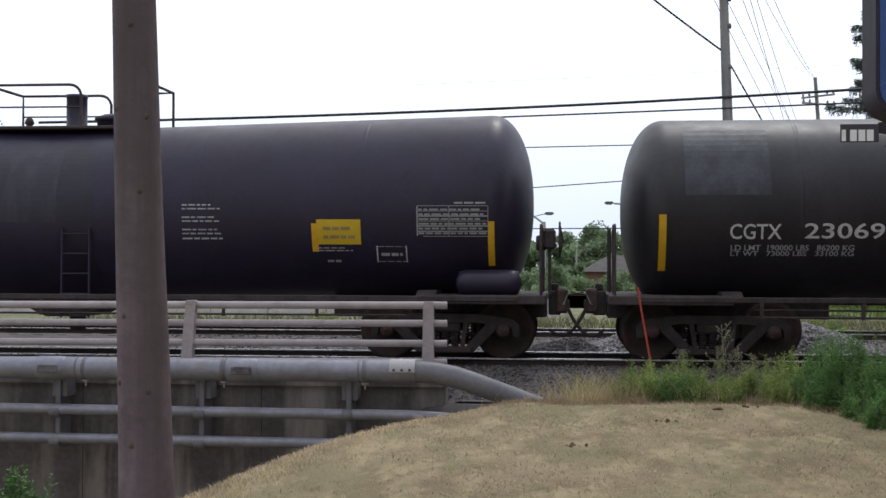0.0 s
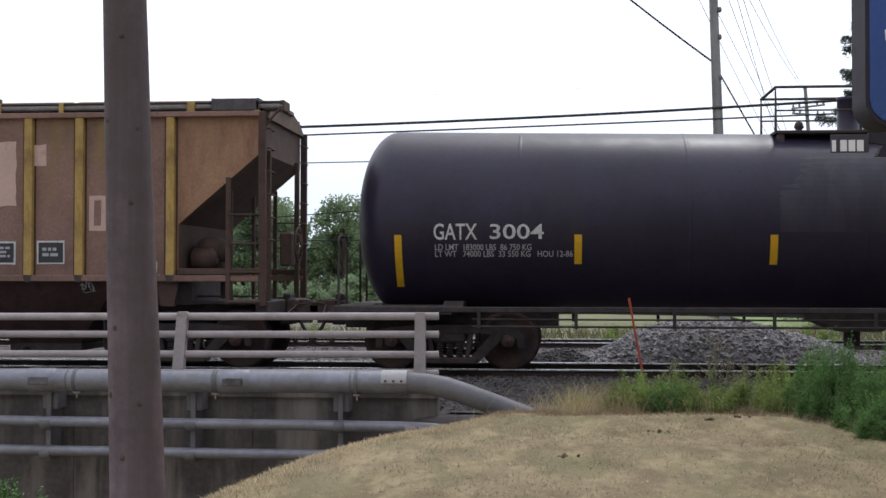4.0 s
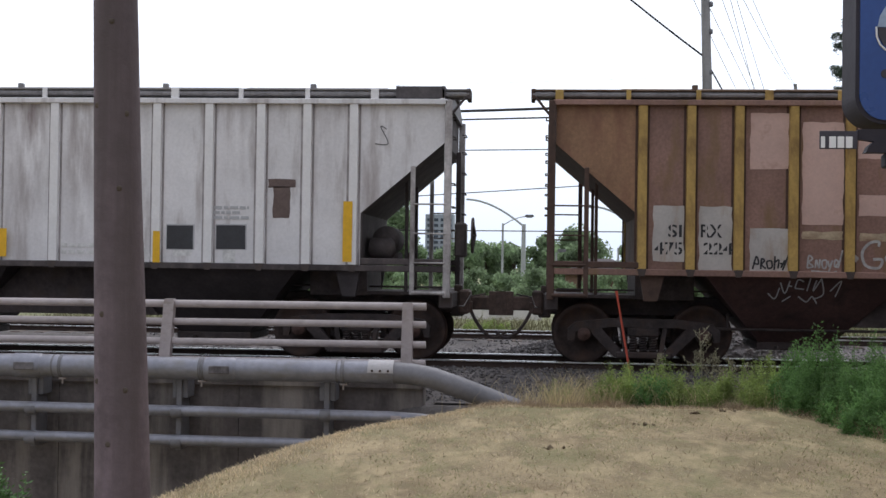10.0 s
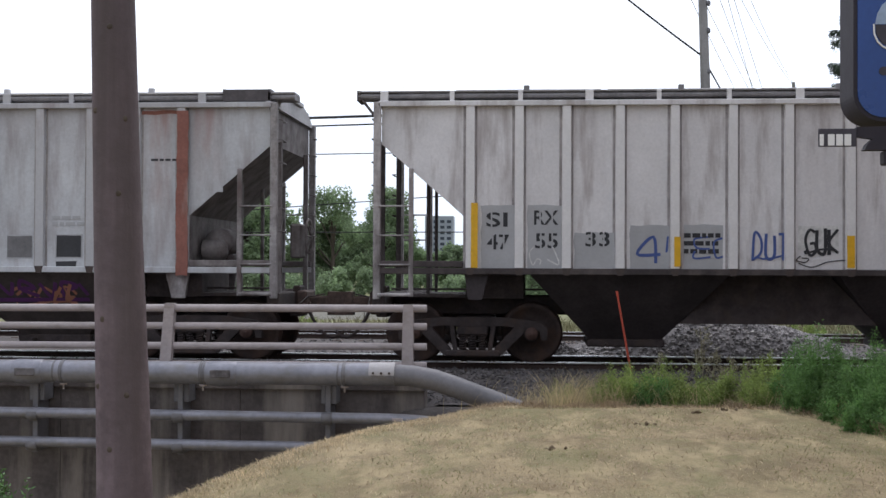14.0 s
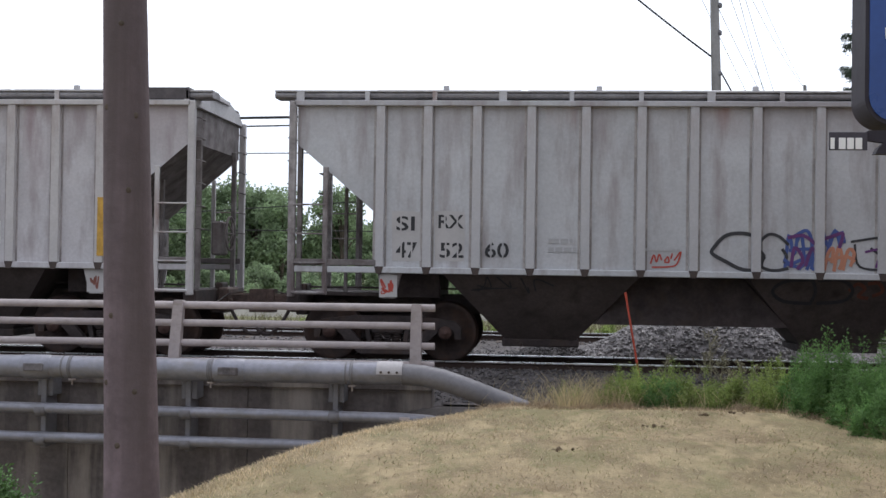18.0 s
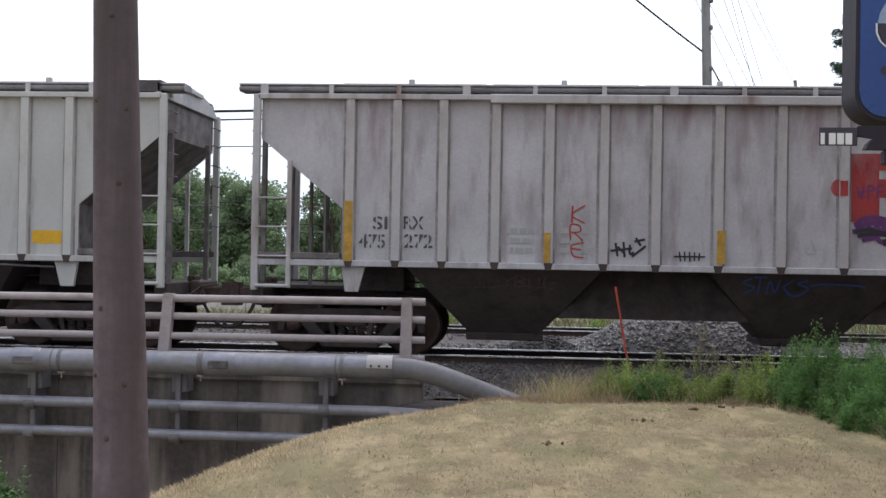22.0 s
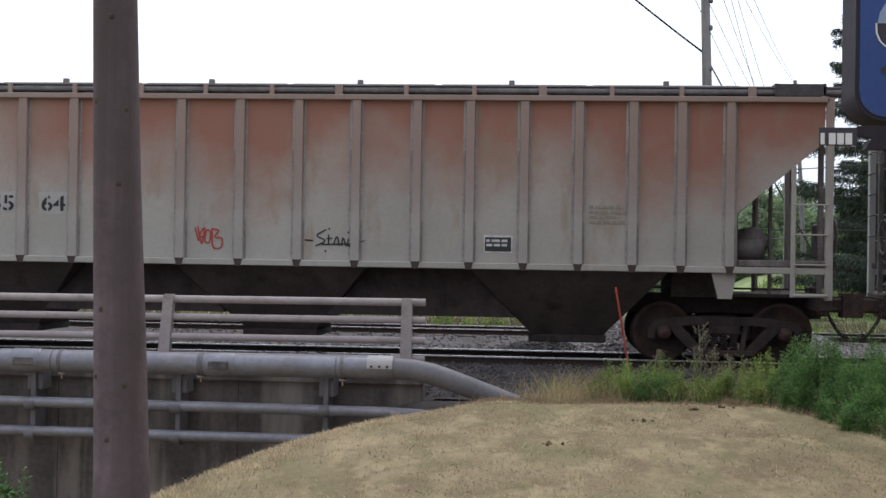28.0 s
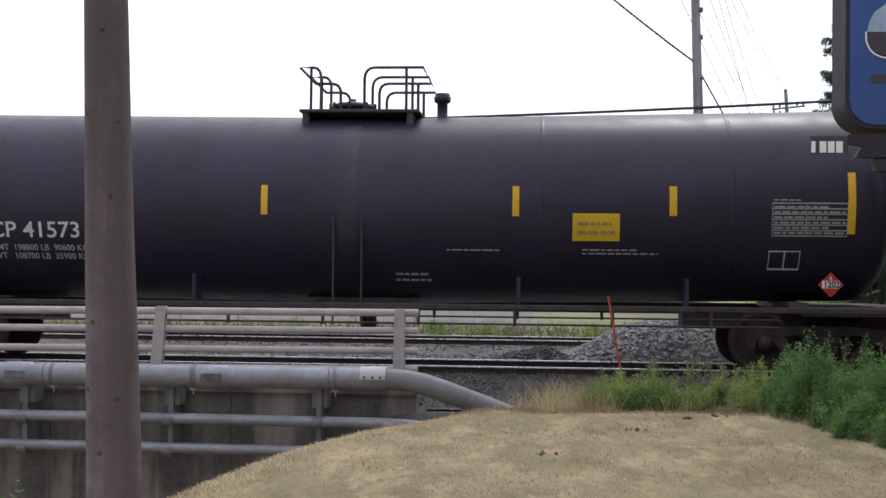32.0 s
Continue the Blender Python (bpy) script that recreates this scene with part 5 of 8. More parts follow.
def hopper(label, place, keys, roof="grey_roof", dark_end=False, ends_key=None, post_key=None, b_end=1, warp=((0,), (0,)), rear=3.32):
    """Three-bay covered hopper car. keys: materials of side, ribs, ends and bays; warp: where along it the ribs stand off their usual places; rear: where its rear slope meets the end."""
    rib_x = [x + float(np.interp(x, *warp)) for x in RIB_X]
    side, ribm, end, bay = (M[k] for k in keys)
    postm = M[post_key] if post_key else ribm
    car = thing("hopper_car", label, "railway car", "cars of the freight train")
    MOVING.append((car, place))
    for sy in (-1, 1):
        xs = [-HALF + 0.06, *rib_x, HALF - 0.06]
        for i in range(len(xs) - 1):
            a, b = xs[i], xs[i + 1]
            y0, y1 = (Y0, Y0 + 0.012) if sy < 0 else (-Y0 - 0.012, -Y0)
            if i == 0:
                poly = [(-6.98, SILL), (b, SILL), (b, EAVE), (a, EAVE), (a, rear), (-6.98, 2.23)]
            elif i == len(xs) - 2:
                poly = [(a, SILL), (6.98, SILL), (6.98, 2.24), (b, 3.31), (b, EAVE), (a, EAVE)]
            else:
                poly = [(a, SILL), (b, SILL), (b, EAVE), (a, EAVE)]
            part("side_panel", Geo().prism(poly, "y", y0, y1), M[ends_key] if ends_key and i in (0, 18) else side, car)
        for x in rib_x:
            if "me_" + keys[1] not in rib_me:
                rib_me["me_" + keys[1]] = rib_me["full"].copy()
                # strips beside the rib: grime, with the crease's shade put into their colour
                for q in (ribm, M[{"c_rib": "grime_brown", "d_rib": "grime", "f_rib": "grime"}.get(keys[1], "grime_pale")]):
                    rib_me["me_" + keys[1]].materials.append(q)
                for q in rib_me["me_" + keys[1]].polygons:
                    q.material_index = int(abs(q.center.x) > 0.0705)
                rib_me["foot_" + keys[1]] = foot_me.copy()
                rib_me["foot_" + keys[1]].materials.append(M["under"])
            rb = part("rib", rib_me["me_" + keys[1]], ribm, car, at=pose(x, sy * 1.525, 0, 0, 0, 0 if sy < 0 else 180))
            if sy < 0:
                part("rib_foot", rib_me["foot_" + keys[1]], M["under"], rb, at=pose(0, 0, SILL - 0.0))
        part("top_chord", Geo().box(-HALF + 0.02, HALF - 0.02, sy * 1.585 - 0.035, sy * 1.585 + 0.035, EAVE - 0.05, EAVE + 0.03, 0.008), side if post_key else ribm, car)
        part("side_sill", Geo().box(-HALF, HALF, sy * 1.56 - 0.05, sy * 1.56 + 0.045, SILL - 0.06, SILL + 0.035, 0.01), end if dark_end else side, car)
        for d in (-1, 1):
            part("sill_channel", Geo().box(min(d * 7.0, d * HALF), max(d * 7.0, d * HALF), sy * 1.55 - 0.06, sy * 1.55 + 0.06, SILL + 0.045, SILL + 0.14, 0.01), end, car)
            part("corner_post", Geo().box(d * HALF - 0.055, d * HALF + 0.055, sy * 1.57 - 0.05, sy * 1.57 + 0.05, 0.98, EAVE + 0.02, 0.012), postm, car)
            lad = part("side_ladder", Geo().box(d * 7.78 - 0.035, d * 7.78 + 0.035, sy * 1.603 - 0.03, sy * 1.603 + 0.03, 1.02, 2.95, 0.008), postm, car)
            for z in (1.05, 1.5, 1.94, 2.38):
                part("rung", Geo().tube([(d * 7.78, sy * 1.628, z), (d * (HALF - 0.02), sy * 1.628, z)], 0.014 if z > 1.1 else 0.03, 6), postm, lad)
            part("jacking_pad", Geo().prism([(d * 6.62, SILL - 0.06), (d * 6.98, SILL - 0.06), (d * 6.92, 0.98), (d * 6.72, 0.98)], "y", sy * 1.5 - 0.04, sy * 1.5 + 0.04), postm if not dark_end else bay, car)
            for z in (2.0, 2.35, 2.7, 3.05, 3.4, 3.7):
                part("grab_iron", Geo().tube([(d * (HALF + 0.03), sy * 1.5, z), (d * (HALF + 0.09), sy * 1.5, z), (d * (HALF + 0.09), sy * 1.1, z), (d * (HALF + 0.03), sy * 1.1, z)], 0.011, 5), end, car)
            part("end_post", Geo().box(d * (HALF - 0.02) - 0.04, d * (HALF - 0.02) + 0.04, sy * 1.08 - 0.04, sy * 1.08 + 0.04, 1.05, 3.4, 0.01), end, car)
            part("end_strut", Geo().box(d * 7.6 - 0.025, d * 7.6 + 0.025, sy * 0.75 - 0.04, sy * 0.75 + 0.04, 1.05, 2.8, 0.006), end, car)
    # roof with its long hatches and running boards
    prof = [(-1.58, EAVE), (-1.3, EAVE + 0.12), (-0.9, EAVE + 0.22), (-0.45, EAVE + 0.29), (0, EAVE + 0.31), (0.45, EAVE + 0.29), (0.9, EAVE + 0.22), (1.3, EAVE + 0.12), (1.58, EAVE)]
    part("roof", Geo().prism(prof + [(1.58, EAVE - 0.03), (-1.58, EAVE - 0.03)], "x", -HALF, HALF), M[roof], car)
    for i in range(6):
        a = -7.2 + i * 2.42
        htc = part("hatch_cover", Geo().prism([(-0.42, EAVE + 0.26), (-0.4, EAVE + 0.34), (-0.2, EAVE + 0.39), (0.2, EAVE + 0.39), (0.4, EAVE + 0.34), (0.42, EAVE + 0.26)], "x", a, a + 2.3), M[roof], car)
        part("hatch_lock", Geo().box(a + 1.08, a + 1.17, -0.46, -0.38, EAVE + 0.28, EAVE + 0.42, 0.01), M[roof], htc)
    for sy in (-1, 1):
        part("running_board", Geo().prism([(sy * 1.1, EAVE + 0.08), (sy * 1.48, EAVE + 0.07), (sy * 1.525, EAVE + 0.09), (sy * 1.535, EAVE + 0.12), (sy * 1.51, EAVE + 0.155), (sy * 1.46, EAVE + 0.168), (sy * 1.1, EAVE + 0.168)], "x", -8.6 if sy < 0 else -8.25, 8.6 if sy < 0 else 8.25), M["board"], car)
        # lit top of the board, put in as a paler roof-grey strip
        part("board_lit_top", Geo().box(-8.6 if sy < 0 else -8.25, 8.6 if sy < 0 else 8.25, sy * 1.34 - 0.2, sy * 1.34 + 0.2, EAVE + 0.165, EAVE + 0.19, 0.004), M[roof], car)
        for k in range(17):
            x = -8.2 + k * 1.025
            w = 0.06 if k % 3 == 0 else 0.035
            part("board_bracket", Geo().box(x - w, x + w, sy * 1.545 - 0.025, sy * 1.545 + 0.025, EAVE + 0.02, EAVE + 0.185, 0.005), ribm, car)
    for d in (-1, 1):
        part("end_platform", Geo().box(min(d * 8.1, d * 8.35), max(d * 8.1, d * 8.35), -0.5, 0.5, EAVE + 0.2, EAVE + 0.27, 0.01), M[roof], car)
        # sloping end sheet and the wall under it
        e = 3.34 if d > 0 else rear + 0.02
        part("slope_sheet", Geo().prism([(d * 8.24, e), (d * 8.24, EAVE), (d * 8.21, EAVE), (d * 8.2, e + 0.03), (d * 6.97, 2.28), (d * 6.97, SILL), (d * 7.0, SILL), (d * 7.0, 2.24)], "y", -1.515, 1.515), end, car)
        part("end_sill", Geo().box(d * 8.28 - 0.1, d * 8.28 + 0.1, -1.5, 1.5, 0.82, 1.06, 0.015), M["under"], car)
        part("end_deck", Geo().box(min(d * 7.0, d * 8.2), max(d * 7.0, d * 8.2), -0.9, 0.9, 1.0, 1.05), M["under"], car)
        coupler(car, d * 8.38, d)
        truck(car, d * 6.88)
    # open grating of the crosswalk at the forward end
    walkway = part("crosswalk", Geo().box(7.5, 7.54, -1.57, 1.5, EAVE + 0.05, EAVE + 0.23).box(8.2, 8.24, -1.57, 1.5, EAVE + 0.05, EAVE + 0.23), M["grating"], car)
    for k in range(12):
        part("grating_bar", Geo().box(7.54, 8.2, -1.575 + 0.04 * k, -1.565 + 0.04 * k, EAVE + 0.05, EAVE + 0.225), M["grating"], walkway)
    part("brake_rod", Geo().tube([(-8.2, -0.55, 1.12), (8.2, -0.55, 1.12)], 0.018, 6), M["under"], car)
    # brake gear at the car's B end
    e = b_end
    part("air_reservoir", Geo().lathe([(0.06, -0.5), (0.2, -0.44), (0.22, -0.3), (0.22, 0.3), (0.2, 0.44), (0.06, 0.5)], "y", (7.3 * e, -0.6, 1.85), 18).box(7.3 * e - 0.2, 7.3 * e + 0.2, -0.9, -0.4, 1.5, 1.66), end, car)
    part("brake_cylinder", Geo().lathe([(0.05, 7.05 * e), (0.16, 7.08 * e), (0.17, 7.4 * e), (0.08, 7.46 * e)], "x", (0, -1.05, 1.72), 16), end, car)
    part("brake_gear_box", Geo().box(8.43 * e - 0.09, 8.43 * e + 0.09, -0.55, -0.15, 1.6, 2.15, 0.03), end, car)
    wheel_disc(car, 8.62 * e, -0.42, 1.95, end)
    part("center_sill", Geo().box(-8.3, 8.3, -0.33, 0.33, 0.72, 1.02, 0.02), M["under"], car)
    # three bays with outlet gates
    for x in (-4.53, 0.0, 4.53):
        b = Geo()
        t0, t1, b0, b1 = -1.5, 1.5, -0.56, 0.56
        b.add([(x + t0, -1.52, SILL - 0.03), (x + t1, -1.52, SILL - 0.03), (x + t1, 1.52, SILL - 0.03), (x + t0, 1.52, SILL - 0.03), (x + b0, -0.62, 0.36), (x + b1, -0.62, 0.36), (x + b1, 0.62, 0.36), (x + b0, 0.62, 0.36)],
              [(0, 1, 5, 4), (1, 2, 6, 5), (2, 3, 7, 6), (3, 0, 4, 7), (4, 5, 6, 7), (3, 2, 1, 0)])
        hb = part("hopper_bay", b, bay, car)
        part("outlet_gate", Geo().box(x - 0.6, x + 0.6, -0.66, 0.66, 0.24, 0.36, 0.02).tube([(x - 0.3, -0.9, 0.28), (x - 0.3, 0.9, 0.28)], 0.03, 8), M["under"], hb)
    for x in (-2.265, 2.265):
        part("cross_ridge", Geo().prism([(x - 0.76, SILL - 0.05), (x + 0.76, SILL - 0.05), (x + 1.46, 0.62), (x - 1.46, 0.62)], "y", -0.98, 0.98), M["under"], car)
    for d in (-1, 1):
        part("body_bolster", Geo().box(d * 6.55 - 0.45, d * 6.55 + 0.45, -0.85, 0.85, 0.98, SILL - 0.06, 0.01), M["under"], car)
    return car


# ---- tank car ----
def tank_car(label, place, x0, x1, radius, zc, trucks, shell="tank", pf=0.0, reservoir=False, brake=True, dip=(0.0, 0.0, 0.0)):
    """Tank car; dip: how far the shell lies off its usual height at its rear, middle and front."""
    car = thing("tank_car", label, "railway car", "cars of the freight train")
    MOVING.append((car, place))
    t = M[shell]
    dome = 0.66
    prof = []
    for k in range(21):
        a = math.pi / 2 * k / 20
        prof.append((max(0.02, radius * math.sin(a) ** 0.9), x0 + dome * (1 - math.cos(a) ** 0.95)))
    prof.append((radius, x0 + dome + 0.05))
    prof2 = [(r, x1 - (h - x0)) for r, h in prof[::-1]]
    mid = [(radius, x0 + dome + 0.05 + (x1 - x0 - 2 * dome - 0.1) * k / 24) for k in range(1, 24)]
    sh = part("tank_shell", Geo().lathe(prof + mid + prof2, "x", (0, 0, zc), 72), t, car)
    for v in sh.data.vertices:
        v.co.z += float(np.interp(v.co.x, (-7.2, 0, 7.2), dip))
    for x in np.linspace(x0 + 2.6, x1 - 2.6, 5):
        part("weld_band", Geo().lathe([(radius, x - 0.03), (radius + 0.003, x - 0.02), (radius + 0.003, x + 0.02), (radius, x + 0.03)], "x", (0, 0, zc + float(np.interp(x, (-7.2, 0, 7.2), dip))), 72), t, car)
    b = zc - radius + dip[1]
    part("bottom_outlet", Geo().prism([(-0.9 + pf, b + 0.1), (0.9 + pf, b + 0.1), (0.3 + pf, b - 0.18), (-0.3 + pf, b - 0.18)], "y", -0.6, 0.6).lathe([(0.13, b - 0.42), (0.13, b - 0.1)], "z", (pf, 0, 0), 12), M["under"], car)
    for sy in (-1, 1):
        part("side_rail", Geo().box(x0 + 0.2, x1 - 0.2, sy * 1.47 - 0.05, sy * 1.47 + 0.05, 0.9, 0.985, 0.012), M["under"], car)
        part("hand_rail", Geo().tube([(x0 + 1.9, sy * 1.5, 0.69), (x1 - 1.9, sy * 1.5, 0.69)], 0.018, 6), M["under"], car)
        part("hand_rail", Geo().tube([(x0 + 1.9, sy * 1.5, 0.8), (x1 - 1.9, sy * 1.5, 0.8)], 0.014, 6), M["under"], car)
        for x in np.arange(x0 + 2.0, x1 - 1.8, 1.45):
            part("rail_bracket", Geo().box(x - 0.025, x + 0.025, sy * 1.5 - 0.02, sy * 1.5 + 0.02, 0.66, 0.92, 0.005), M["under"], car)
    for x in (x0, x1):
        d = 1 if x > 0 else -1
        xe = x + d * 0.22
        part("end_platform", Geo().box(min(x - d * 1.6, xe), max(x - d * 1.6, xe), -1.5, 1.5, 0.86, 1.0, 0.015), M["under"], car)
        part("stub_sill", Geo().box(min(x - d * 3.2, xe), max(x - d * 3.2, xe), -0.34, 0.34, 0.62, 0.88, 0.02), M["under"], car)
        part("bolster", Geo().prism([(-1.45, 0.95), (1.45, 0.95), (1.2, 1.06), (-1.2, 1.06)], "x", x - d * 1.75, x - d * 1.45), M["under"], car)
        for sy in (-1, 1):
            pts = [(xe - d * 0.08, sy * 1.42, 0.98)] + arc((xe - d * 0.08, sy * 1.42, 1.95), (xe - d * 0.08, sy * 1.42, 2.05), (xe - d * 0.08, sy * 1.32, 2.06), 3) + arc((xe - d * 0.08, sy * 0.8, 2.06), (xe - d * 0.08, sy * 0.7, 2.06), (xe - d * 0.08, sy * 0.7, 1.95), 3) + [(xe - d * 0.08, sy * 0.7, 0.98)]
            part("end_rail", Geo().tube(pts, 0.02, 7), M["under"], car)
        coupler(car, xe + d * 0.12, d)
    if brake:
        wheel_disc(car, x1 + 0.42, -0.55, 1.85, M["under"])
        part("brake_stand", Geo().box(x1 + 0.24, x1 + 0.29, -0.6, -0.5, 0.98, 1.75, 0.008), M["under"], car)
        part("brake_gear_box", Geo().box(x1 + 0.16, x1 + 0.36, -0.68, -0.42, 1.7, 2.02, 0.04).lathe([(0.1, x1 + 0.05), (0.12, x1 + 0.08), (0.12, x1 + 0.2)], "x", (0, -0.55, 1.8), 12), M["under"], car)
    if reservoir:
        part("air_reservoir", Geo().lathe([(0.05, x1 - 1.15), (0.17, x1 - 1.1), (0.2, x1 - 1.0), (0.2, x1 - 0.3), (0.17, x1 - 0.2), (0.05, x1 - 0.15)], "x", (0, -1.25, 1.18), 16), t, car)
    for x in trucks:
        truck(car, x)
    return car


def platform(car, top, x0, x1, y=0.55):
    """Walkway plates on top of a tank."""
    part("walkway", Geo().box(x0, x1, -0.72, 0.72, top + 0.02, top + 0.07, 0.01), M["under"], car)
    for x in (x0 + 0.1, x1 - 0.15):
        part("walkway_leg", Geo().box(x - 0.05, x + 0.05, -0.7, 0.7, top - 0.22, top + 0.02, 0.01), M["under"], car)


def railing(car, pts, r=0.024):
    return part("railing", Geo().tube(pts, r, 7), M["under"], car)


# ---- the train, from its head ----
G_SIDE = dict(col=(0.53, 0.525, 0.51), rough=0.68, var=0.08, scale=0.7, dirt=(0.36, 0.33, 0.3), amount=0.25, streak=4, shift=5)
F_SIDE = dict(col=(0.505, 0.49, 0.51), rough=0.7, var=0.16, scale=0.8, dirt=(0.29, 0.245, 0.255), amount=0.38, streak=4, band=(3.1, 4.6, (0.23, 0.155, 0.165), 0.55), shift=4)
D_SIDE = dict(col=(0.7, 0.68, 0.69), rough=0.65, var=0.12, scale=0.7, dirt=(0.3, 0.25, 0.24), amount=0.3, streak=6, shift=2)
E_SIDE = dict(col=(0.5, 0.507, 0.528), rough=0.68, var=0.15, scale=0.6, dirt=(0.29, 0.25, 0.255), amount=0.38, streak=5, band=(3.3, 4.8, (0.24, 0.19, 0.2), 0.6), shift=3)
C_SIDE = dict(col=(0.25, 0.146, 0.118), rough=0.75, var=0.34, scale=0.7, dirt=(0.2, 0.125, 0.055), amount=0.24, streak=3, shift=1)
M.update({
    "c_side": mat("brown_car_paint", **C_SIDE),
    "c_rib": mat("ochre_rib_paint", (0.45, 0.295, 0.09), 0.75, var=0.25, scale=2, dirt=(0.14, 0.07, 0.035), amount=0.35, streak=3),
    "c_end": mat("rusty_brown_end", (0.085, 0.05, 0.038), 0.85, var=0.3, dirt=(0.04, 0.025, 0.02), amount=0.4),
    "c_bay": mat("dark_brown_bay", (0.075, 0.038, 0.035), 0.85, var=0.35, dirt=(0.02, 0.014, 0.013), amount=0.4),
    "c_patch": mat("pinkish_primer_patch", (0.6, 0.415, 0.36), 0.8, var=0.1, dirt=(0.34, 0.2, 0.15), amount=0.12),
    "c_roof": mat("rusty_roof", (0.13, 0.085, 0.06), 0.8, var=0.3),
    # rib creases: grime and the rib's own shade in one colour
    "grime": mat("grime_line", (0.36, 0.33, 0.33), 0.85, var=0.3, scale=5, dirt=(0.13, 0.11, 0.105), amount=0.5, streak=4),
    "grime_pale": mat("pale_grime_shade_line", (0.36, 0.335, 0.325), 0.85, var=0.3, scale=4, dirt=(0.2, 0.17, 0.16), amount=0.4, streak=4),
    # board grey darkened for the shade on its front
    "board": mat("shadow_grey_board", (0.24, 0.23, 0.24), 0.8, var=0.3, scale=3),
    "grating": mat("dark_steel_grating", (0.09, 0.08, 0.085), 0.8, var=0.3, scale=4),
    "grime_brown": mat("brown_grime_shade_line", (0.075, 0.042, 0.032), 0.85, var=0.3, scale=5),
    "d_side": mat("off_white_car_paint", **D_SIDE),
    "d_rib": mat("off_white_rib_paint", (0.74, 0.72, 0.72), 0.65, var=0.1, dirt=(0.35, 0.3, 0.27), amount=0.2, streak=6),
    # much darker than the off-white sides, with paler patches
    "d_end": mat("dark_end_steel", (0.062, 0.05, 0.05), 0.85, var=0.4, dirt=(0.12, 0.1, 0.09), amount=0.3),
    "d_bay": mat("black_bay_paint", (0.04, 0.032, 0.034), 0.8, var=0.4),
    "e_side": mat("mid_grey_car_paint", **E_SIDE),
    "e_rib": mat("mid_grey_rib_paint", (0.47, 0.465, 0.48), 0.68, var=0.1, dirt=(0.3, 0.22, 0.2), amount=0.2, streak=5),
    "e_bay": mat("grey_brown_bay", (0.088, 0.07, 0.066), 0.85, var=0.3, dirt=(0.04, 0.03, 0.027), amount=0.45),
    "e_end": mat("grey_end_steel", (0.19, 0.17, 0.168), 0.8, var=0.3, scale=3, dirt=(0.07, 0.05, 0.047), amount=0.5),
    "f_side": mat("purplish_grey_car_paint", **F_SIDE),
    "f_rib": mat("purplish_grey_rib_paint", (0.49, 0.47, 0.47), 0.7, var=0.12, dirt=(0.25, 0.17, 0.15), amount=0.3, streak=5),
    "g_side": mat("pale_stone_car_paint", **G_SIDE),
    "g_rib": mat("pale_stone_rib_paint", (0.55, 0.54, 0.52), 0.68, var=0.08, dirt=(0.34, 0.29, 0.25), amount=0.2, streak=4),
    "h_side": mat("rust_bled_car_paint", (0.43, 0.41, 0.375), 0.72, var=0.1, scale=0.8, dirt=(0.33, 0.24, 0.17), amount=0.2, streak=3, band=(2.1, 3.4, (0.34, 0.135, 0.088), 0.88, -6.5, -3.0), shift=6.5),
    "h_rib": mat("rust_bled_rib_paint", (0.41, 0.385, 0.355), 0.72, var=0.1, band=(2.2, 3.4, (0.29, 0.15, 0.115), 0.55, -6.5, -3.0), shift=6.5),
    "c_ochre": mat("ochre_over_brown_paint", (0.3, 0.17, 0.1), 0.75, var=0.3, scale=0.6, dirt=(0.19, 0.09, 0.06), amount=0.45, streak=3, shift=8),
    "e_post": mat("rust_stained_post", (0.3, 0.28, 0.28), 0.85, var=0.35, scale=4, dirt=(0.1, 0.07, 0.066), amount=0.5, streak=3),
    "d_post": mat("sooty_white_post", (0.45, 0.42, 0.415), 0.8, var=0.3, scale=4, dirt=(0.1, 0.08, 0.078), amount=0.5, streak=4),
    "grey_roof": mat("dull_grey_roof", (0.42, 0.41, 0.415), 0.7, var=0.2),
    "dark_roof": mat("dark_grey_roof", (0.2, 0.19, 0.19), 0.7, var=0.2),
    "red": mat("faded_red_logo_paint", (0.36, 0.045, 0.045), 0.7, var=0.25, dirt=(0.36, 0.2, 0.2), amount=0.3, streak=3),
    "tag_white": mat("thin_white_spray_paint", (0.4, 0.39, 0.385), 0.7, var=0.3, scale=9, bump=0),
    "tag_red": mat("red_spray_paint", (0.42, 0.06, 0.04), 0.6, var=0.1, bump=0),
    "tag_blue": mat("blue_spray_paint", (0.06, 0.1, 0.3), 0.6, var=0.1, bump=0),
    "tag_purple": mat("purple_spray_paint", (0.13, 0.04, 0.16), 0.6, var=0.2, bump=0),
    "placard": mat("yellow_placard", (0.68, 0.46, 0.02), 0.5, var=0.08),
    "grey_patch": mat("grey_touch_up_paint", (0.42, 0.42, 0.435), 0.7, var=0.08),
    "black_patch": mat("black_stencil_panel", (0.04, 0.04, 0.045), 0.7, var=0.2),
    "red_placard": mat("red_hazard_placard", (0.55, 0.03, 0.04), 0.5, var=0.05),
    "rust": mat("rust_stain", (0.14, 0.05, 0.033), 0.85, var=0.3),
})

TB_DIP, TI_DIP = (0.025, -0.085, 0.11), (0.05, 0.0, 0.12)       # funnel-shaped shells: low in the middle
TA = tank_car("faded black tank car with white stencilled marks", 8.6, -7.72, 8.3, 1.45, 2.31, (-6.38, 6.9), "tank_grey")
TB = tank_car("black tank car with yellow reflector strips and a top walkway", -8.104, -7.8, 7.6, 1.45, 2.31, (-6.27, 6.27), reservoir=True, dip=TB_DIP)
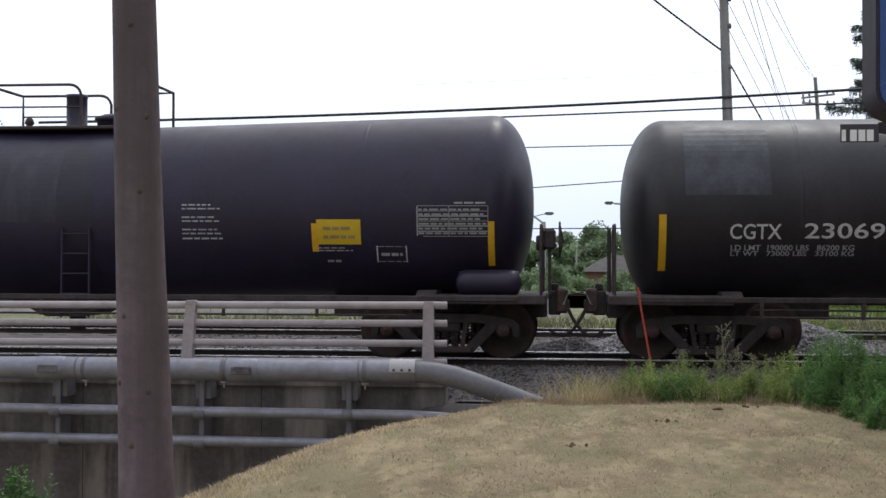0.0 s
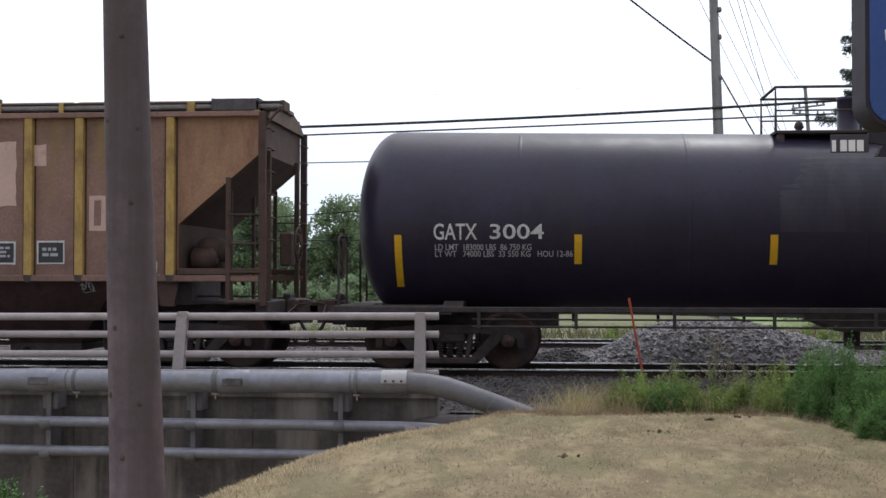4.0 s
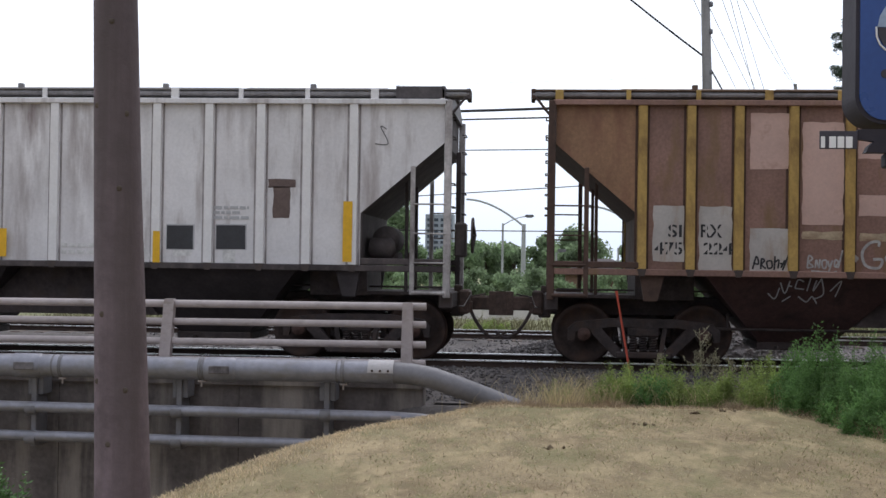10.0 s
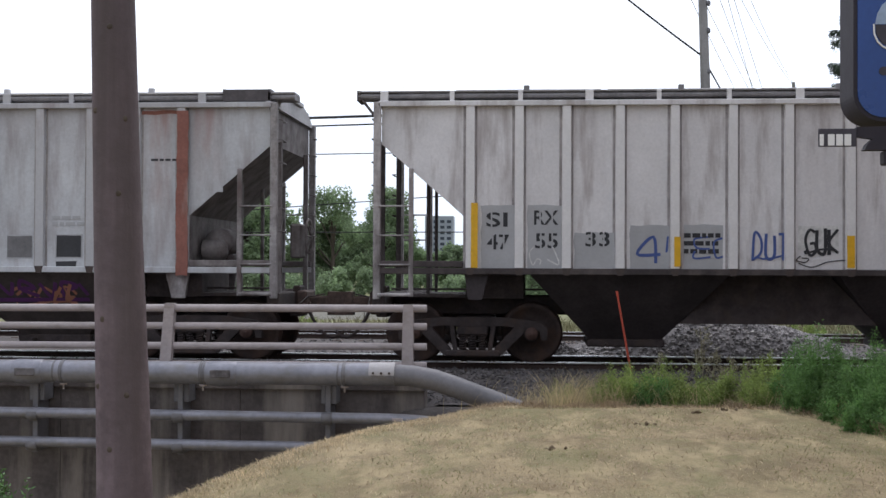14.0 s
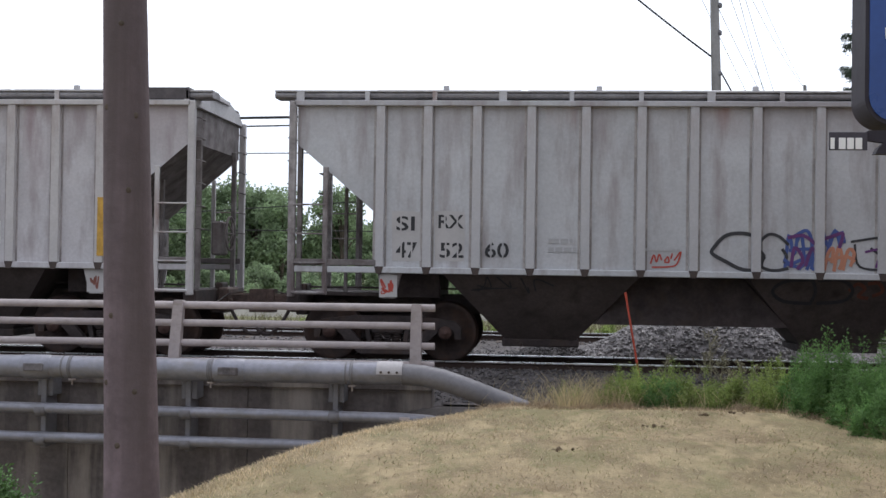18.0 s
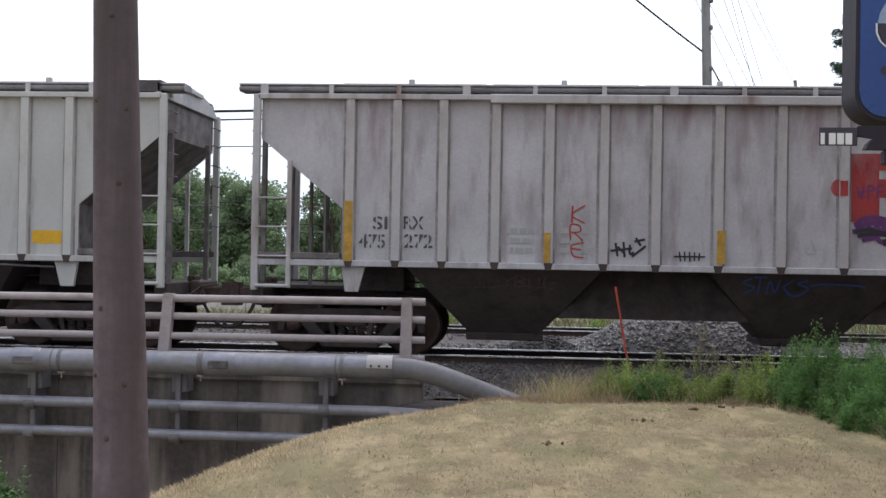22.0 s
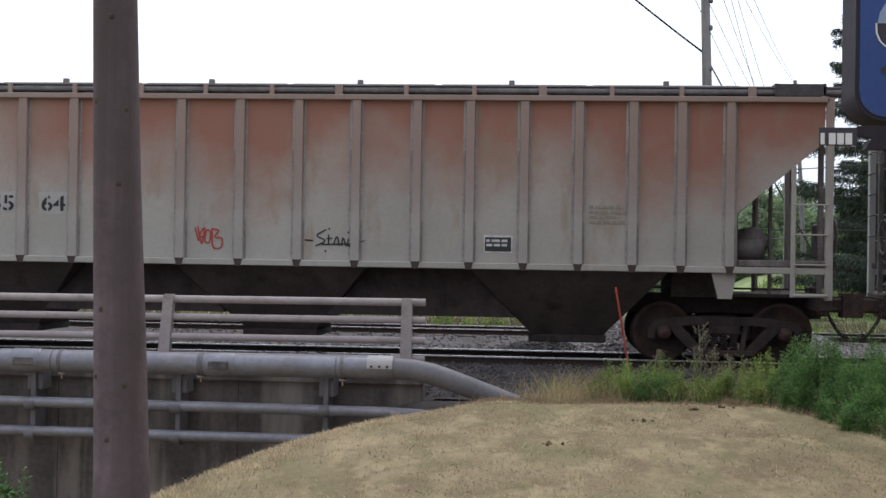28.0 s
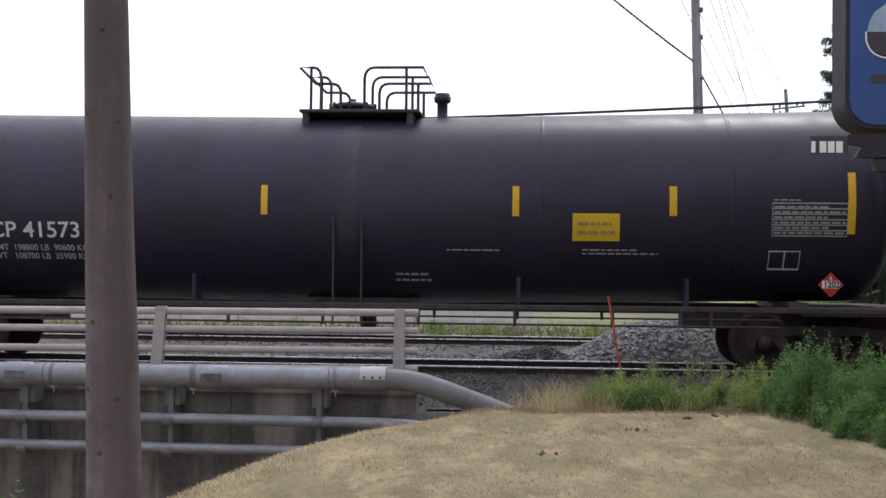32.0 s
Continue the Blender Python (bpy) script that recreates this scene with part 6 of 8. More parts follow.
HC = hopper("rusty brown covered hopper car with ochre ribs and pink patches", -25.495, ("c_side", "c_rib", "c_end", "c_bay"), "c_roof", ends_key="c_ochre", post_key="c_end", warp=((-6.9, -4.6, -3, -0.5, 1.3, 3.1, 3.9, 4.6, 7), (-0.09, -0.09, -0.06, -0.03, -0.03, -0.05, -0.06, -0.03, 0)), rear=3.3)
HD = hopper("off-white covered hopper car with black bays and dark ends", -43.645, ("d_side", "d_rib", "d_end", "d_bay"), "dark_roof", True, post_key="d_post", warp=((-7, -6, -4, -3.06, -2.29, -1.3, 0, 7), (-0.03, 0, 0, 0.04, 0.08, 0.05, 0, 0)), rear=3.32)
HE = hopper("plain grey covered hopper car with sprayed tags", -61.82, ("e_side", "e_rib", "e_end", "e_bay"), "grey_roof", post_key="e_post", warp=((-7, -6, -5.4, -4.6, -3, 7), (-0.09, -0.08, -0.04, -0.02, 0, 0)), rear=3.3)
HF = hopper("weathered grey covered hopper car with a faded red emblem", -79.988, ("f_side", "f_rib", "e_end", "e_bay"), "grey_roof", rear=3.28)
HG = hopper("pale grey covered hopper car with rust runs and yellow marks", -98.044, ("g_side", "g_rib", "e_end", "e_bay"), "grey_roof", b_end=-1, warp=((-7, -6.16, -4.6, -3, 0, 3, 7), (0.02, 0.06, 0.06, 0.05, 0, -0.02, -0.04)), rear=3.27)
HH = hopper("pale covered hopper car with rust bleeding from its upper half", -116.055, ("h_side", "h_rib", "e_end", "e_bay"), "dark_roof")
TI = tank_car("glossy black tank car with a red hazard placard", -133.56, -8.8, 7.72, 1.5, 2.45, (-7.6, 6.55), pf=-0.5, brake=False, dip=TI_DIP)

for k in (-5.6, -2.3, 0.0, 2.3, 5.6):
    part("pipe_hanger", Geo().box(k - 0.015, k + 0.015, -0.92, -0.88, 0.56, 0.8), M["under"], HC)
part("brake_pipe", Geo().tube([(-6.0, -0.9, 0.56), (6.0, -0.9, 0.56)], 0.022, 7), M["under"], HC)
part("brake_pipe", Geo().tube([(-6.7, -1.6, 1.3), (5.2, -1.6, 1.31), (6.6, -1.5, 1.27)], 0.02, 7), M["galv_dull"], HG, "pale pipe under the side sill")

M.update({
    "white_patch": mat("pale_repainted_patch", (0.47, 0.44, 0.42), 0.75, var=0.12, dirt=(0.32, 0.2, 0.12), amount=0.25, streak=4),
    "ochre_fade": mat("faded_ochre_strip", (0.33, 0.23, 0.11), 0.8, var=0.2),
    "cream_fade": mat("faded_cream_strip", (0.44, 0.35, 0.24), 0.8, var=0.25, scale=3, dirt=(0.25, 0.15, 0.1), amount=0.4, streak=0.3),
    "smear": mat("smeared_grey_paint", (0.11, 0.08, 0.075), 0.85, var=0.4, scale=4),
    "rust_dark": mat("dark_rust_patch", (0.14, 0.1, 0.09), 0.8, var=0.25),
    "e_dark": mat("dark_grey_field", (0.17, 0.165, 0.17), 0.75, var=0.2, scale=6),
    "rust_red": mat("rust_red_paint", (0.25, 0.1, 0.078), 0.75, var=0.25, dirt=(0.4, 0.33, 0.31), amount=0.2, streak=5),
    "e_pale": mat("pale_touch_up", (0.47, 0.455, 0.455), 0.75, var=0.08),
    "tag_orange": mat("orange_spray_paint", (0.5, 0.22, 0.14), 0.65, var=0.15, bump=0),
    "stencil_grey": mat("worn_black_stencil", (0.1, 0.1, 0.1), 0.75, var=0.4, scale=14, bump=0),
    "yellow_dull": mat("faded_yellow_reflector", (0.5, 0.29, 0.05), 0.6, var=0.25, scale=6),
    "tank_fade": mat("faded_blue_grey_paint", (0.05, 0.052, 0.064), 0.5, var=0.4, scale=2.5, dirt=(0.025, 0.023, 0.028), amount=0.45, streak=2),
    "tank_spill": mat("dark_spilled_lading", (0.017, 0.014, 0.026), 0.5, var=0.3, scale=1.5, bump=0.03, dirt=(0.03, 0.022, 0.03), amount=0.4, streak=9),
    "tank_dust": mat("dusty_tank_paint", (0.024, 0.02, 0.036), 0.48, var=0.3, scale=1.2, bump=0.03, dirt=(0.042, 0.036, 0.05), amount=0.45, streak=10, spread=4),
    "print_grey": mat("dim_print", (0.33, 0.33, 0.33), 0.75, var=0.2, bump=0),
    "h_print": mat("faint_print", (0.33, 0.29, 0.24), 0.8, var=0.2),
    "h_pale": mat("pale_stencil_ground", (0.47, 0.46, 0.45), 0.75, var=0.08),
})


def stain_mat(name, base, colour, cx, half, top, bottom, gain=1.0, streak=5.0):
    """Paint like its base, with a run of another colour about x = cx that thins out to the sides and downwards."""
    m = mat(name, **base)
    nd, ln = m.node_tree.nodes, m.node_tree.links
    bsdf = nd["Principled BSDF"]

    def calc(kind, a, b, clamp=False):
        q = nd.new("ShaderNodeMath")
        q.operation, q.use_clamp = kind, clamp
        for sock, val in zip(q.inputs, (a, b)):
            if isinstance(val, (int, float)):
                sock.default_value = val
            else:
                ln.new(val, sock)
        return q.outputs[0]

    co, sep, mp, nz, mx = (nd.new(k) for k in ("ShaderNodeTexCoord", "ShaderNodeSeparateXYZ", "ShaderNodeMapping", "ShaderNodeTexNoise", "ShaderNodeMix"))
    ln.new(co.outputs["Object"], sep.inputs[0])
    ln.new(co.outputs["Object"], mp.inputs["Vector"])
    mp.inputs["Scale"].default_value, mp.inputs["Location"].default_value = (1, 1, 1 / streak), (cx * 3.1, 0, half * 7)
    nz.inputs["Scale"].default_value, nz.inputs["Detail"].default_value = 7.0, 6
    ln.new(mp.outputs["Vector"], nz.inputs["Vector"])
    across = calc("SUBTRACT", 1.0, calc("DIVIDE", calc("ABSOLUTE", calc("SUBTRACT", sep.outputs["X"], cx), 0.0), half), True)
    down = calc("DIVIDE", calc("SUBTRACT", sep.outputs["Z"], bottom), top - bottom, True)
    body = calc("MULTIPLY", calc("POWER", across, 0.6), calc("POWER", down, 0.7))
    fac = calc("MULTIPLY", calc("MULTIPLY", body, gain * 1.5), calc("SUBTRACT", calc("MULTIPLY", nz.outputs["Fac"], 3.0), 1.0, True), True)
    mx.data_type = "RGBA"
    ln.new(bsdf.inputs["Base Color"].links[0].from_socket, mx.inputs[6])
    mx.inputs[7].default_value = (*colour, 1)
    ln.new(fac, mx.inputs[0])
    ln.new(mx.outputs[2], bsdf.inputs["Base Color"])
    return m


def stain(car, base, colour, x0, x1, top, bottom, gain=1.0, y=None, name="rust_run", label="running rust stain"):
    """A stain on one panel of a car's side."""
    m = stain_mat(name + "_paint", base, colour, (x0 + x1) / 2, (x1 - x0) / 2, top, bottom, gain)
    g = Geo().box(x0, x1, -1.5275 if y is None else y, -1.5255 if y is None else y + 0.002, bottom, min(top, EAVE - 0.06))
    return part(name, g, m, car, label)


def sketch(car, strokes, x0, x1, z0, z1, material, line, y=None, bay=False, name="painted_tag"):
    """A sprayed drawing: smooth strokes on a square of a hundred units."""
    g, y = Geo(), Y0 - 0.009 if y is None else y
    for k, st in enumerate(strokes):
        pts = [tuple(float(v) for v in p.split(",")) for p in st.split()]
        pts = [(x0 + (x1 - x0) * px / 100, z0 + (z1 - z0) * pz / 100) for px, pz in pts]
        out = []
        for i in range(len(pts) - 1):
            a, b, c, d = pts[max(i - 1, 0)], pts[i], pts[i + 1], pts[min(i + 2, len(pts) - 1)]
            for q in range(5):
                t = q / 5
                out.append(tuple(0.5 * (2 * b[m] + (c[m] - a[m]) * t + (2 * a[m] - 5 * b[m] + 4 * c[m] - d[m]) * t * t + (3 * b[m] - a[m] - 3 * c[m] + d[m]) * t ** 3) for m in (0, 1)))
        ribbon(g, out + [pts[-1]], line, (0.0 if bay else y) - 0.0004 * k)
    ob = part(name, g, material, car)
    if bay:
        for v in ob.data.vertices:
            v.co.y = -1.527 + max(0.0, 1.39 - v.co.z) * 0.874 + v.co.y
    return ob


def bay_tag(car, word, x0, z0, w, h, material, line, seed):
    """A tag sprayed on the sloping side of a bay."""
    ob = tag_paint(car, word, x0, z0, w, h, material, 0.0, line, seed)
    for v in ob.data.vertices:
        v.co.y = -1.527 + max(0.0, 1.39 - v.co.z) * 0.874 + v.co.y
    return ob


def tank_of(car, x):
    """Radius and centre height of a tank at x."""
    off = {TB: TB_DIP, TI: TI_DIP}.get(car, (0, 0, 0))
    r, zc = (1.5, 2.45) if car == TI else (1.45, 2.31)
    return r, zc + float(np.interp(x, (-7.2, 0, 7.2), off))


def tank_patch(car, name, x0, x1, z0, z1, material, label="", off=0.004):
    """A decal that follows the round of a tank."""
    r, zc = tank_of(car, (x0 + x1) / 2)
    n = max(1, int((z1 - z0) / 0.08))
    vs, fs = [], []
    for i in range(n + 1):
        z = z0 + (z1 - z0) * i / n
        y = -math.sqrt(max(0.01, (r + off) ** 2 - (z - zc) ** 2))
        vs += [(x0, y, z), (x1, y, z), (x1, y + 0.003, z), (x0, y + 0.003, z)]
    for i in range(n):
        a, b = 4 * i, 4 * i + 4
        fs += [(a, a + 1, b + 1, b), (a + 1, a + 2, b + 2, b + 1), (a + 2, a + 3, b + 3, b + 2), (a + 3, a, b, b + 3)]
    return part(name, Geo().add(vs, fs + [(0, 3, 2, 1), (4 * n, 4 * n + 1, 4 * n + 2, 4 * n + 3)]), material, car, label)


def tank_text(car, body, x0, z0, size, wide, material):
    r, zc = tank_of(car, x0 + wide / 2)
    me = text_mesh(body, size, 1.0, 0.015)
    me.transform(Matrix.Diagonal((wide / max(0.01, text_width(me)), 1, 1, 1)))
    for v in me.vertices:
        z = z0 + v.co.y
        v.co = Vector((x0 + v.co.x, -math.sqrt(max(0.01, (r + 0.008 + v.co.z) ** 2 - (z - zc) ** 2)), z))
    return part("lettering", me, material, car)


def tank_bars(car, x0, x1, z0, z1, rows, material, seed):
    r, zc = tank_of(car, (x0 + x1) / 2)
    ob = bars(car, x0, x1, z0, z1, rows, material, 0.0, seed, 0.5)
    for v in ob.data.vertices:
        v.co.y = -math.sqrt(max(0.01, (r + 0.008 - v.co.y) ** 2 - (v.co.z - zc) ** 2))
    return ob


def hazard_placard(car, x, z):
    r, zc = tank_of(car, x)
    y = -math.sqrt(r * r - (z + 0.2 - zc) ** 2) - 0.02
    hp = part("hazard_placard", Geo().prism([(x - 0.19, z), (x, z - 0.19), (x + 0.19, z), (x, z + 0.19)], "y", y - 0.004, y), M["red_placard"], car, "red diamond hazard placard")
    part("number_panel", Geo().box(x - 0.13, x + 0.13, y - 0.008, y - 0.004, z - 0.055, z + 0.06), M["plate_white"], hp)
    me = text_mesh("1202", 0.095, 1.0, 0.045)
    me.transform(Matrix.Diagonal((0.22 / text_width(me), 1, 1, 1)))
    part("placard_number", me, M["black"], hp, at=pose(x - 0.11, y - 0.011, z - 0.042, 90))
    part("flame_mark", Geo().prism([(x - 0.025, z + 0.08), (x + 0.025, z + 0.08), (x, z + 0.14)], "y", y - 0.008, y - 0.004), M["white"], hp)
    part("placard_holder", Geo().box(x - 0.03, x + 0.03, y, y + 0.2, z - 0.1, z + 0.1, 0.01), M["under"], hp)


patch(HC, "paint_patch", 1.71, 2.04, 2.33, 2.65, M["c_patch"], Y0 - 0.001)
patch(HC, "paint_patch", 2.27, 2.83, 2.14, 3.15, M["c_patch"], Y0 - 0.001)
patch(HC, "paint_patch", 3.07, 3.61, 2.26, 3.33, M["c_patch"], Y0 - 0.001)
patch(HC, "paint_patch", 3.87, 4.4, 2.53, 3.53, M["c_patch"], Y0 - 0.001)
patch(HC, "paint_patch", 4.64, 4.88, 3.15, 3.48, M["c_patch"], Y0 - 0.001)
patch(HC, "stencil_panel", 3.95, 4.4, 1.62, 1.98, M["white"], Y0 - 0.001, "painted stencil panel", ragged=0.004)
patch(HC, "stencil_field", 3.98, 4.37, 1.65, 1.95, M["black_patch"], Y0 - 0.004, ragged=0.003)
patch(HC, "stencil_panel", 4.74, 5.18, 1.63, 1.99, M["white"], Y0 - 0.001, "painted stencil panel", ragged=0.004)
patch(HC, "stencil_field", 4.77, 5.16, 1.65, 1.96, M["black_patch"], Y0 - 0.004, ragged=0.003)
patch(HC, "stencil_panel", 5.57, 5.84, 2.14, 2.68, M["c_patch"], Y0 - 0.001, "painted stencil panel", ragged=0.004)
patch(HC, "stencil_field", 5.65, 5.76, 2.22, 2.61, M["c_side"], Y0 - 0.004, ragged=0.003)
bars(HC, 4.01, 4.31, 1.72, 1.91, 3, M["grey_patch"], Y0 - 0.008, 11)
bars(HC, 4.83, 5.08, 1.73, 1.9, 2, M["grey_patch"], Y0 - 0.008, 12)
tag_paint(HC, "~~", 6.25, 1.78, 0.18, 0.13, M["grey_patch"], Y0 - 0.009, 0.015, 17, 0.0)
patch(HC, "paint_patch", 6.16, 6.39, 1.31, 1.4, M["grey_patch"], Y0 - 0.001)
patch(HC, "paint_patch", -5.39, -4.83, 2.96, 3.78, M["c_patch"], Y0 - 0.001)
patch(HC, "paint_patch", -4.63, -4.04, 2.14, 3.65, M["c_patch"], Y0 - 0.001)
patch(HC, "paint_patch", -3.83, -3.23, 3.12, 3.63, M["c_patch"], Y0 - 0.001)
patch(HC, "paint_patch", -3.82, -3.22, 2.28, 2.59, M["c_patch"], Y0 - 0.001)
patch(HC, "paint_patch", -3.04, -2.44, 3.14, 3.61, M["c_patch"], Y0 - 0.001)
patch(HC, "paint_patch", -3.01, -2.43, 2.25, 2.57, M["c_patch"], Y0 - 0.001)
patch(HC, "paint_patch", -2.22, -1.74, 3.15, 3.44, M["c_patch"], Y0 - 0.001)
patch(HC, "paint_patch", -2.21, -1.53, 2.26, 2.78, M["c_patch"], Y0 - 0.001)
patch(HC, "paint_patch", -1.32, -0.63, 2.29, 2.77, M["c_patch"], Y0 - 0.001)
patch(HC, "paint_patch", -6.79, -6.34, 1.57, 2.4, M["white_patch"], Y0 - 0.001)
patch(HC, "paint_patch", -6.12, -5.64, 1.42, 2.4, M["white_patch"], Y0 - 0.001)
patch(HC, "paint_patch", -5.38, -4.83, 1.43, 2.08, M["white_patch"], Y0 - 0.001)
patch(HC, "paint_patch", -4.63, -4.04, 1.93, 2.04, M["cream_fade"], Y0 - 0.001)
patch(HC, "paint_patch", -3.8, -3.24, 1.92, 2.03, M["cream_fade"], Y0 - 0.001)
patch(HC, "paint_patch", -3.02, -2.86, 1.93, 2.03, M["cream_fade"], Y0 - 0.001)
letter(HC, "SI", -6.58, 1.94, 0.18, M["black"], Y0 - 0.008, 0.2)
letter(HC, "475", -6.77, 1.68, 0.18, M["black"], Y0 - 0.008, 0.41)
letter(HC, "RX", -6.11, 1.94, 0.19, M["black"], Y0 - 0.008, 0.31)
letter(HC, "224", -6.06, 1.69, 0.17, M["black"], Y0 - 0.008, 0.43)
patch(HD, "paint_patch", -6.73, -6.19, 1.45, 2.39, M["grey_patch"], Y0 - 0.001)
patch(HD, "paint_patch", -6.04, -5.53, 1.45, 2.4, M["grey_patch"], Y0 - 0.001)
patch(HD, "paint_patch", -5.35, -4.75, 1.46, 1.99, M["grey_patch"], Y0 - 0.001)
patch(HD, "paint_patch", -4.52, -3.95, 1.4, 2.1, M["grey_patch"], Y0 - 0.001)
patch(HD, "paint_patch", -3.74, -3.16, 1.41, 2.11, M["grey_patch"], Y0 - 0.001)
letter(HD, "SI", -6.67, 2.08, 0.21, M["black"], Y0 - 0.008, 0.32)
letter(HD, "47", -6.64, 1.74, 0.22, M["black"], Y0 - 0.008, 0.33)
letter(HD, "RX", -5.96, 2.11, 0.21, M["black"], Y0 - 0.008, 0.36)
letter(HD, "55", -5.94, 1.76, 0.22, M["black"], Y0 - 0.008, 0.34)
letter(HD, "33", -5.2, 1.79, 0.21, M["black"], Y0 - 0.008, 0.36)
tag_paint(HD, "4", -4.47, 1.55, 0.4, 0.38, M["tag_blue"], Y0 - 0.009, 0.05, 54, 0.0)
tag_paint(HD, "DUT", -2.75, 1.6, 0.56, 0.37, M["tag_blue"], Y0 - 0.009, 0.045, 56, 0.0)
tag_paint(HD, "~", -4.0, 1.59, 0.08, 0.32, M["tag_blue"], Y0 - 0.009, 0.03, 57, 0.0)
patch(HD, "stencil_panel", -2.08, -1.5, 1.75, 2.1, M["white"], Y0 - 0.001)
tag_paint(HD, "GUK", -1.98, 1.68, 0.5, 0.36, M["black"], Y0 - 0.009, 0.05, 59, 0.0)
tag_paint(HD, "~~", -6.05, 1.51, 0.47, 0.26, M["white"], Y0 - 0.009, 0.018, 63, 0.0)
patch(HD, "reflector_strip", -6.88, -6.78, 1.46, 2.43, M["yellow"], RIB_Y - 0.007, "yellow reflector strip", ragged=0.002)
patch(HD, "reflector_strip", -3.88, -3.79, 1.49, 1.93, M["yellow"], RIB_Y - 0.007, "yellow reflector strip", ragged=0.002)
patch(HD, "reflector_strip", -1.39, -1.28, 1.48, 1.95, M["yellow"], RIB_Y - 0.007, "yellow reflector strip", ragged=0.002)
patch(HD, "reflector_strip", 1.39, 1.51, 1.51, 1.94, M["yellow"], RIB_Y - 0.007, "yellow reflector strip", ragged=0.002)
patch(HD, "reflector_strip", 3.81, 3.92, 1.45, 1.93, M["yellow"], RIB_Y - 0.007, "yellow reflector strip", ragged=0.002)
patch(HD, "reflector_strip", 6.73, 6.87, 1.5, 2.41, M["yellow"], RIB_Y - 0.007, "yellow reflector strip", ragged=0.002)
patch(HD, "stencil_panel", 3.99, 4.43, 1.65, 2.04, M["grey_patch"], Y0 - 0.001, "painted stencil panel", ragged=0.004)
patch(HD, "stencil_field", 4.0, 4.41, 1.66, 2.02, M["black_patch"], Y0 - 0.004, ragged=0.003)
patch(HD, "stencil_panel", 4.76, 5.24, 1.66, 2.05, M["grey_patch"], Y0 - 0.001, "painted stencil panel", ragged=0.004)
patch(HD, "stencil_field", 4.77, 5.22, 1.67, 2.03, M["black_patch"], Y0 - 0.004, ragged=0.003)
patch(HD, "paint_patch", 4.88, 5.07, 1.46, 1.65, M["white"], Y0 - 0.001)
patch(HD, "paint_patch", 4.1, 4.39, 1.56, 1.64, M["white"], Y0 - 0.001)
patch(HD, "paint_patch", 5.56, 5.98, 2.62, 2.74, M["rust_dark"], Y0 - 0.001)
patch(HD, "paint_patch", 5.64, 5.9, 2.15, 2.63, M["rust_dark"], Y0 - 0.001)
bars(HD, 4.72, 5.27, 2.11, 2.34, 3, M["grey_patch"], Y0 - 0.008, 78)
tag_paint(HD, "~", 7.22, 3.28, 0.32, 0.36, M["black"], Y0 - 0.009, 0.012, 79, 0.0)
bars(HD, 2.35, 2.95, 1.54, 1.75, 2, M["white"], Y0 - 0.008, 80)
tag_paint(HD, "~~~~~", 3.16, 1.48, 0.64, 0.2, M["white"], Y0 - 0.009, 0.02, 81, 0.0)
bars(HD, -3.73, -3.2, 1.66, 2.01, 3, M["black"], Y0 - 0.008, 82)
patch(HE, "stencil_panel", 4.11, 4.52, 1.57, 1.94, M["grey_patch"], Y0 - 0.001, "painted stencil panel", ragged=0.004)
patch(HE, "stencil_field", 4.12, 4.51, 1.59, 1.92, M["e_dark"], Y0 - 0.004, ragged=0.003)
patch(HE, "stencil_panel", 4.88, 5.31, 1.58, 1.95, M["grey_patch"], Y0 - 0.001, "painted stencil panel", ragged=0.004)
patch(HE, "stencil_field", 4.9, 5.29, 1.6, 1.93, M["black_patch"], Y0 - 0.004, ragged=0.003)
bars(HE, 1.59, 2.15, 1.52, 2.08, 6, M["grey_patch"], Y0 - 0.008, 87)
bars(HE, 4.83, 5.38, 2.06, 2.25, 2, M["grey_patch"], Y0 - 0.008, 88)
patch(HE, "paint_patch", 4.89, 5.22, 1.43, 1.53, M["black_patch"], Y0 - 0.001)
tag_paint(HE, "~~", 5.81, 1.73, 0.16, 0.19, M["black"], Y0 - 0.009, 0.015, 90, 0.0)
patch(HE, "rust_run", 6.8, 6.98, 1.32, 3.83, M["rust_red"], RIB_Y - 0.007, "rust-red painted rib")
patch(HE, "rust_run", 6.07, 6.21, 3.25, 3.77, M["rust_red"], RIB_Y - 0.007)
patch(HE, "paint_patch", 5.69, 6.8, 3.79, 3.84, M["rust_red"], Y0 - 0.001)
bars(HE, 6.38, 6.8, 3.06, 3.12, 1, M["black"], Y0 - 0.008, 94)
patch(HE, "paint_patch", -6.77, -6.34, 1.55, 2.29, M["e_pale"], Y0 - 0.001)
patch(HE, "paint_patch", -6.12, -5.68, 1.56, 2.3, M["e_pale"], Y0 - 0.001)
letter(HE, "SI", -6.72, 2.01, 0.21, M["black"], Y0 - 0.008, 0.28)
letter(HE, "47", -6.71, 1.6, 0.23, M["black"], Y0 - 0.008, 0.32)
letter(HE, "RX", -6.09, 2.05, 0.2, M["black"], Y0 - 0.008, 0.38)
letter(HE, "52", -6.06, 1.61, 0.22, M["black"], Y0 - 0.008, 0.36)
letter(HE, "60", -5.38, 1.62, 0.22, M["black"], Y0 - 0.008, 0.36)
bars(HE, -4.42, -4.0, 1.68, 1.94, 2, M["grey_patch"], Y0 - 0.008, 109)
bars(HE, -2.99, -2.48, 1.73, 1.8, 1, M["grey_patch"], Y0 - 0.008, 110)
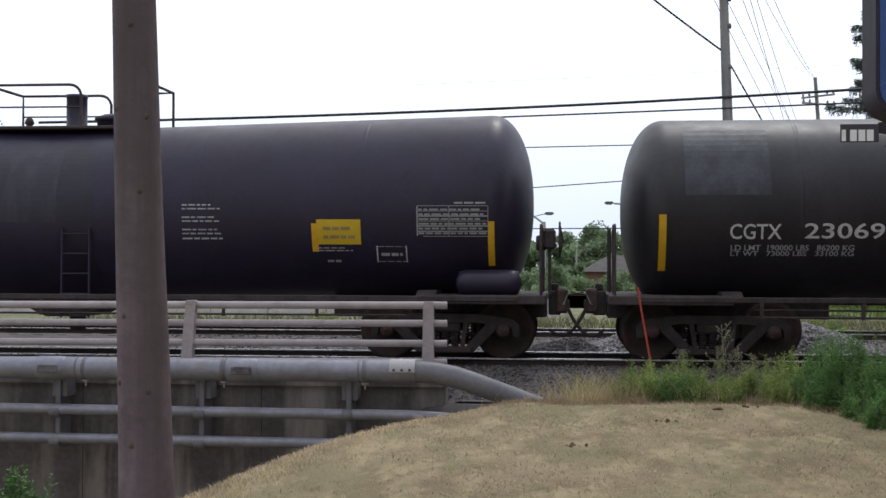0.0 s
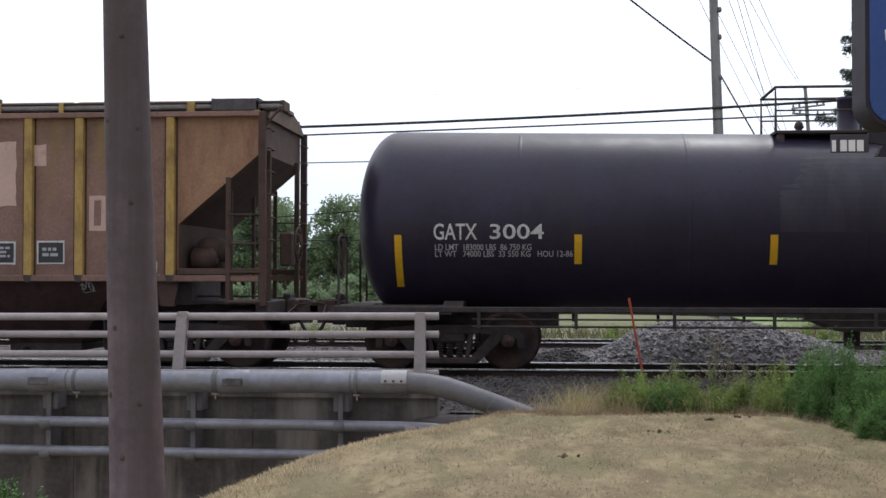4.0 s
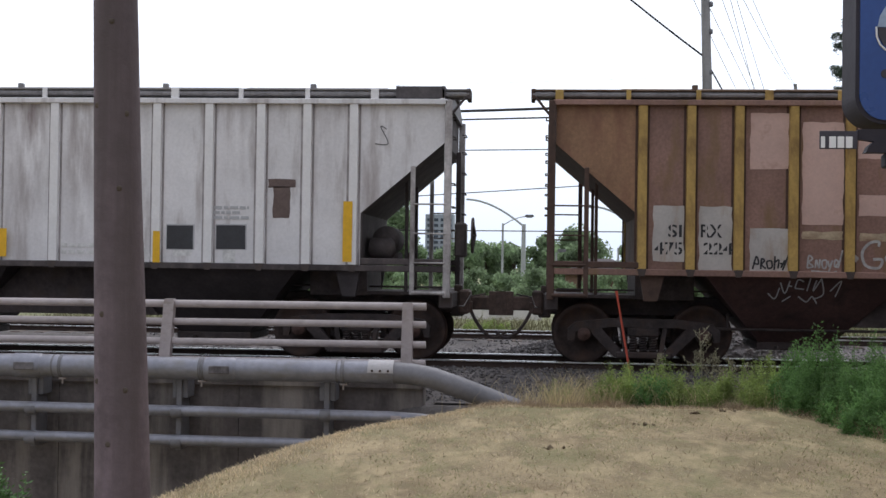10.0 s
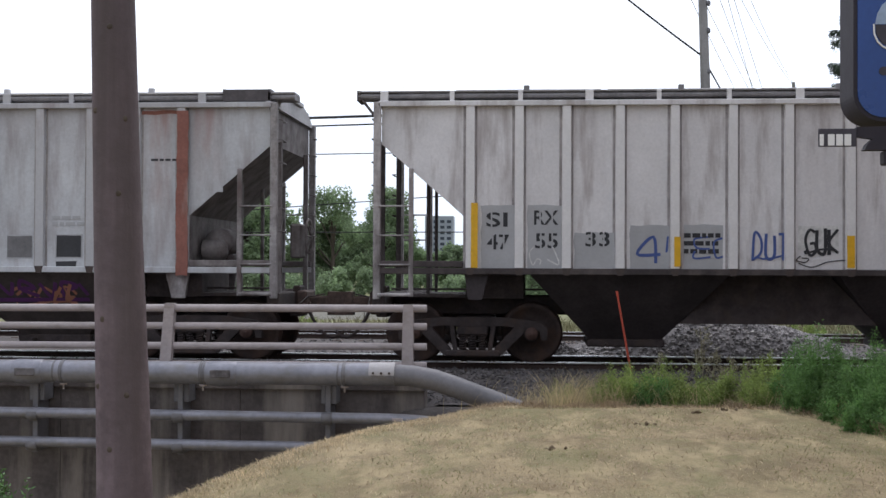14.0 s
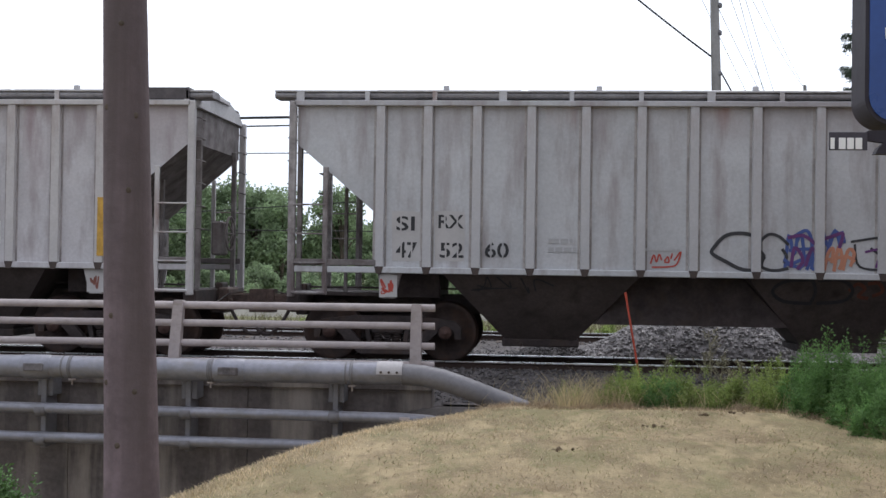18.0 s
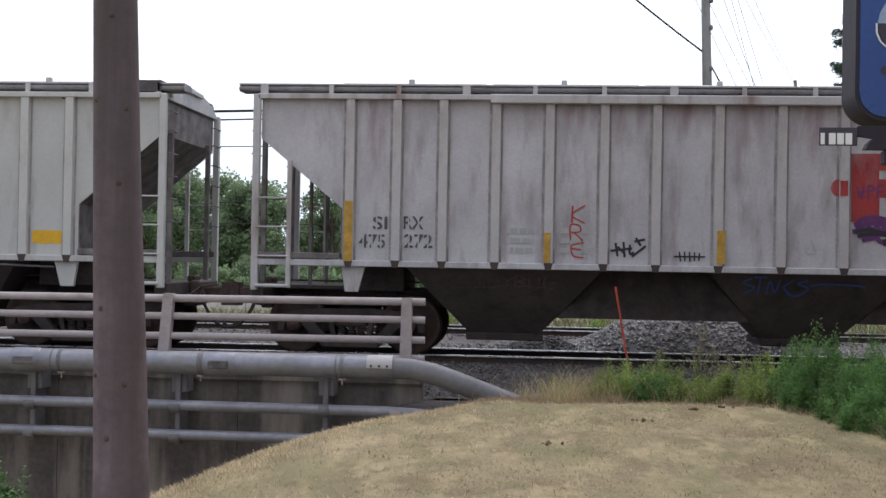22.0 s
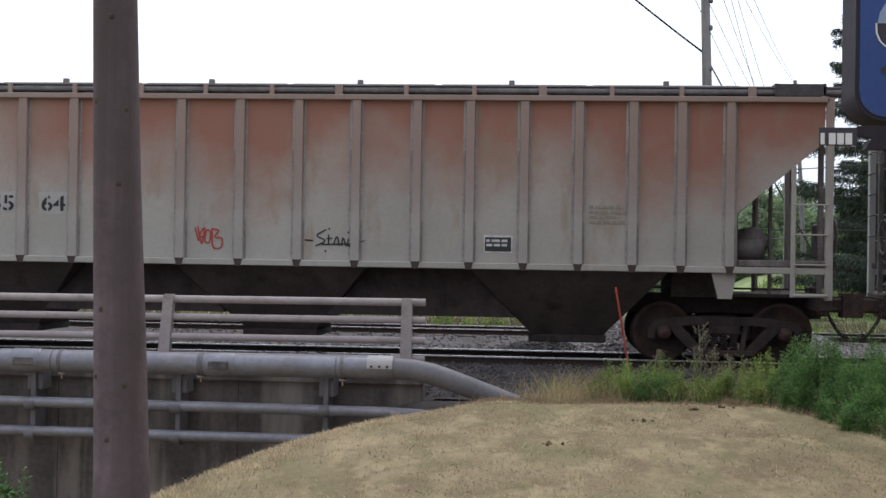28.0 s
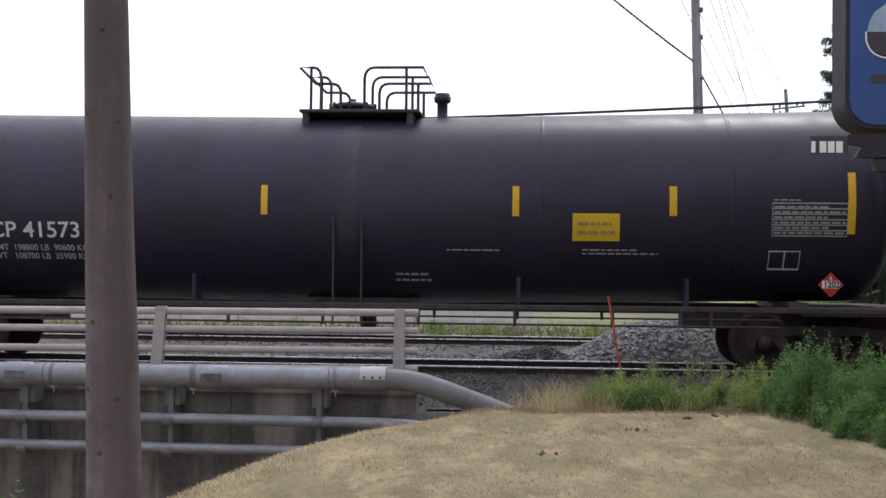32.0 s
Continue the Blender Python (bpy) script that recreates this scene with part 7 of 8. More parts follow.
# red emblem: a dot and polygons in the shape of three letters
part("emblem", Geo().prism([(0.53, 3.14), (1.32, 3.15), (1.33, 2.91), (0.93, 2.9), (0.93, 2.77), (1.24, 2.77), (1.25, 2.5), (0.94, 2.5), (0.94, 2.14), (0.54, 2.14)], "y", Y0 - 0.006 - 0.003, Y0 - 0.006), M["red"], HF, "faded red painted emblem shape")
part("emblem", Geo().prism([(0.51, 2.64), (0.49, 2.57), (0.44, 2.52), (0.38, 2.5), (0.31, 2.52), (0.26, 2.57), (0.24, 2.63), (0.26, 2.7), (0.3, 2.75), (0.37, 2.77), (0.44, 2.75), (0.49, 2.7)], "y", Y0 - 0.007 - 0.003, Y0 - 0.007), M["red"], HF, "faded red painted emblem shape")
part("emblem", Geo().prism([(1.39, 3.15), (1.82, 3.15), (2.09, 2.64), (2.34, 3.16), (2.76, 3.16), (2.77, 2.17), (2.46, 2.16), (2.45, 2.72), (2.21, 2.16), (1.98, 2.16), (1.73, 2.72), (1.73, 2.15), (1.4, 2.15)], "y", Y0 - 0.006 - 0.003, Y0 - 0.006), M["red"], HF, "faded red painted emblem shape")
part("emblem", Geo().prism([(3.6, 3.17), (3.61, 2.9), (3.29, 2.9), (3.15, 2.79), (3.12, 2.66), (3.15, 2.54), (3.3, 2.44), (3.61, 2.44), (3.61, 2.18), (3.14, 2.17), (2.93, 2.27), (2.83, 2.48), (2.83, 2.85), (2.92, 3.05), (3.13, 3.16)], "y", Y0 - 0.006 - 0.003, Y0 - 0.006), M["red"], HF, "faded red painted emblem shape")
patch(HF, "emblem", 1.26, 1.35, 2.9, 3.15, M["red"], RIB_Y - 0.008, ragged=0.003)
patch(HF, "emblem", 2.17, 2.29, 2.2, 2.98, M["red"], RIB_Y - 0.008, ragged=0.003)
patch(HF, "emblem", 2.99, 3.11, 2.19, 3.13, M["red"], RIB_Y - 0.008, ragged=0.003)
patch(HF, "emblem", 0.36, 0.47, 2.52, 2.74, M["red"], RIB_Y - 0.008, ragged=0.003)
patch(HF, "reflector_strip", -1.4, -1.28, 1.49, 1.98, M["yellow_dull"], RIB_Y - 0.007, "faded yellow reflector strip", ragged=0.002)
patch(HF, "reflector_strip", 1.31, 1.42, 1.51, 1.97, M["yellow_dull"], RIB_Y - 0.007, "faded yellow reflector strip", ragged=0.002)
patch(HF, "reflector_strip", 3.8, 3.92, 1.52, 2.0, M["yellow_dull"], RIB_Y - 0.007, "faded yellow reflector strip", ragged=0.002)
patch(HF, "reflector_strip", 6.85, 6.98, 1.56, 2.46, M["yellow_dull"], RIB_Y - 0.007, "faded yellow reflector strip", ragged=0.002)
patch(HF, "stencil_panel", 4.03, 4.56, 1.72, 2.08, M["white"], Y0 - 0.001, "painted stencil panel", ragged=0.004)
patch(HF, "stencil_field", 4.05, 4.53, 1.74, 2.05, M["e_dark"], Y0 - 0.004, ragged=0.003)
patch(HF, "stencil_panel", 4.84, 5.28, 1.73, 2.08, M["white"], Y0 - 0.001, "painted stencil panel", ragged=0.004)
patch(HF, "stencil_field", 4.87, 5.26, 1.75, 2.06, M["black_patch"], Y0 - 0.004, ragged=0.003)
bars(HF, 4.81, 5.26, 2.16, 2.46, 3, M["grey_patch"], Y0 - 0.008, 130)
tag_paint(HF, "~", -0.21, 1.66, 0.29, 0.2, M["grey_patch"], Y0 - 0.009, 0.015, 131, 0.0)
letter(HF, "SI", -6.52, 1.93, 0.19, M["stencil_grey"], Y0 - 0.008, 0.22)
letter(HF, "475", -6.72, 1.65, 0.2, M["stencil_grey"], Y0 - 0.008, 0.4)
letter(HF, "RX", -6.06, 1.94, 0.19, M["stencil_grey"], Y0 - 0.008, 0.3)
letter(HF, "272", -6.04, 1.66, 0.2, M["stencil_grey"], Y0 - 0.008, 0.43)
tag_paint(HF, "K", -3.55, 2.06, 0.25, 0.26, M["tag_red"], Y0 - 0.009, 0.025, 136, 0.0)
tag_paint(HF, "R", -3.57, 1.81, 0.23, 0.21, M["tag_red"], Y0 - 0.009, 0.025, 137, 0.0)
tag_paint(HF, "E", -3.57, 1.56, 0.28, 0.21, M["tag_red"], Y0 - 0.009, 0.025, 138, 0.0)
bars(HF, -4.44, -4.08, 1.57, 2.01, 3, M["grey_patch"], Y0 - 0.008, 139)
bars(HF, -3.69, -3.24, 1.58, 2.02, 3, M["grey_patch"], Y0 - 0.008, 140)
patch(HF, "reflector_strip", -6.94, -6.81, 1.44, 2.35, M["yellow_dull"], RIB_Y - 0.007, "faded yellow reflector strip", ragged=0.002)
patch(HF, "reflector_strip", -3.94, -3.84, 1.47, 1.91, M["yellow_dull"], RIB_Y - 0.007, "faded yellow reflector strip", ragged=0.002)
part("letter_board", Geo().box(-4.76, 4.71, -1.66, -1.56, EAVE - 0.1, EAVE + 0.035, 0.012), M["f_rib"], HF)
tag_paint(HG, "N", -2.12, 1.51, 0.34, 0.37, M["black"], Y0 - 0.009, 0.03, 152, 0.0)
tag_paint(HG, "HAPPENS", 1.54, 1.48, 0.61, 0.23, M["black"], Y0 - 0.009, 0.02, 156, 0.1)
patch(HG, "reflector_strip", -1.18, -0.77, 1.4, 1.5, M["yellow"], Y0 - 0.001, "yellow painted strip")
patch(HG, "reflector_strip", 0.64, 1.09, 1.41, 1.52, M["yellow"], Y0 - 0.001, "yellow painted strip")
patch(HG, "reflector_strip", 3.99, 4.44, 1.44, 1.54, M["yellow"], Y0 - 0.001, "yellow painted strip")
patch(HG, "reflector_strip", 6.26, 6.73, 1.63, 1.83, M["yellow"], Y0 - 0.001, "yellow painted strip")
patch(HG, "stencil_panel", 4.78, 5.23, 1.56, 1.83, M["white"], Y0 - 0.001, "painted stencil panel", ragged=0.004)
patch(HG, "stencil_field", 4.81, 5.21, 1.58, 1.8, M["black_patch"], Y0 - 0.004, ragged=0.003)
bars(HG, 4.84, 5.17, 1.63, 1.77, 2, M["white"], Y0 - 0.008, 164)
patch(HG, "stencil_field", 4.81, 5.21, 1.58, 1.63, M["white"], Y0 - 0.005)
patch(HG, "rust_run", -0.34, -0.03, 3.82, 3.95, M["rust"], Y0 - 0.001, ragged=0.03)
patch(HG, "rust_run", 6.68, 6.84, 3.86, 3.97, M["rust"], Y0 - 0.001, ragged=0.03)
for x0, x1, top, bottom, gain in ((-5.98, -5.42, 4.2, 2.3, 2.0), (-5.84, -5.54, 4.5, 2.45, 3.0), (-6.7, -6.28, 4.0, 3.2, 1.6), (-3.78, -3.12, 4.2, 2.4, 2.0), (-3.6, -3.3, 4.5, 2.6, 3.0), (-7.95, -7.3, 4.0, 3.3, 1.6), (-7.28, -6.96, 4.0, 2.9, 1.2), (-4.55, -3.95, 3.95, 3.4, 0.5)):
    stain(HG, G_SIDE, (0.13, 0.042, 0.03), x0, x1, top, bottom, gain, -1.5275 - 0.002 * (x1 - x0 < 0.31))
for x0, x1, top, bottom, gain in ((5.5, 6.1, 4.0, 3.0, 0.4), (0.6, 1.2, 4.0, 3.2, 0.4), (2.4, 2.95, 4.0, 2.9, 0.35)):
    stain(HG, G_SIDE, (0.3, 0.2, 0.13), x0, x1, top, bottom, gain)
for x0, x1, top, bottom, gain in ((3.95, 4.5, 4.0, 2.7, 0.9), (-3.0, -2.4, 3.98, 3.2, 1.0), (-6.8, -6.25, 4.0, 2.4, 0.8), (-2.2, -1.5, 4.0, 3.3, 0.9), (-3.8, -3.15, 4.0, 3.1, 0.9), (-0.4, 0.35, 4.0, 2.8, 0.8), (3.1, 3.75, 4.0, 3.0, 0.9), (5.6, 6.1, 4.0, 2.2, 0.8), (-1.3, -0.55, 4.0, 2.6, 0.7), (1.4, 2.15, 4.0, 3.2, 0.7)):
    stain(HF, F_SIDE, (0.22, 0.135, 0.15), x0, x1, top, bottom, gain * 0.8, name="stain", label="purple-brown stain running down")
for x0, x1, top, bottom, gain in ((-0.38, 0.34, 5.0, 1.44, 0.75), (0.52, 1.22, 5.2, 1.44, 0.9), (1.4, 2.14, 5.2, 1.44, 0.95), (2.32, 2.94, 5.0, 1.44, 0.9), (3.12, 3.75, 4.6, 2.2, 0.5), (-1.25, -0.55, 4.6, 1.44, 0.45), (-2.1, -1.45, 4.4, 2.2, 0.3), (4.75, 5.36, 4.4, 2.4, 0.35), (6.25, 6.78, 4.4, 2.2, 0.4), (-5.36, -4.75, 4.4, 2.4, 0.3)):
    stain(HD, D_SIDE, (0.2, 0.15, 0.145), x0, x1, top, bottom, gain, name="grime_run", label="brown grime running down")
for x0, x1, top, bottom, gain in ((6.24, 6.78, 4.4, 1.5, 0.7), (6.98, 7.5, 4.2, 2.6, 0.6), (5.5, 6.1, 4.1, 3.3, 0.6), (1.4, 2.15, 4.1, 3.5, 0.5), (-2.2, -1.5, 4.1, 3.4, 0.5), (-4.5, -3.95, 4.1, 3.5, 0.5)):
    stain(HE, E_SIDE, (0.33, 0.19, 0.165), x0, x1, top, bottom, gain)
for x0, x1, top, bottom, gain in ((0.45, 1.2, 4.1, 2.2, 0.75), (-0.4, 0.4, 4.0, 2.3, 0.6), (1.36, 2.16, 4.2, 2.0, 0.7), (2.24, 2.95, 4.1, 2.6, 0.45), (4.66, 5.4, 4.1, 2.2, 0.5), (5.45, 6.1, 4.1, 1.9, 0.5)):
    stain(HC, C_SIDE, (0.3, 0.2, 0.06), x0, x1, top, bottom, gain, name="overspray", label="ochre overspray running down")
patch(HG, "reflector_strip", -6.73, -6.26, 1.55, 1.79, M["yellow"], Y0 - 0.001)
bars(HG, -6.7, -6.3, 1.61, 1.74, 1, M["black"], Y0 - 0.008, 182)
patch(HG, "stencil_panel", -5.98, -5.6, 1.54, 1.86, M["white"], Y0 - 0.001)
patch(HG, "stencil_panel", -5.27, -4.78, 1.57, 1.86, M["white"], Y0 - 0.001)
letter(HG, "LD LMT", -5.95, 1.68, 0.08, M["black"], Y0 - 0.008, 0.29)
letter(HG, "LT WT", -5.95, 1.58, 0.08, M["black"], Y0 - 0.008, 0.26)
letter(HG, "204000", -5.21, 1.69, 0.08, M["black"], Y0 - 0.008, 0.33)
letter(HG, "59000", -5.16, 1.6, 0.08, M["black"], Y0 - 0.008, 0.28)
letter(HG, "SI", -6.64, 2.1, 0.22, M["stencil_grey"], Y0 - 0.008, 0.3)
letter(HG, "RX", -5.99, 2.11, 0.22, M["stencil_grey"], Y0 - 0.008, 0.34)
letter(HG, "47", -5.15, 2.14, 0.22, M["stencil_grey"], Y0 - 0.008, 0.34)
letter(HG, "51", -4.41, 2.12, 0.22, M["stencil_grey"], Y0 - 0.008, 0.34)
letter(HG, "74", -3.58, 2.13, 0.21, M["stencil_grey"], Y0 - 0.008, 0.32)
letter(HG, "DONE", -4.39, 1.43, 0.09, M["yellow"], Y0 - 0.008, 0.41)
tag_paint(HG, "G", -3.61, 1.5, 0.36, 0.43, M["black"], Y0 - 0.009, 0.03, 195, 0.0)
patch(HG, "stencil_panel", -6.59, -6.34, 1.43, 1.54, M["e_dark"], Y0 - 0.001)
patch(HH, "stencil_panel", 3.25, 3.68, 1.61, 1.87, M["white"], Y0 - 0.001, "painted stencil panel", ragged=0.004)
patch(HH, "stencil_field", 3.27, 3.66, 1.63, 1.84, M["black_patch"], Y0 - 0.004, ragged=0.003)
bars(HH, 3.29, 3.64, 1.69, 1.82, 2, M["white"], Y0 - 0.008, 199)
bars(HH, 4.81, 5.34, 2.05, 2.35, 4, M["h_print"], Y0 - 0.008, 204)
letter(HH, "SI", -6.64, 2.16, 0.22, M["black"], Y0 - 0.008, 0.32)
letter(HH, "RX", -5.95, 2.17, 0.22, M["black"], Y0 - 0.008, 0.38)
letter(HH, "47", -5.22, 2.17, 0.23, M["black"], Y0 - 0.008, 0.38)
letter(HH, "55", -4.41, 2.15, 0.23, M["black"], Y0 - 0.008, 0.38)
letter(HH, "64", -3.59, 2.15, 0.23, M["black"], Y0 - 0.008, 0.38)
patch(HH, "paint_patch", -6.68, -6.26, 2.11, 2.42, M["h_pale"], Y0 - 0.001)
patch(HH, "paint_patch", -5.99, -5.55, 2.12, 2.43, M["h_pale"], Y0 - 0.001)
patch(HH, "paint_patch", -5.25, -4.81, 2.1, 2.44, M["h_pale"], Y0 - 0.001)
patch(HH, "paint_patch", -4.44, -3.99, 2.11, 2.43, M["h_pale"], Y0 - 0.001)
patch(HH, "paint_patch", -3.62, -3.18, 2.1, 2.43, M["h_pale"], Y0 - 0.001)
bars(HH, -6.62, -6.28, 1.79, 2.01, 2, M["grey_patch"], Y0 - 0.008, 215)
bars(HH, -5.94, -5.6, 1.8, 2.02, 2, M["grey_patch"], Y0 - 0.008, 216)
tag_paint(HH, "~~", -7.99, 3.19, 0.23, 0.27, M["black"], Y0 - 0.009, 0.02, 217, 0.0)
tag_paint(HH, "~~", -7.84, 3.09, 0.24, 0.27, M["black"], Y0 - 0.009, 0.02, 218, 0.0)
tag_paint(HH, "~~", -7.71, 2.92, 0.23, 0.27, M["black"], Y0 - 0.009, 0.02, 219, 0.0)
tag_paint(HH, "~~", -7.57, 2.8, 0.23, 0.27, M["black"], Y0 - 0.009, 0.02, 220, 0.0)
tag_paint(HH, "~~", -7.42, 2.65, 0.23, 0.27, M["black"], Y0 - 0.009, 0.02, 221, 0.0)
tag_paint(HH, "~~", -7.58, 3.11, 0.24, 0.28, M["black"], Y0 - 0.009, 0.02, 222, 0.0)
bay_tag(HC, "~~~", 5.41, 1.18, 0.21, 0.17, M["grey_patch"], 0.015, 226)
bay_tag(HE, "~~~~", 4.09, 0.83, 1.03, 0.32, M["tag_orange"], 0.05, 229)
bay_tag(HG, "~~~", 3.89, 1.01, 0.45, 0.19, M["tag_red"], 0.1, 233)
bay_tag(HE, "~~~~", -5.56, 1.11, 1.29, 0.23, M["black"], 0.02, 234)
bay_tag(HF, "LADYBUG", -5.2, 1.06, 1.45, 0.2, M["smear"], 0.02, 235)
# larger sprayed tags, stroke by stroke
sketch(HC, ("0,88 14,90", "7,88 5,8", "20,10 22,82 32,78 30,58 22,52 36,30", "44,84 52,84", "44,84 40,46 48,46", "40,46 40,14 54,18", "58,12 60,78 72,66 70,30 56,14", "78,80 90,84", "78,80 76,46 86,48", "76,46 78,12 92,18", "94,44 95,40", "97,46 98,42", "99,50 99.5,46"), 1.37, 2.62, 1.5, 1.85, M["tag_white"], 0.032)
sketch(HC, ("8,40 30,60 26,20 4,20 8,44", "40,60 40,14", "40,48 56,62", "66,20 60,44 78,58 84,30 70,16", "96,64 94,20"), 0.62, 1.1, 1.46, 1.68, M["grey_patch"], 0.026)
sketch(HC, ("24,86 8,70 8,34 22,26 28,44 18,44", "36,60 34,36 46,36 46,58 36,60", "52,34 56,60 64,54 64,30", "70,90 70,30", "84,60 71,46 86,28", "10,14 86,16", "20,4 70,6"), 3.08, 3.62, 1.42, 1.86, M["tag_white"], 0.028)
sketch(HC, ("18,90 4,66 4,26 16,12", "26,16 26,78 38,70 28,52", "48,66 42,30 54,20 60,52 50,70", "66,20 66,66 74,20 78,70", "84,70 82,16", "80,52 96,56", "92,80 90,20", "99,10 99.6,8"), 6.13, 6.68, 1.44, 1.72, M["tag_white"], 0.05)
sketch(HC, ("4,10 14,80 20,40 6,44", "26,12 28,66 36,58 28,36 40,14", "46,14 42,50 54,56 56,24 46,14", "62,8 64,84", "64,50 74,62 72,16", "80,20 90,62 86,40 78,46", "84,6 100,90"), -5.36, -4.82, 1.45, 1.72, M["black"], 0.026)
sketch(HC, ("4,20 8,72 18,60 8,44 20,26 4,20", "26,20 28,56 36,20 38,58", "46,20 44,50 56,52 54,22 46,20", "60,52 64,26 72,54 62,4", "78,24 88,46 80,56 78,30 90,24", "88,24 99,98", "14,8 70,2 84,8"), -4.57, -4.04, 1.44, 1.78, M["tag_white"], 0.024)
sketch(HC, ("0,30 6,44", "0,44 6,30", "-1,37 8,37", "30,68 30,80 20,76 12,52 16,20 30,14 34,34 24,36", "44,20 38,40 48,48 52,20", "52,56 52,14", "41,92 50,100 58,96 52,86 41,88 42,94", "80,66 70,72 66,52 76,44 66,40 66,14 92,8", "86,30 94,44", "86,44 94,30", "84,37 96,37"), -3.92, -2.62, 1.44, 2.02, M["tag_white"], 0.04)
sketch(HC, ("40,46 20,70 4,92", "46,50 30,80 24,98", "52,44 54,80 48,100", "60,40 70,70 76,90", "56,50 84,74 96,70", "66,36 90,44 100,30", "60,30 76,20 80,2", "52,34 50,10 56,0", "40,36 30,14 22,4", "36,44 14,30 2,28", "30,40 60,72 74,36 40,26", "24,60 44,30 70,50 50,66", "10,50 30,56"), -2.24, -1.55, 1.46, 2.1, M["c_end"], 0.045)
sketch(HC, ("30,88 22,96 6,70 8,28 24,16 32,40 20,42", "42,60 36,34 46,26 50,52 42,62", "56,26 58,58 66,26", "44,90 52,100 64,96 58,88 44,90", "68,24 70,64 80,58 80,28", "86,46 98,54 92,70 84,50 90,24 100,34", "24,8 92,12", "30,-2 72,2"), -1.31, -0.6, 1.5, 1.94, M["tag_white"], 0.045)
sketch(HC, ("20,70 4,40 24,20 40,50 24,72", "60,70 60,0", "60,66 84,60 70,36", "94,70 92,20"), -0.34, 0.1, 1.46, 1.72, M["grey_patch"], 0.018)
sketch(HC, ("0,40 10,20 14,60", "14,80 22,40 26,86", "24,70 30,66", "34,60 36,90 44,84", "34,60 46,56", "52,96 50,50", "60,90 58,50 66,96", "66,96 72,40 60,20", "40,30 52,10 58,30 66,4", "80,50 92,88 88,30", "20,10 30,30"), -5.07, -3.95, 0.96, 1.37, M["grey_patch"], 0.02, bay=True)
sketch(HC, ("0,50 20,80 40,60 60,90 90,60 100,30", "6,40 30,60 50,40 80,66", "20,20 50,60 70,30 94,50", "30,70 60,60 84,40"), -2.66, -1.62, 0.88, 1.2, M["smear"], 0.05, bay=True)
sketch(HC, ("60,90 30,96 6,60 16,20 50,14 66,50 40,54", "70,50 90,10 100,0"), -0.28, 0.25, 0.86, 1.3, M["grey_patch"], 0.03, bay=True)
sketch(HD, ("60,92 14,84 20,50 60,46", "20,50 10,10 62,14", "98,88 72,70 78,14 100,16"), -3.64, -3.16, 1.58, 1.96, M["tag_blue"], 0.028)
sketch(HD, ("8,78 0,50 16,36 24,58 10,66", "4,30 30,4 62,40 100,52"), -2.1, -1.36, 1.48, 1.7, M["black"], 0.016)
sketch(HD, ("4,4 40,96", "14,4 50,96", "60,6 90,80", "74,4 99,70"), -0.4, 0.16, 1.52, 1.93, M["black_patch"], 0.05)
sketch(HD, ("0,90 30,96 20,50 44,60", "50,96 96,90", "60,90 66,30 90,60"), 0.36, 1.16, 1.62, 1.98, M["stencil_grey"], 0.03)
sketch(HD, ("0,40 20,80 50,90 80,84 100,94", "20,50 30,84 36,46", "40,50 48,84 52,46 44,60", "56,44 60,86 72,76 60,62 74,46", "30,36 60,30 84,40", "52,30 50,0", "6,60 26,66", "78,50 96,70"), -0.7, 0.02, 1.02, 1.33, M["grey_patch"], 0.02, bay=True)
sketch(HE, ("92,40 96,78 70,96 30,92 4,60 2,44 30,24 60,6 98,2", "86,50 99,44 99,16 84,12"), -2.02, -1.3, 1.46, 2.04, M["black_patch"], 0.055)
sketch(HE, ("20,40 0,68 30,96 66,92 98,70", "20,40 10,14 50,4 98,10", "76,60 92,40 82,24"), -1.34, -0.9, 1.46, 2.03, M["black_patch"], 0.045)
sketch(HE, ("2,4 8,86 16,40 22,90", "4,20 30,16 28,84 20,70", "14,80 36,96 44,60 34,20", "36,6 48,50 44,10 56,14", "52,20 56,90 66,70", "60,96 70,60 80,98 88,60", "66,20 74,84 86,90 94,70 90,96", "8,50 40,54 62,46", "0,30 12,20 30,30 44,24", "24,6 38,40 50,30"), -0.98, -0.06, 1.46, 2.1, M["tag_blue"], 0.05)
sketch(HE, ("10,10 16,60 30,30 20,6", "4,84 30,90 50,70", "34,14 46,60 56,20", "60,80 80,90 96,96 90,60"), -0.96, -0.1, 1.47, 2.06, M["tag_purple"], 0.05, Y0 - 0.0135)
sketch(HE, ("10,8 20,60 34,74 30,30", "36,4 48,80 58,40 50,10", "60,8 74,70 90,60 80,20", "20,40 70,50 92,34"), -0.45, 0.08, 1.46, 1.94, M["tag_orange"], 0.05, Y0 - 0.014)
sketch(HE, ("0,76 50,90 98,98", "6,70 14,10 60,8 96,50 90,20", "30,60 50,40 72,60", "96,98 88,50 100,30"), -0.02, 0.92, 1.5, 2.05, M["black_patch"], 0.035)
sketch(HE, ("10,60 40,70 70,52 96,66", "30,10 40,50 60,20 84,44"), 0.1, 0.9, 1.5, 1.95, M["tag_purple"], 0.035, Y0 - 0.0135)
sketch(HE, ("4,30 14,80 22,40 30,84 38,50", "46,44 56,70 60,40 46,40", "66,60 70,90", "76,50 96,100 84,30 60,14 8,10"), -2.93, -2.45, 1.48, 1.74, M["tag_red"], 0.024)
sketch(HE, ("50,98 14,90 0,50 16,10 52,2", "48,98 54,50 50,2", "54,96 84,98 100,60 92,16 58,4"), -1.1, 0.05, 0.99, 1.36, M["black"], 0.05, bay=True)
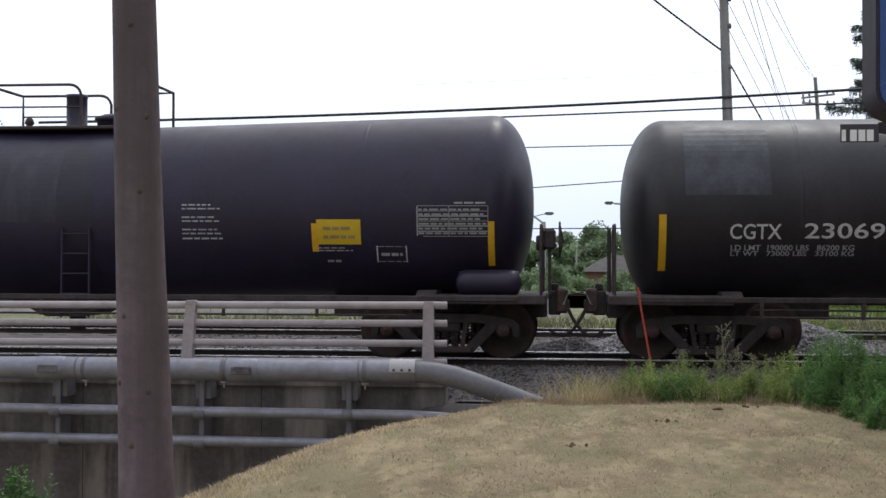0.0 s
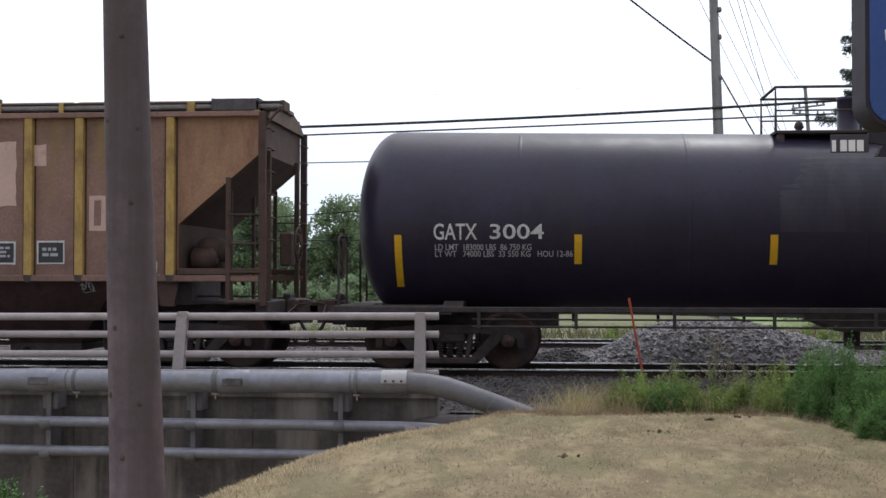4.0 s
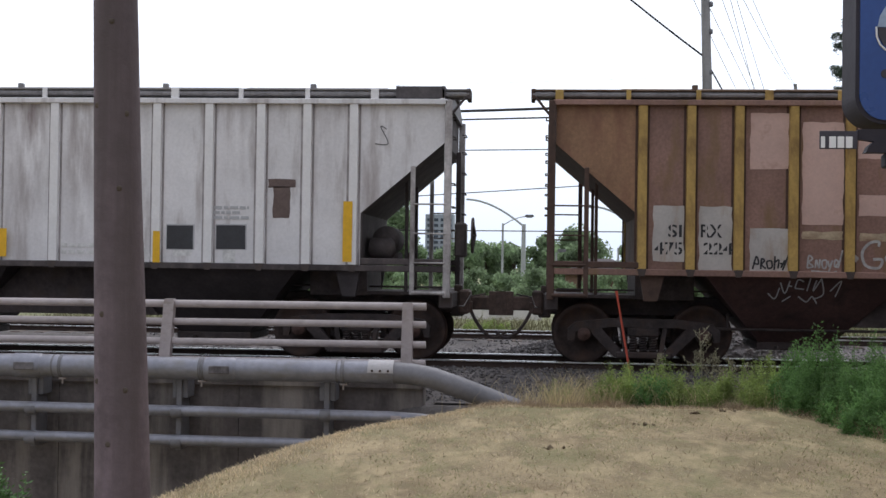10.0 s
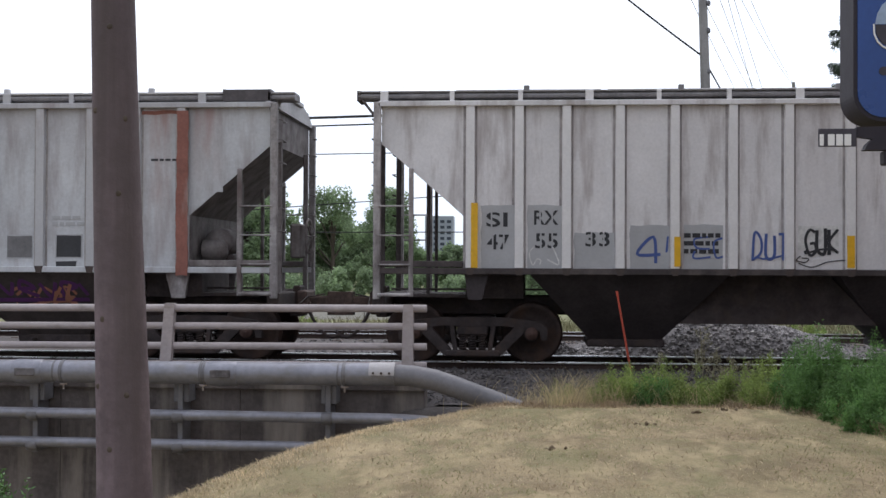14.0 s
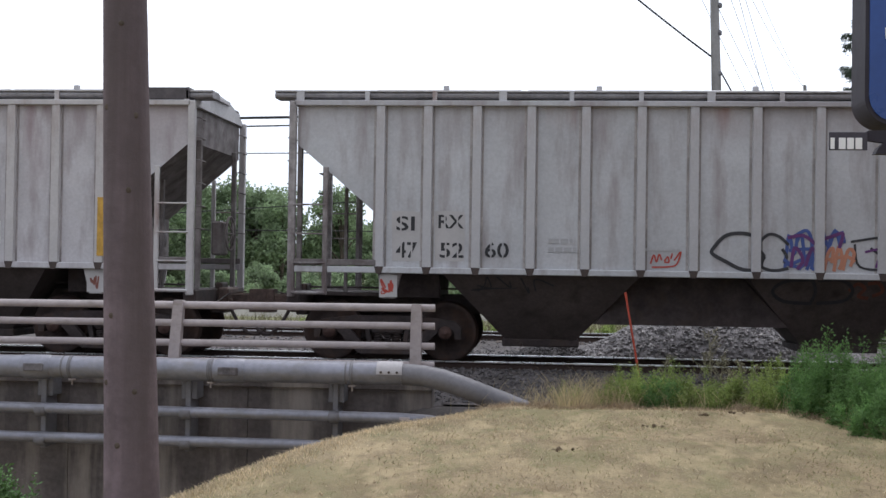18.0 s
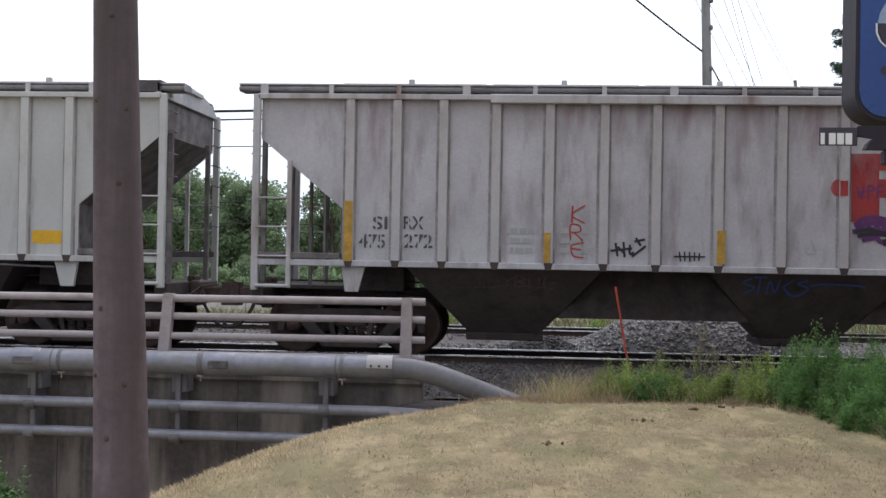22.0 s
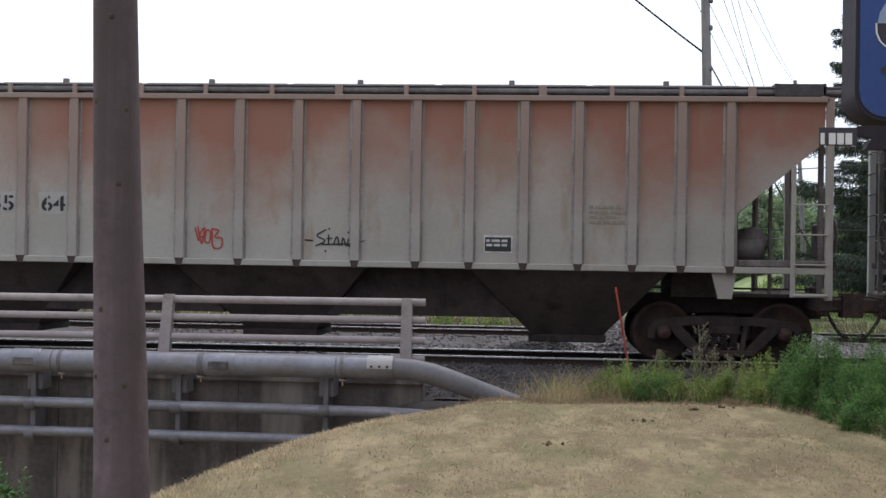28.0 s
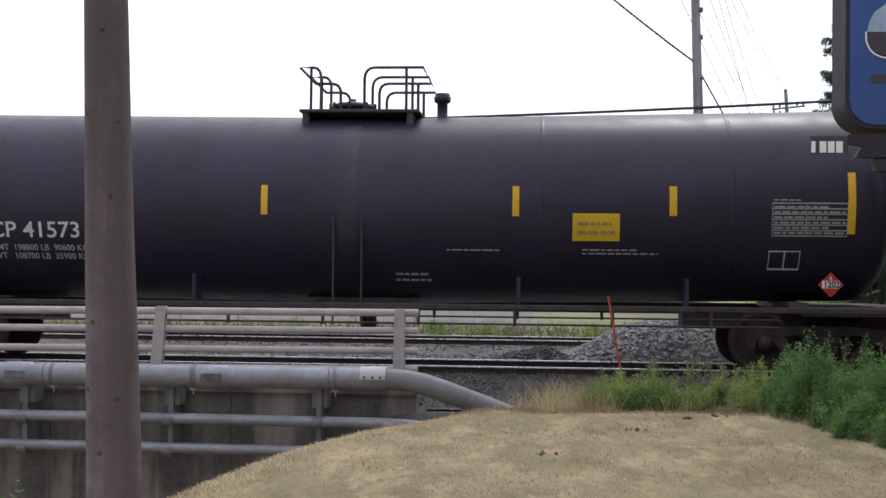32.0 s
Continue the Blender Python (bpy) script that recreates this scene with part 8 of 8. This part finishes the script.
sketch(HE, ("0,60 20,90 44,70 30,40 60,30", "50,90 80,94 96,60 70,40"), 0.0, 0.5, 0.98, 1.34, M["rust"], 0.05, bay=True)
sketch(HE, ("0,20 10,80 20,30 26,84", "30,30 34,90 46,60 32,54 48,24", "52,80 60,20 68,84", "72,20 74,84 88,70 76,50", "90,80 96,30", "4,6 96,10"), 3.7, 5.35, 0.9, 1.26, M["tag_purple"], 0.06, bay=True)
sketch(HE, ("6,50 20,70 30,40", "40,30 50,70 62,36", "70,60 84,70 92,30"), 4.0, 5.2, 0.94, 1.2, M["tag_orange"], 0.045, bay=True)
sketch(HF, ("10,80 20,20 26,84", "16,50 30,56", "36,20 36,84 52,70 38,56", "58,84 56,24", "58,84 72,90", "58,56 70,58", "78,20 80,90 96,80 82,60"), 0.55, 1.18, 2.42, 2.72, M["tag_purple"], 0.022, Y0 - 0.012)
sketch(HF, ("4,60 30,90 70,84 98,50", "6,50 40,70 90,60", "0,36 40,46 96,40", "10,20 50,30 90,24", "20,4 50,14 60,0 100,-6", "30,90 40,30 60,80 74,20"), 0.56, 1.24, 1.86, 2.24, M["tag_purple"], 0.07, Y0 - 0.012)
sketch(HF, ("2,50 30,64 62,48 98,56", "10,34 50,44 92,30", "60,8 84,14 64,-6 100,-10"), 0.58, 1.26, 1.84, 2.14, M["black"], 0.055, Y0 - 0.0145)
sketch(HF, ("0,40 60,50", "14,70 20,20", "36,74 40,16", "20,56 40,30", "60,20 98,60", "70,90 84,60", "66,76 96,84", "54,64 54,30 66,36"), -2.95, -2.42, 1.5, 1.9, M["black"], 0.034)
sketch(HF, ("0,50 100,52", "18,90 22,10", "34,94 36,14", "50,90 52,10", "66,88 66,16", "82,84 80,20"), -2.02, -1.56, 1.5, 1.68, M["black"], 0.024)
sketch(HF, ("12,90 2,70 16,50 4,20", "14,96 30,96", "22,90 22,20", "32,20 34,80 42,30 46,84", "62,84 52,54 62,20", "80,84 68,70 82,50 70,16 56,24", "84,60 100,70 140,66 150,56"), -1.0, 0.2, 0.98, 1.32, M["tag_blue"], 0.028, bay=True)
sketch(HF, ("0,60 10,80 14,40 4,50", "34,90 22,70 34,50 20,20", "40,86 38,30 50,34", "54,70 54,34 66,40 66,70", "70,30 76,80 84,30", "72,50 82,50", "88,60 112,56", "20,10 90,16"), 3.62, 5.0, 1.03, 1.38, M["tag_red"], 0.03, bay=True)
sketch(HG, ("8,30 26,70 50,76 54,96 40,98 34,84 50,56 46,36 26,30 10,44", "62,96 64,46 80,44", "82,40 92,94 99,42", "80,58 108,52 118,40", "14,36 30,14 70,20 112,44", "-2,60 2,42", "-4,58 8,52"), -8.1, -7.08, 3.2, 3.8, M["tag_red"], 0.032)
sketch(HG, ("50,100 50,30", "20,60 50,0 84,64", "30,50 50,20 70,52", "40,50 60,50"), -7.56, -7.3, 2.86, 3.42, M["tag_red"], 0.045)
sketch(HG, ("0,56 50,96 70,44 0,56",), -8.2, -8.08, 3.42, 3.58, M["tag_red"], 0.05)
sketch(HG, ("26,98 8,50 0,4", "80,60 40,70 12,40 20,14 60,10 86,36 80,66", "40,60 46,26", "96,20 98,0"), -2.88, -2.44, 1.48, 1.97, M["black"], 0.026)
sketch(HG, ("40,84 10,74 0,40 16,8 56,10", "8,42 40,46", "76,78 84,70", "84,60 86,10 60,4"), -1.18, -0.72, 1.52, 1.98, M["black"], 0.028)
sketch(HG, ("60,98 0,4", "80,30 100,44 96,20"), -0.35, -0.08, 1.58, 2.0, M["stencil_grey"], 0.014)
sketch(HG, ("30,90 4,80 20,60 4,44", "36,90 36,50", "52,92 50,52", "36,70 50,72", "62,90 60,50", "70,96 100,98", "84,96 82,56"), 1.44, 1.92, 1.72, 1.96, M["black"], 0.024)
sketch(HG, ("10,2 14,20 8,40", "6,22 30,20", "0,60 20,66 6,44", "2,76 22,80", "0,92 20,98"), 2.13, 2.24, 1.48, 1.96, M["black"], 0.018)
sketch(HG, ("0,30 14,64 34,60 44,90 60,64 86,66 100,30", "8,16 30,50 40,20 52,60", "30,10 44,44 60,4 70,50 80,16", "20,70 50,80 84,76", "34,30 66,30", "24,44 76,50"), -0.75, 0.6, 0.93, 1.32, M["black"], 0.035, bay=True)
sketch(HH, ("0,52 14,50", "36,92 20,70 34,50 18,30", "40,74 40,34", "36,58 46,60", "48,34 54,66 58,32", "62,32 64,62 70,30", "74,60 72,34 84,36 84,66", "90,90 88,30", "28,36 90,40", "34,14 36,8", "40,98 42,92", "72,86 74,80", "94,50 95,47", "97,52 98,49", "99.5,54 100,51"), 0.54, 1.45, 1.55, 1.95, M["black"], 0.022)
sketch(HH, ("0,90 14,40", "10,96 24,30 34,90 16,60 30,56", "40,80 36,40 52,36 54,76 40,82", "60,90 64,20 92,16 96,50 70,56 84,80 62,86"), -1.16, -0.72, 1.56, 1.96, M["tag_red"], 0.024)
tank_patch(TA, "faded_patch", -6.82, -5.57, 2.5, 3.52, M["tank_fade"], "faded blue-grey paint")
tank_patch(TA, "reflector_strip", -7.21, -7.1, 1.37, 2.21, M["yellow"], "yellow reflector strip")
tank_text(TA, "CGTX", -6.18, 1.85, 0.22, 0.75, M["white"])
tank_text(TA, "23069", -5.1, 1.86, 0.22, 1.15, M["white"])
tank_text(TA, "LD LMT  190000 LBS   86200 KG", -6.16, 1.68, 0.08, 1.79, M["grey_patch"])
tank_text(TA, "LT WT   73000 LBS   33100 KG", -6.16, 1.6, 0.07, 1.79, M["grey_patch"])
tank_patch(TB, "reflector_strip", -7.09, -6.98, 1.28, 2.07, M["yellow"], "yellow reflector strip")
tank_patch(TB, "reflector_strip", -4.37, -4.26, 1.63, 2.07, M["yellow"], "yellow reflector strip")
tank_patch(TB, "reflector_strip", -1.49, -1.38, 1.62, 2.06, M["yellow"], "yellow reflector strip")
tank_patch(TB, "reflector_strip", 1.56, 1.67, 1.65, 2.08, M["yellow"], "yellow reflector strip")
tank_patch(TB, "reflector_strip", 4.24, 4.34, 1.65, 2.08, M["yellow"], "yellow reflector strip")
tank_patch(TB, "reflector_strip", 6.94, 7.04, 1.44, 2.11, M["yellow"], "yellow reflector strip")
tank_patch(TB, "placard", 4.32, 5.0, 1.76, 2.14, M["placard"], "yellow warning placard")
tank_bars(TB, 4.42, 4.91, 1.82, 2.08, 2, M["ochre_fade"], 249)
tank_bars(TB, 4.32, 4.87, 1.65, 1.73, 2, M["tag_white"], 250)
tank_bars(TB, 4.46, 4.67, 1.47, 1.56, 1, M["tag_white"], 251)
tank_patch(TB, "table_line", 5.87, 6.94, 2.34, 2.35, M["print_grey"])
tank_patch(TB, "table_line", 5.87, 6.94, 2.26, 2.27, M["print_grey"])
tank_patch(TB, "table_line", 5.87, 6.95, 2.18, 2.2, M["print_grey"])
tank_patch(TB, "table_line", 5.87, 6.95, 2.11, 2.12, M["print_grey"])
tank_patch(TB, "table_line", 5.87, 6.95, 2.03, 2.05, M["print_grey"])
tank_patch(TB, "table_line", 5.87, 6.95, 1.95, 1.97, M["print_grey"])
tank_patch(TB, "table_line", 5.87, 6.95, 1.88, 1.89, M["print_grey"])
tank_patch(TB, "table_line", 5.86, 5.88, 1.89, 2.34, M["print_grey"])
tank_patch(TB, "table_line", 6.35, 6.36, 1.89, 2.34, M["print_grey"])
tank_patch(TB, "table_line", 6.94, 6.95, 1.89, 2.34, M["print_grey"])
tank_bars(TB, 5.89, 6.92, 1.9, 2.33, 6, M["print_grey"], 262)
tank_bars(TB, 6.43, 6.94, 2.36, 2.43, 1, M["tag_white"], 263)
tank_bars(TB, 5.23, 5.7, 1.72, 1.74, 1, M["tag_white"], 264)
tank_bars(TB, 5.23, 5.7, 1.49, 1.52, 1, M["tag_white"], 265)
tank_patch(TB, "panel_line", 5.23, 5.25, 1.49, 1.74, M["white"])
tank_patch(TB, "panel_line", 5.68, 5.7, 1.49, 1.74, M["white"])
tank_bars(TB, 5.3, 5.63, 1.56, 1.68, 1, M["tag_white"], 268)
tank_bars(TB, 2.22, 2.82, 2.28, 2.4, 2, M["tag_white"], 269)
tank_bars(TB, 2.22, 2.82, 2.09, 2.21, 2, M["tag_white"], 270)
tank_bars(TB, 2.22, 2.83, 1.9, 2.02, 2, M["tag_white"], 271)
tank_bars(TB, 2.22, 2.85, 1.82, 1.89, 1, M["grey_patch"], 272)
tank_text(TB, "GATX", -6.5, 2.0, 0.24, 0.66, M["white"])
tank_text(TB, "3004", -5.66, 2.01, 0.22, 0.81, M["white"])
tank_text(TB, "LD LMT  183000 LBS  86 750 KG", -6.48, 1.84, 0.09, 1.46, M["grey_patch"])
tank_text(TB, "LT WT   74000 LBS  33 550 KG   HOU 12-86", -6.48, 1.74, 0.09, 2.08, M["grey_patch"])
tank_patch(TI, "reflector_strip", -1.97, -1.87, 2.31, 2.76, M["yellow"], "yellow reflector strip")
tank_patch(TI, "reflector_strip", 1.85, 1.95, 2.31, 2.76, M["yellow"], "yellow reflector strip")
tank_patch(TI, "reflector_strip", 4.18, 4.29, 2.33, 2.77, M["yellow"], "yellow reflector strip")
tank_patch(TI, "reflector_strip", 6.78, 6.89, 2.08, 2.99, M["yellow"], "yellow reflector strip")
tank_patch(TI, "placard", 2.75, 3.45, 1.95, 2.36, M["placard"], "yellow warning placard")
tank_bars(TI, 2.83, 3.38, 2.02, 2.28, 2, M["ochre_fade"], 282)
tank_patch(TI, "table_line", 5.68, 6.77, 2.52, 2.54, M["print_grey"])
tank_patch(TI, "table_line", 5.68, 6.77, 2.44, 2.46, M["print_grey"])
tank_patch(TI, "table_line", 5.69, 6.77, 2.36, 2.38, M["print_grey"])
tank_patch(TI, "table_line", 5.69, 6.77, 2.28, 2.3, M["print_grey"])
tank_patch(TI, "table_line", 5.69, 6.77, 2.2, 2.22, M["print_grey"])
tank_patch(TI, "table_line", 5.69, 6.78, 2.12, 2.14, M["print_grey"])
tank_patch(TI, "table_line", 5.69, 6.78, 2.04, 2.06, M["print_grey"])
tank_patch(TI, "table_line", 5.68, 5.69, 2.05, 2.53, M["print_grey"])
tank_patch(TI, "table_line", 6.17, 6.18, 2.05, 2.53, M["print_grey"])
tank_patch(TI, "table_line", 6.77, 6.78, 2.05, 2.54, M["print_grey"])
tank_bars(TI, 5.71, 6.75, 2.06, 2.52, 6, M["print_grey"], 293)
tank_bars(TI, 5.7, 6.09, 2.56, 2.6, 1, M["tag_white"], 294)
tank_patch(TI, "panel_line", 5.66, 6.13, 1.81, 1.83, M["white"])
tank_patch(TI, "panel_line", 5.67, 6.13, 1.54, 1.57, M["white"])
tank_patch(TI, "panel_line", 5.67, 5.68, 1.54, 1.83, M["white"])
tank_patch(TI, "panel_line", 6.12, 6.13, 1.55, 1.83, M["white"])
tank_patch(TI, "panel_line", 5.89, 5.91, 1.55, 1.83, M["white"])
tank_text(TI, "CP 41573", -6.26, 1.94, 0.24, 1.43, M["white"])
tank_text(TI, "LD LMT  198800 LB  90600 KG", -6.42, 1.74, 0.09, 1.7, M["grey_patch"])
tank_text(TI, "LT WT   108700 LB  35900 KG", -6.42, 1.61, 0.09, 1.7, M["grey_patch"])
tank_bars(TI, 0.86, 1.66, 1.78, 1.83, 1, M["grey_patch"], 303)
tank_bars(TI, 2.9, 4.03, 1.74, 1.85, 2, M["grey_patch"], 304)
tank_bars(TI, 0.06, 0.61, 1.3, 1.48, 2, M["grey_patch"], 305)
hazard_placard(TI, 6.62, 1.33)

# walkways, railings and fittings on top of the tanks
platform(TB, 3.7, -1.3, 1.42)
for sy in (-0.68, 0.68):
    railing(TB, [(-1.28, sy, 3.72), (-1.28, sy, 4.44)] + [(0.1, sy, 4.44)] + arc((0.1, sy, 4.44), (0.26, sy, 4.44), (0.3, sy, 4.28), 4) + [(0.3, sy, 3.74)])
    railing(TB, [(0.92, sy, 3.74), (0.92, sy, 4.3)] + arc((0.92, sy, 4.3), (0.93, sy, 4.46), (1.06, sy, 4.47), 4) + [(1.4, sy, 4.47), (1.4, sy, 3.72)])
    railing(TB, [(-1.28, sy, 4.08), (0.3, sy, 4.08)], 0.014)
railing(TB, [(-1.28, -0.68, 4.44), (-1.28, 0.68, 4.44)])
railing(TB, [(1.4, -0.68, 4.47), (1.4, 0.68, 4.47)])
part("valve_housing", Geo().lathe([(0.2, 3.7), (0.2, 3.8), (0.17, 3.82), (0.17, 4.3), (0.18, 4.31), (0.18, 4.36), (0.05, 4.37)], "z", (-0.04, 0, 0), 20), M["tank"], TB)
part("manway", Geo().lathe([(0.3, 3.72), (0.3, 3.9), (0.34, 3.91), (0.34, 3.96), (0.2, 4.02), (0.05, 4.04)], "z", (0.63, 0, 0), 22), M["tank"], TB)
part("relief_valve", Geo().lathe([(0.06, 3.72), (0.05, 3.85), (0.08, 3.88), (0.06, 3.95), (0.02, 3.98)], "z", (-0.82, -0.1, 0), 12), M["under"], TB)
lad = part("side_ladder", Geo().tube([(0.32, -1.47, 2.0), (0.32, -1.48, 0.62)], 0.018, 6).tube([(0.76, -1.47, 2.0), (0.76, -1.48, 0.62)], 0.018, 6), M["tank"], TB)
for k in range(5):
    part("rung", Geo().tube([(0.32, -1.48, 0.68 + k * 0.31), (0.76, -1.48, 0.68 + k * 0.31)], 0.012, 6), M["tank"], lad)
for ob in TB.children:
    if ob.name.split(".")[0] in ("walkway", "walkway_leg", "railing", "valve_housing", "manway", "relief_valve"):
        ob.location.z = -0.085
tank_patch(TB, "spill_stain", 0.2, 0.78, 1.2, 3.35, M["tank_spill"], "dark spill stain under the manway", 0.003)
tank_patch(TB, "spill_stain", -1.35, 0.2, 2.1, 3.3, M["tank_dust"], "pale dusty paint under the walkway", 0.003)
platform(TI, 3.95, -1.55, 0.36)
for sy in (-0.5, 0.5):
    railing(TI, [(-1.24, sy, 3.97), (-1.24, sy, 4.56)] + arc((-1.24, sy, 4.56), (-1.25, sy, 4.7), (-1.36, sy, 4.71), 4) + [(-1.58, sy, 4.71), (-1.32, sy, 4.45), (-1.06, sy, 4.45)] + arc((-1.06, sy, 4.45), (-0.93, sy, 4.44), (-0.92, sy, 4.32), 4) + [(-0.92, sy, 3.97)])
    railing(TI, [(-0.54, sy, 3.97), (-0.54, sy, 4.54)] + arc((-0.54, sy, 4.54), (-0.53, sy, 4.7), (-0.38, sy, 4.71), 4) + [(0.4, sy, 4.71), (0.52, sy, 4.45), (-0.16, sy, 4.45)] + arc((-0.16, sy, 4.45), (-0.29, sy, 4.44), (-0.3, sy, 4.3), 4) + [(-0.3, sy, 3.97)])
    railing(TI, [(-1.4, sy, 3.97), (-1.4, sy, 4.7)])
    railing(TI, [(0.13, sy, 3.97), (0.13, sy, 4.7)])
    railing(TI, [(0.32, sy, 3.97), (0.32, sy, 4.45)])
part("manway", Geo().lathe([(0.3, 3.95), (0.3, 4.1), (0.36, 4.11), (0.36, 4.16), (0.25, 4.2), (0.06, 4.22), (0.05, 4.27)], "z", (-0.8, 0, 0), 22), M["tank"], TI)
for k in range(8):
    a = k * math.tau / 8
    part("manway_bolt", Geo().box(-0.8 + 0.37 * math.cos(a) - 0.02, -0.8 + 0.37 * math.cos(a) + 0.02, 0.37 * math.sin(a) - 0.02, 0.37 * math.sin(a) + 0.02, 4.08, 4.19, 0.004), M["under"], TI)
part("vent_pipe", Geo().lathe([(0.12, 3.93), (0.1, 3.97), (0.085, 4.0), (0.085, 4.2), (0.13, 4.22), (0.14, 4.3), (0.12, 4.32), (0.12, 4.36), (0.02, 4.37)], "z", (0.67, 0, 0), 16), M["tank"], TI)
tank_patch(TI, "spill_stain", -0.78, -0.52, 1.7, 3.75, M["tank_dust"], "pale spill streak under the manway", 0.003)
for x in (-0.85, -0.42):
    part("ladder_stile", Geo().tube([(x, -1.53, 2.3), (x, -1.5, 1.6), (x, -1.5, 0.66)], 0.016, 6), M["under"], TI)
for x in (-6.6, -3.0, 1.95, 4.45):
    part("saddle_bracket", Geo().box(x - 0.03, x + 0.03, -1.47, -1.1, 0.98, 1.4, 0.008), M["tank"], TI)

patch(HE, "paint_patch", -6.95, -6.68, 1.0, 1.34, M["e_pale"], -1.543, "pale pink primer on the jacking pad")
tag_paint(HE, "~~~", -6.92, 1.04, 0.2, 0.26, M["tag_red"], -1.549, 0.028, 7)
patch(HF, "paint_patch", 6.68, 6.95, 1.0, 1.34, M["e_pale"], -1.543, "pale primer on the jacking pad")
tag_paint(HF, "~~", 6.73, 1.07, 0.16, 0.22, M["rust_red"], -1.549, 0.022, 9)

# braces under the overhanging ends of the running boards
for car, m in ((HC, M["c_end"]), (HD, M["d_end"])):
    for d in (-1, 1):
        part("board_brace", Geo().tube([(d * 8.57, -1.5, EAVE + 0.1), (d * 8.32, -1.55, EAVE - 0.22)], 0.022, 6), m, car)
        part("board_tip", Geo().box(min(d * 8.56, d * 8.62), max(d * 8.56, d * 8.62), -1.53, -1.1, EAVE + 0.04, EAVE + 0.2, 0.006), m, car)


def motions():
    """The train rolls by and gathers speed; its wheels turn with it."""
    for car, place in MOVING:
        walk(car, [(k * 0.5, pose(place + run(k * 0.5), TRACK, 0)) for k in range(65)])
    for ws, x in SPIN:
        walk(ws, [(k * 0.125, pose(x, 0, WHEEL_R, 0, math.degrees(run(k * 0.125) / WHEEL_R) % 360, 0)) for k in range(257)])


motions()
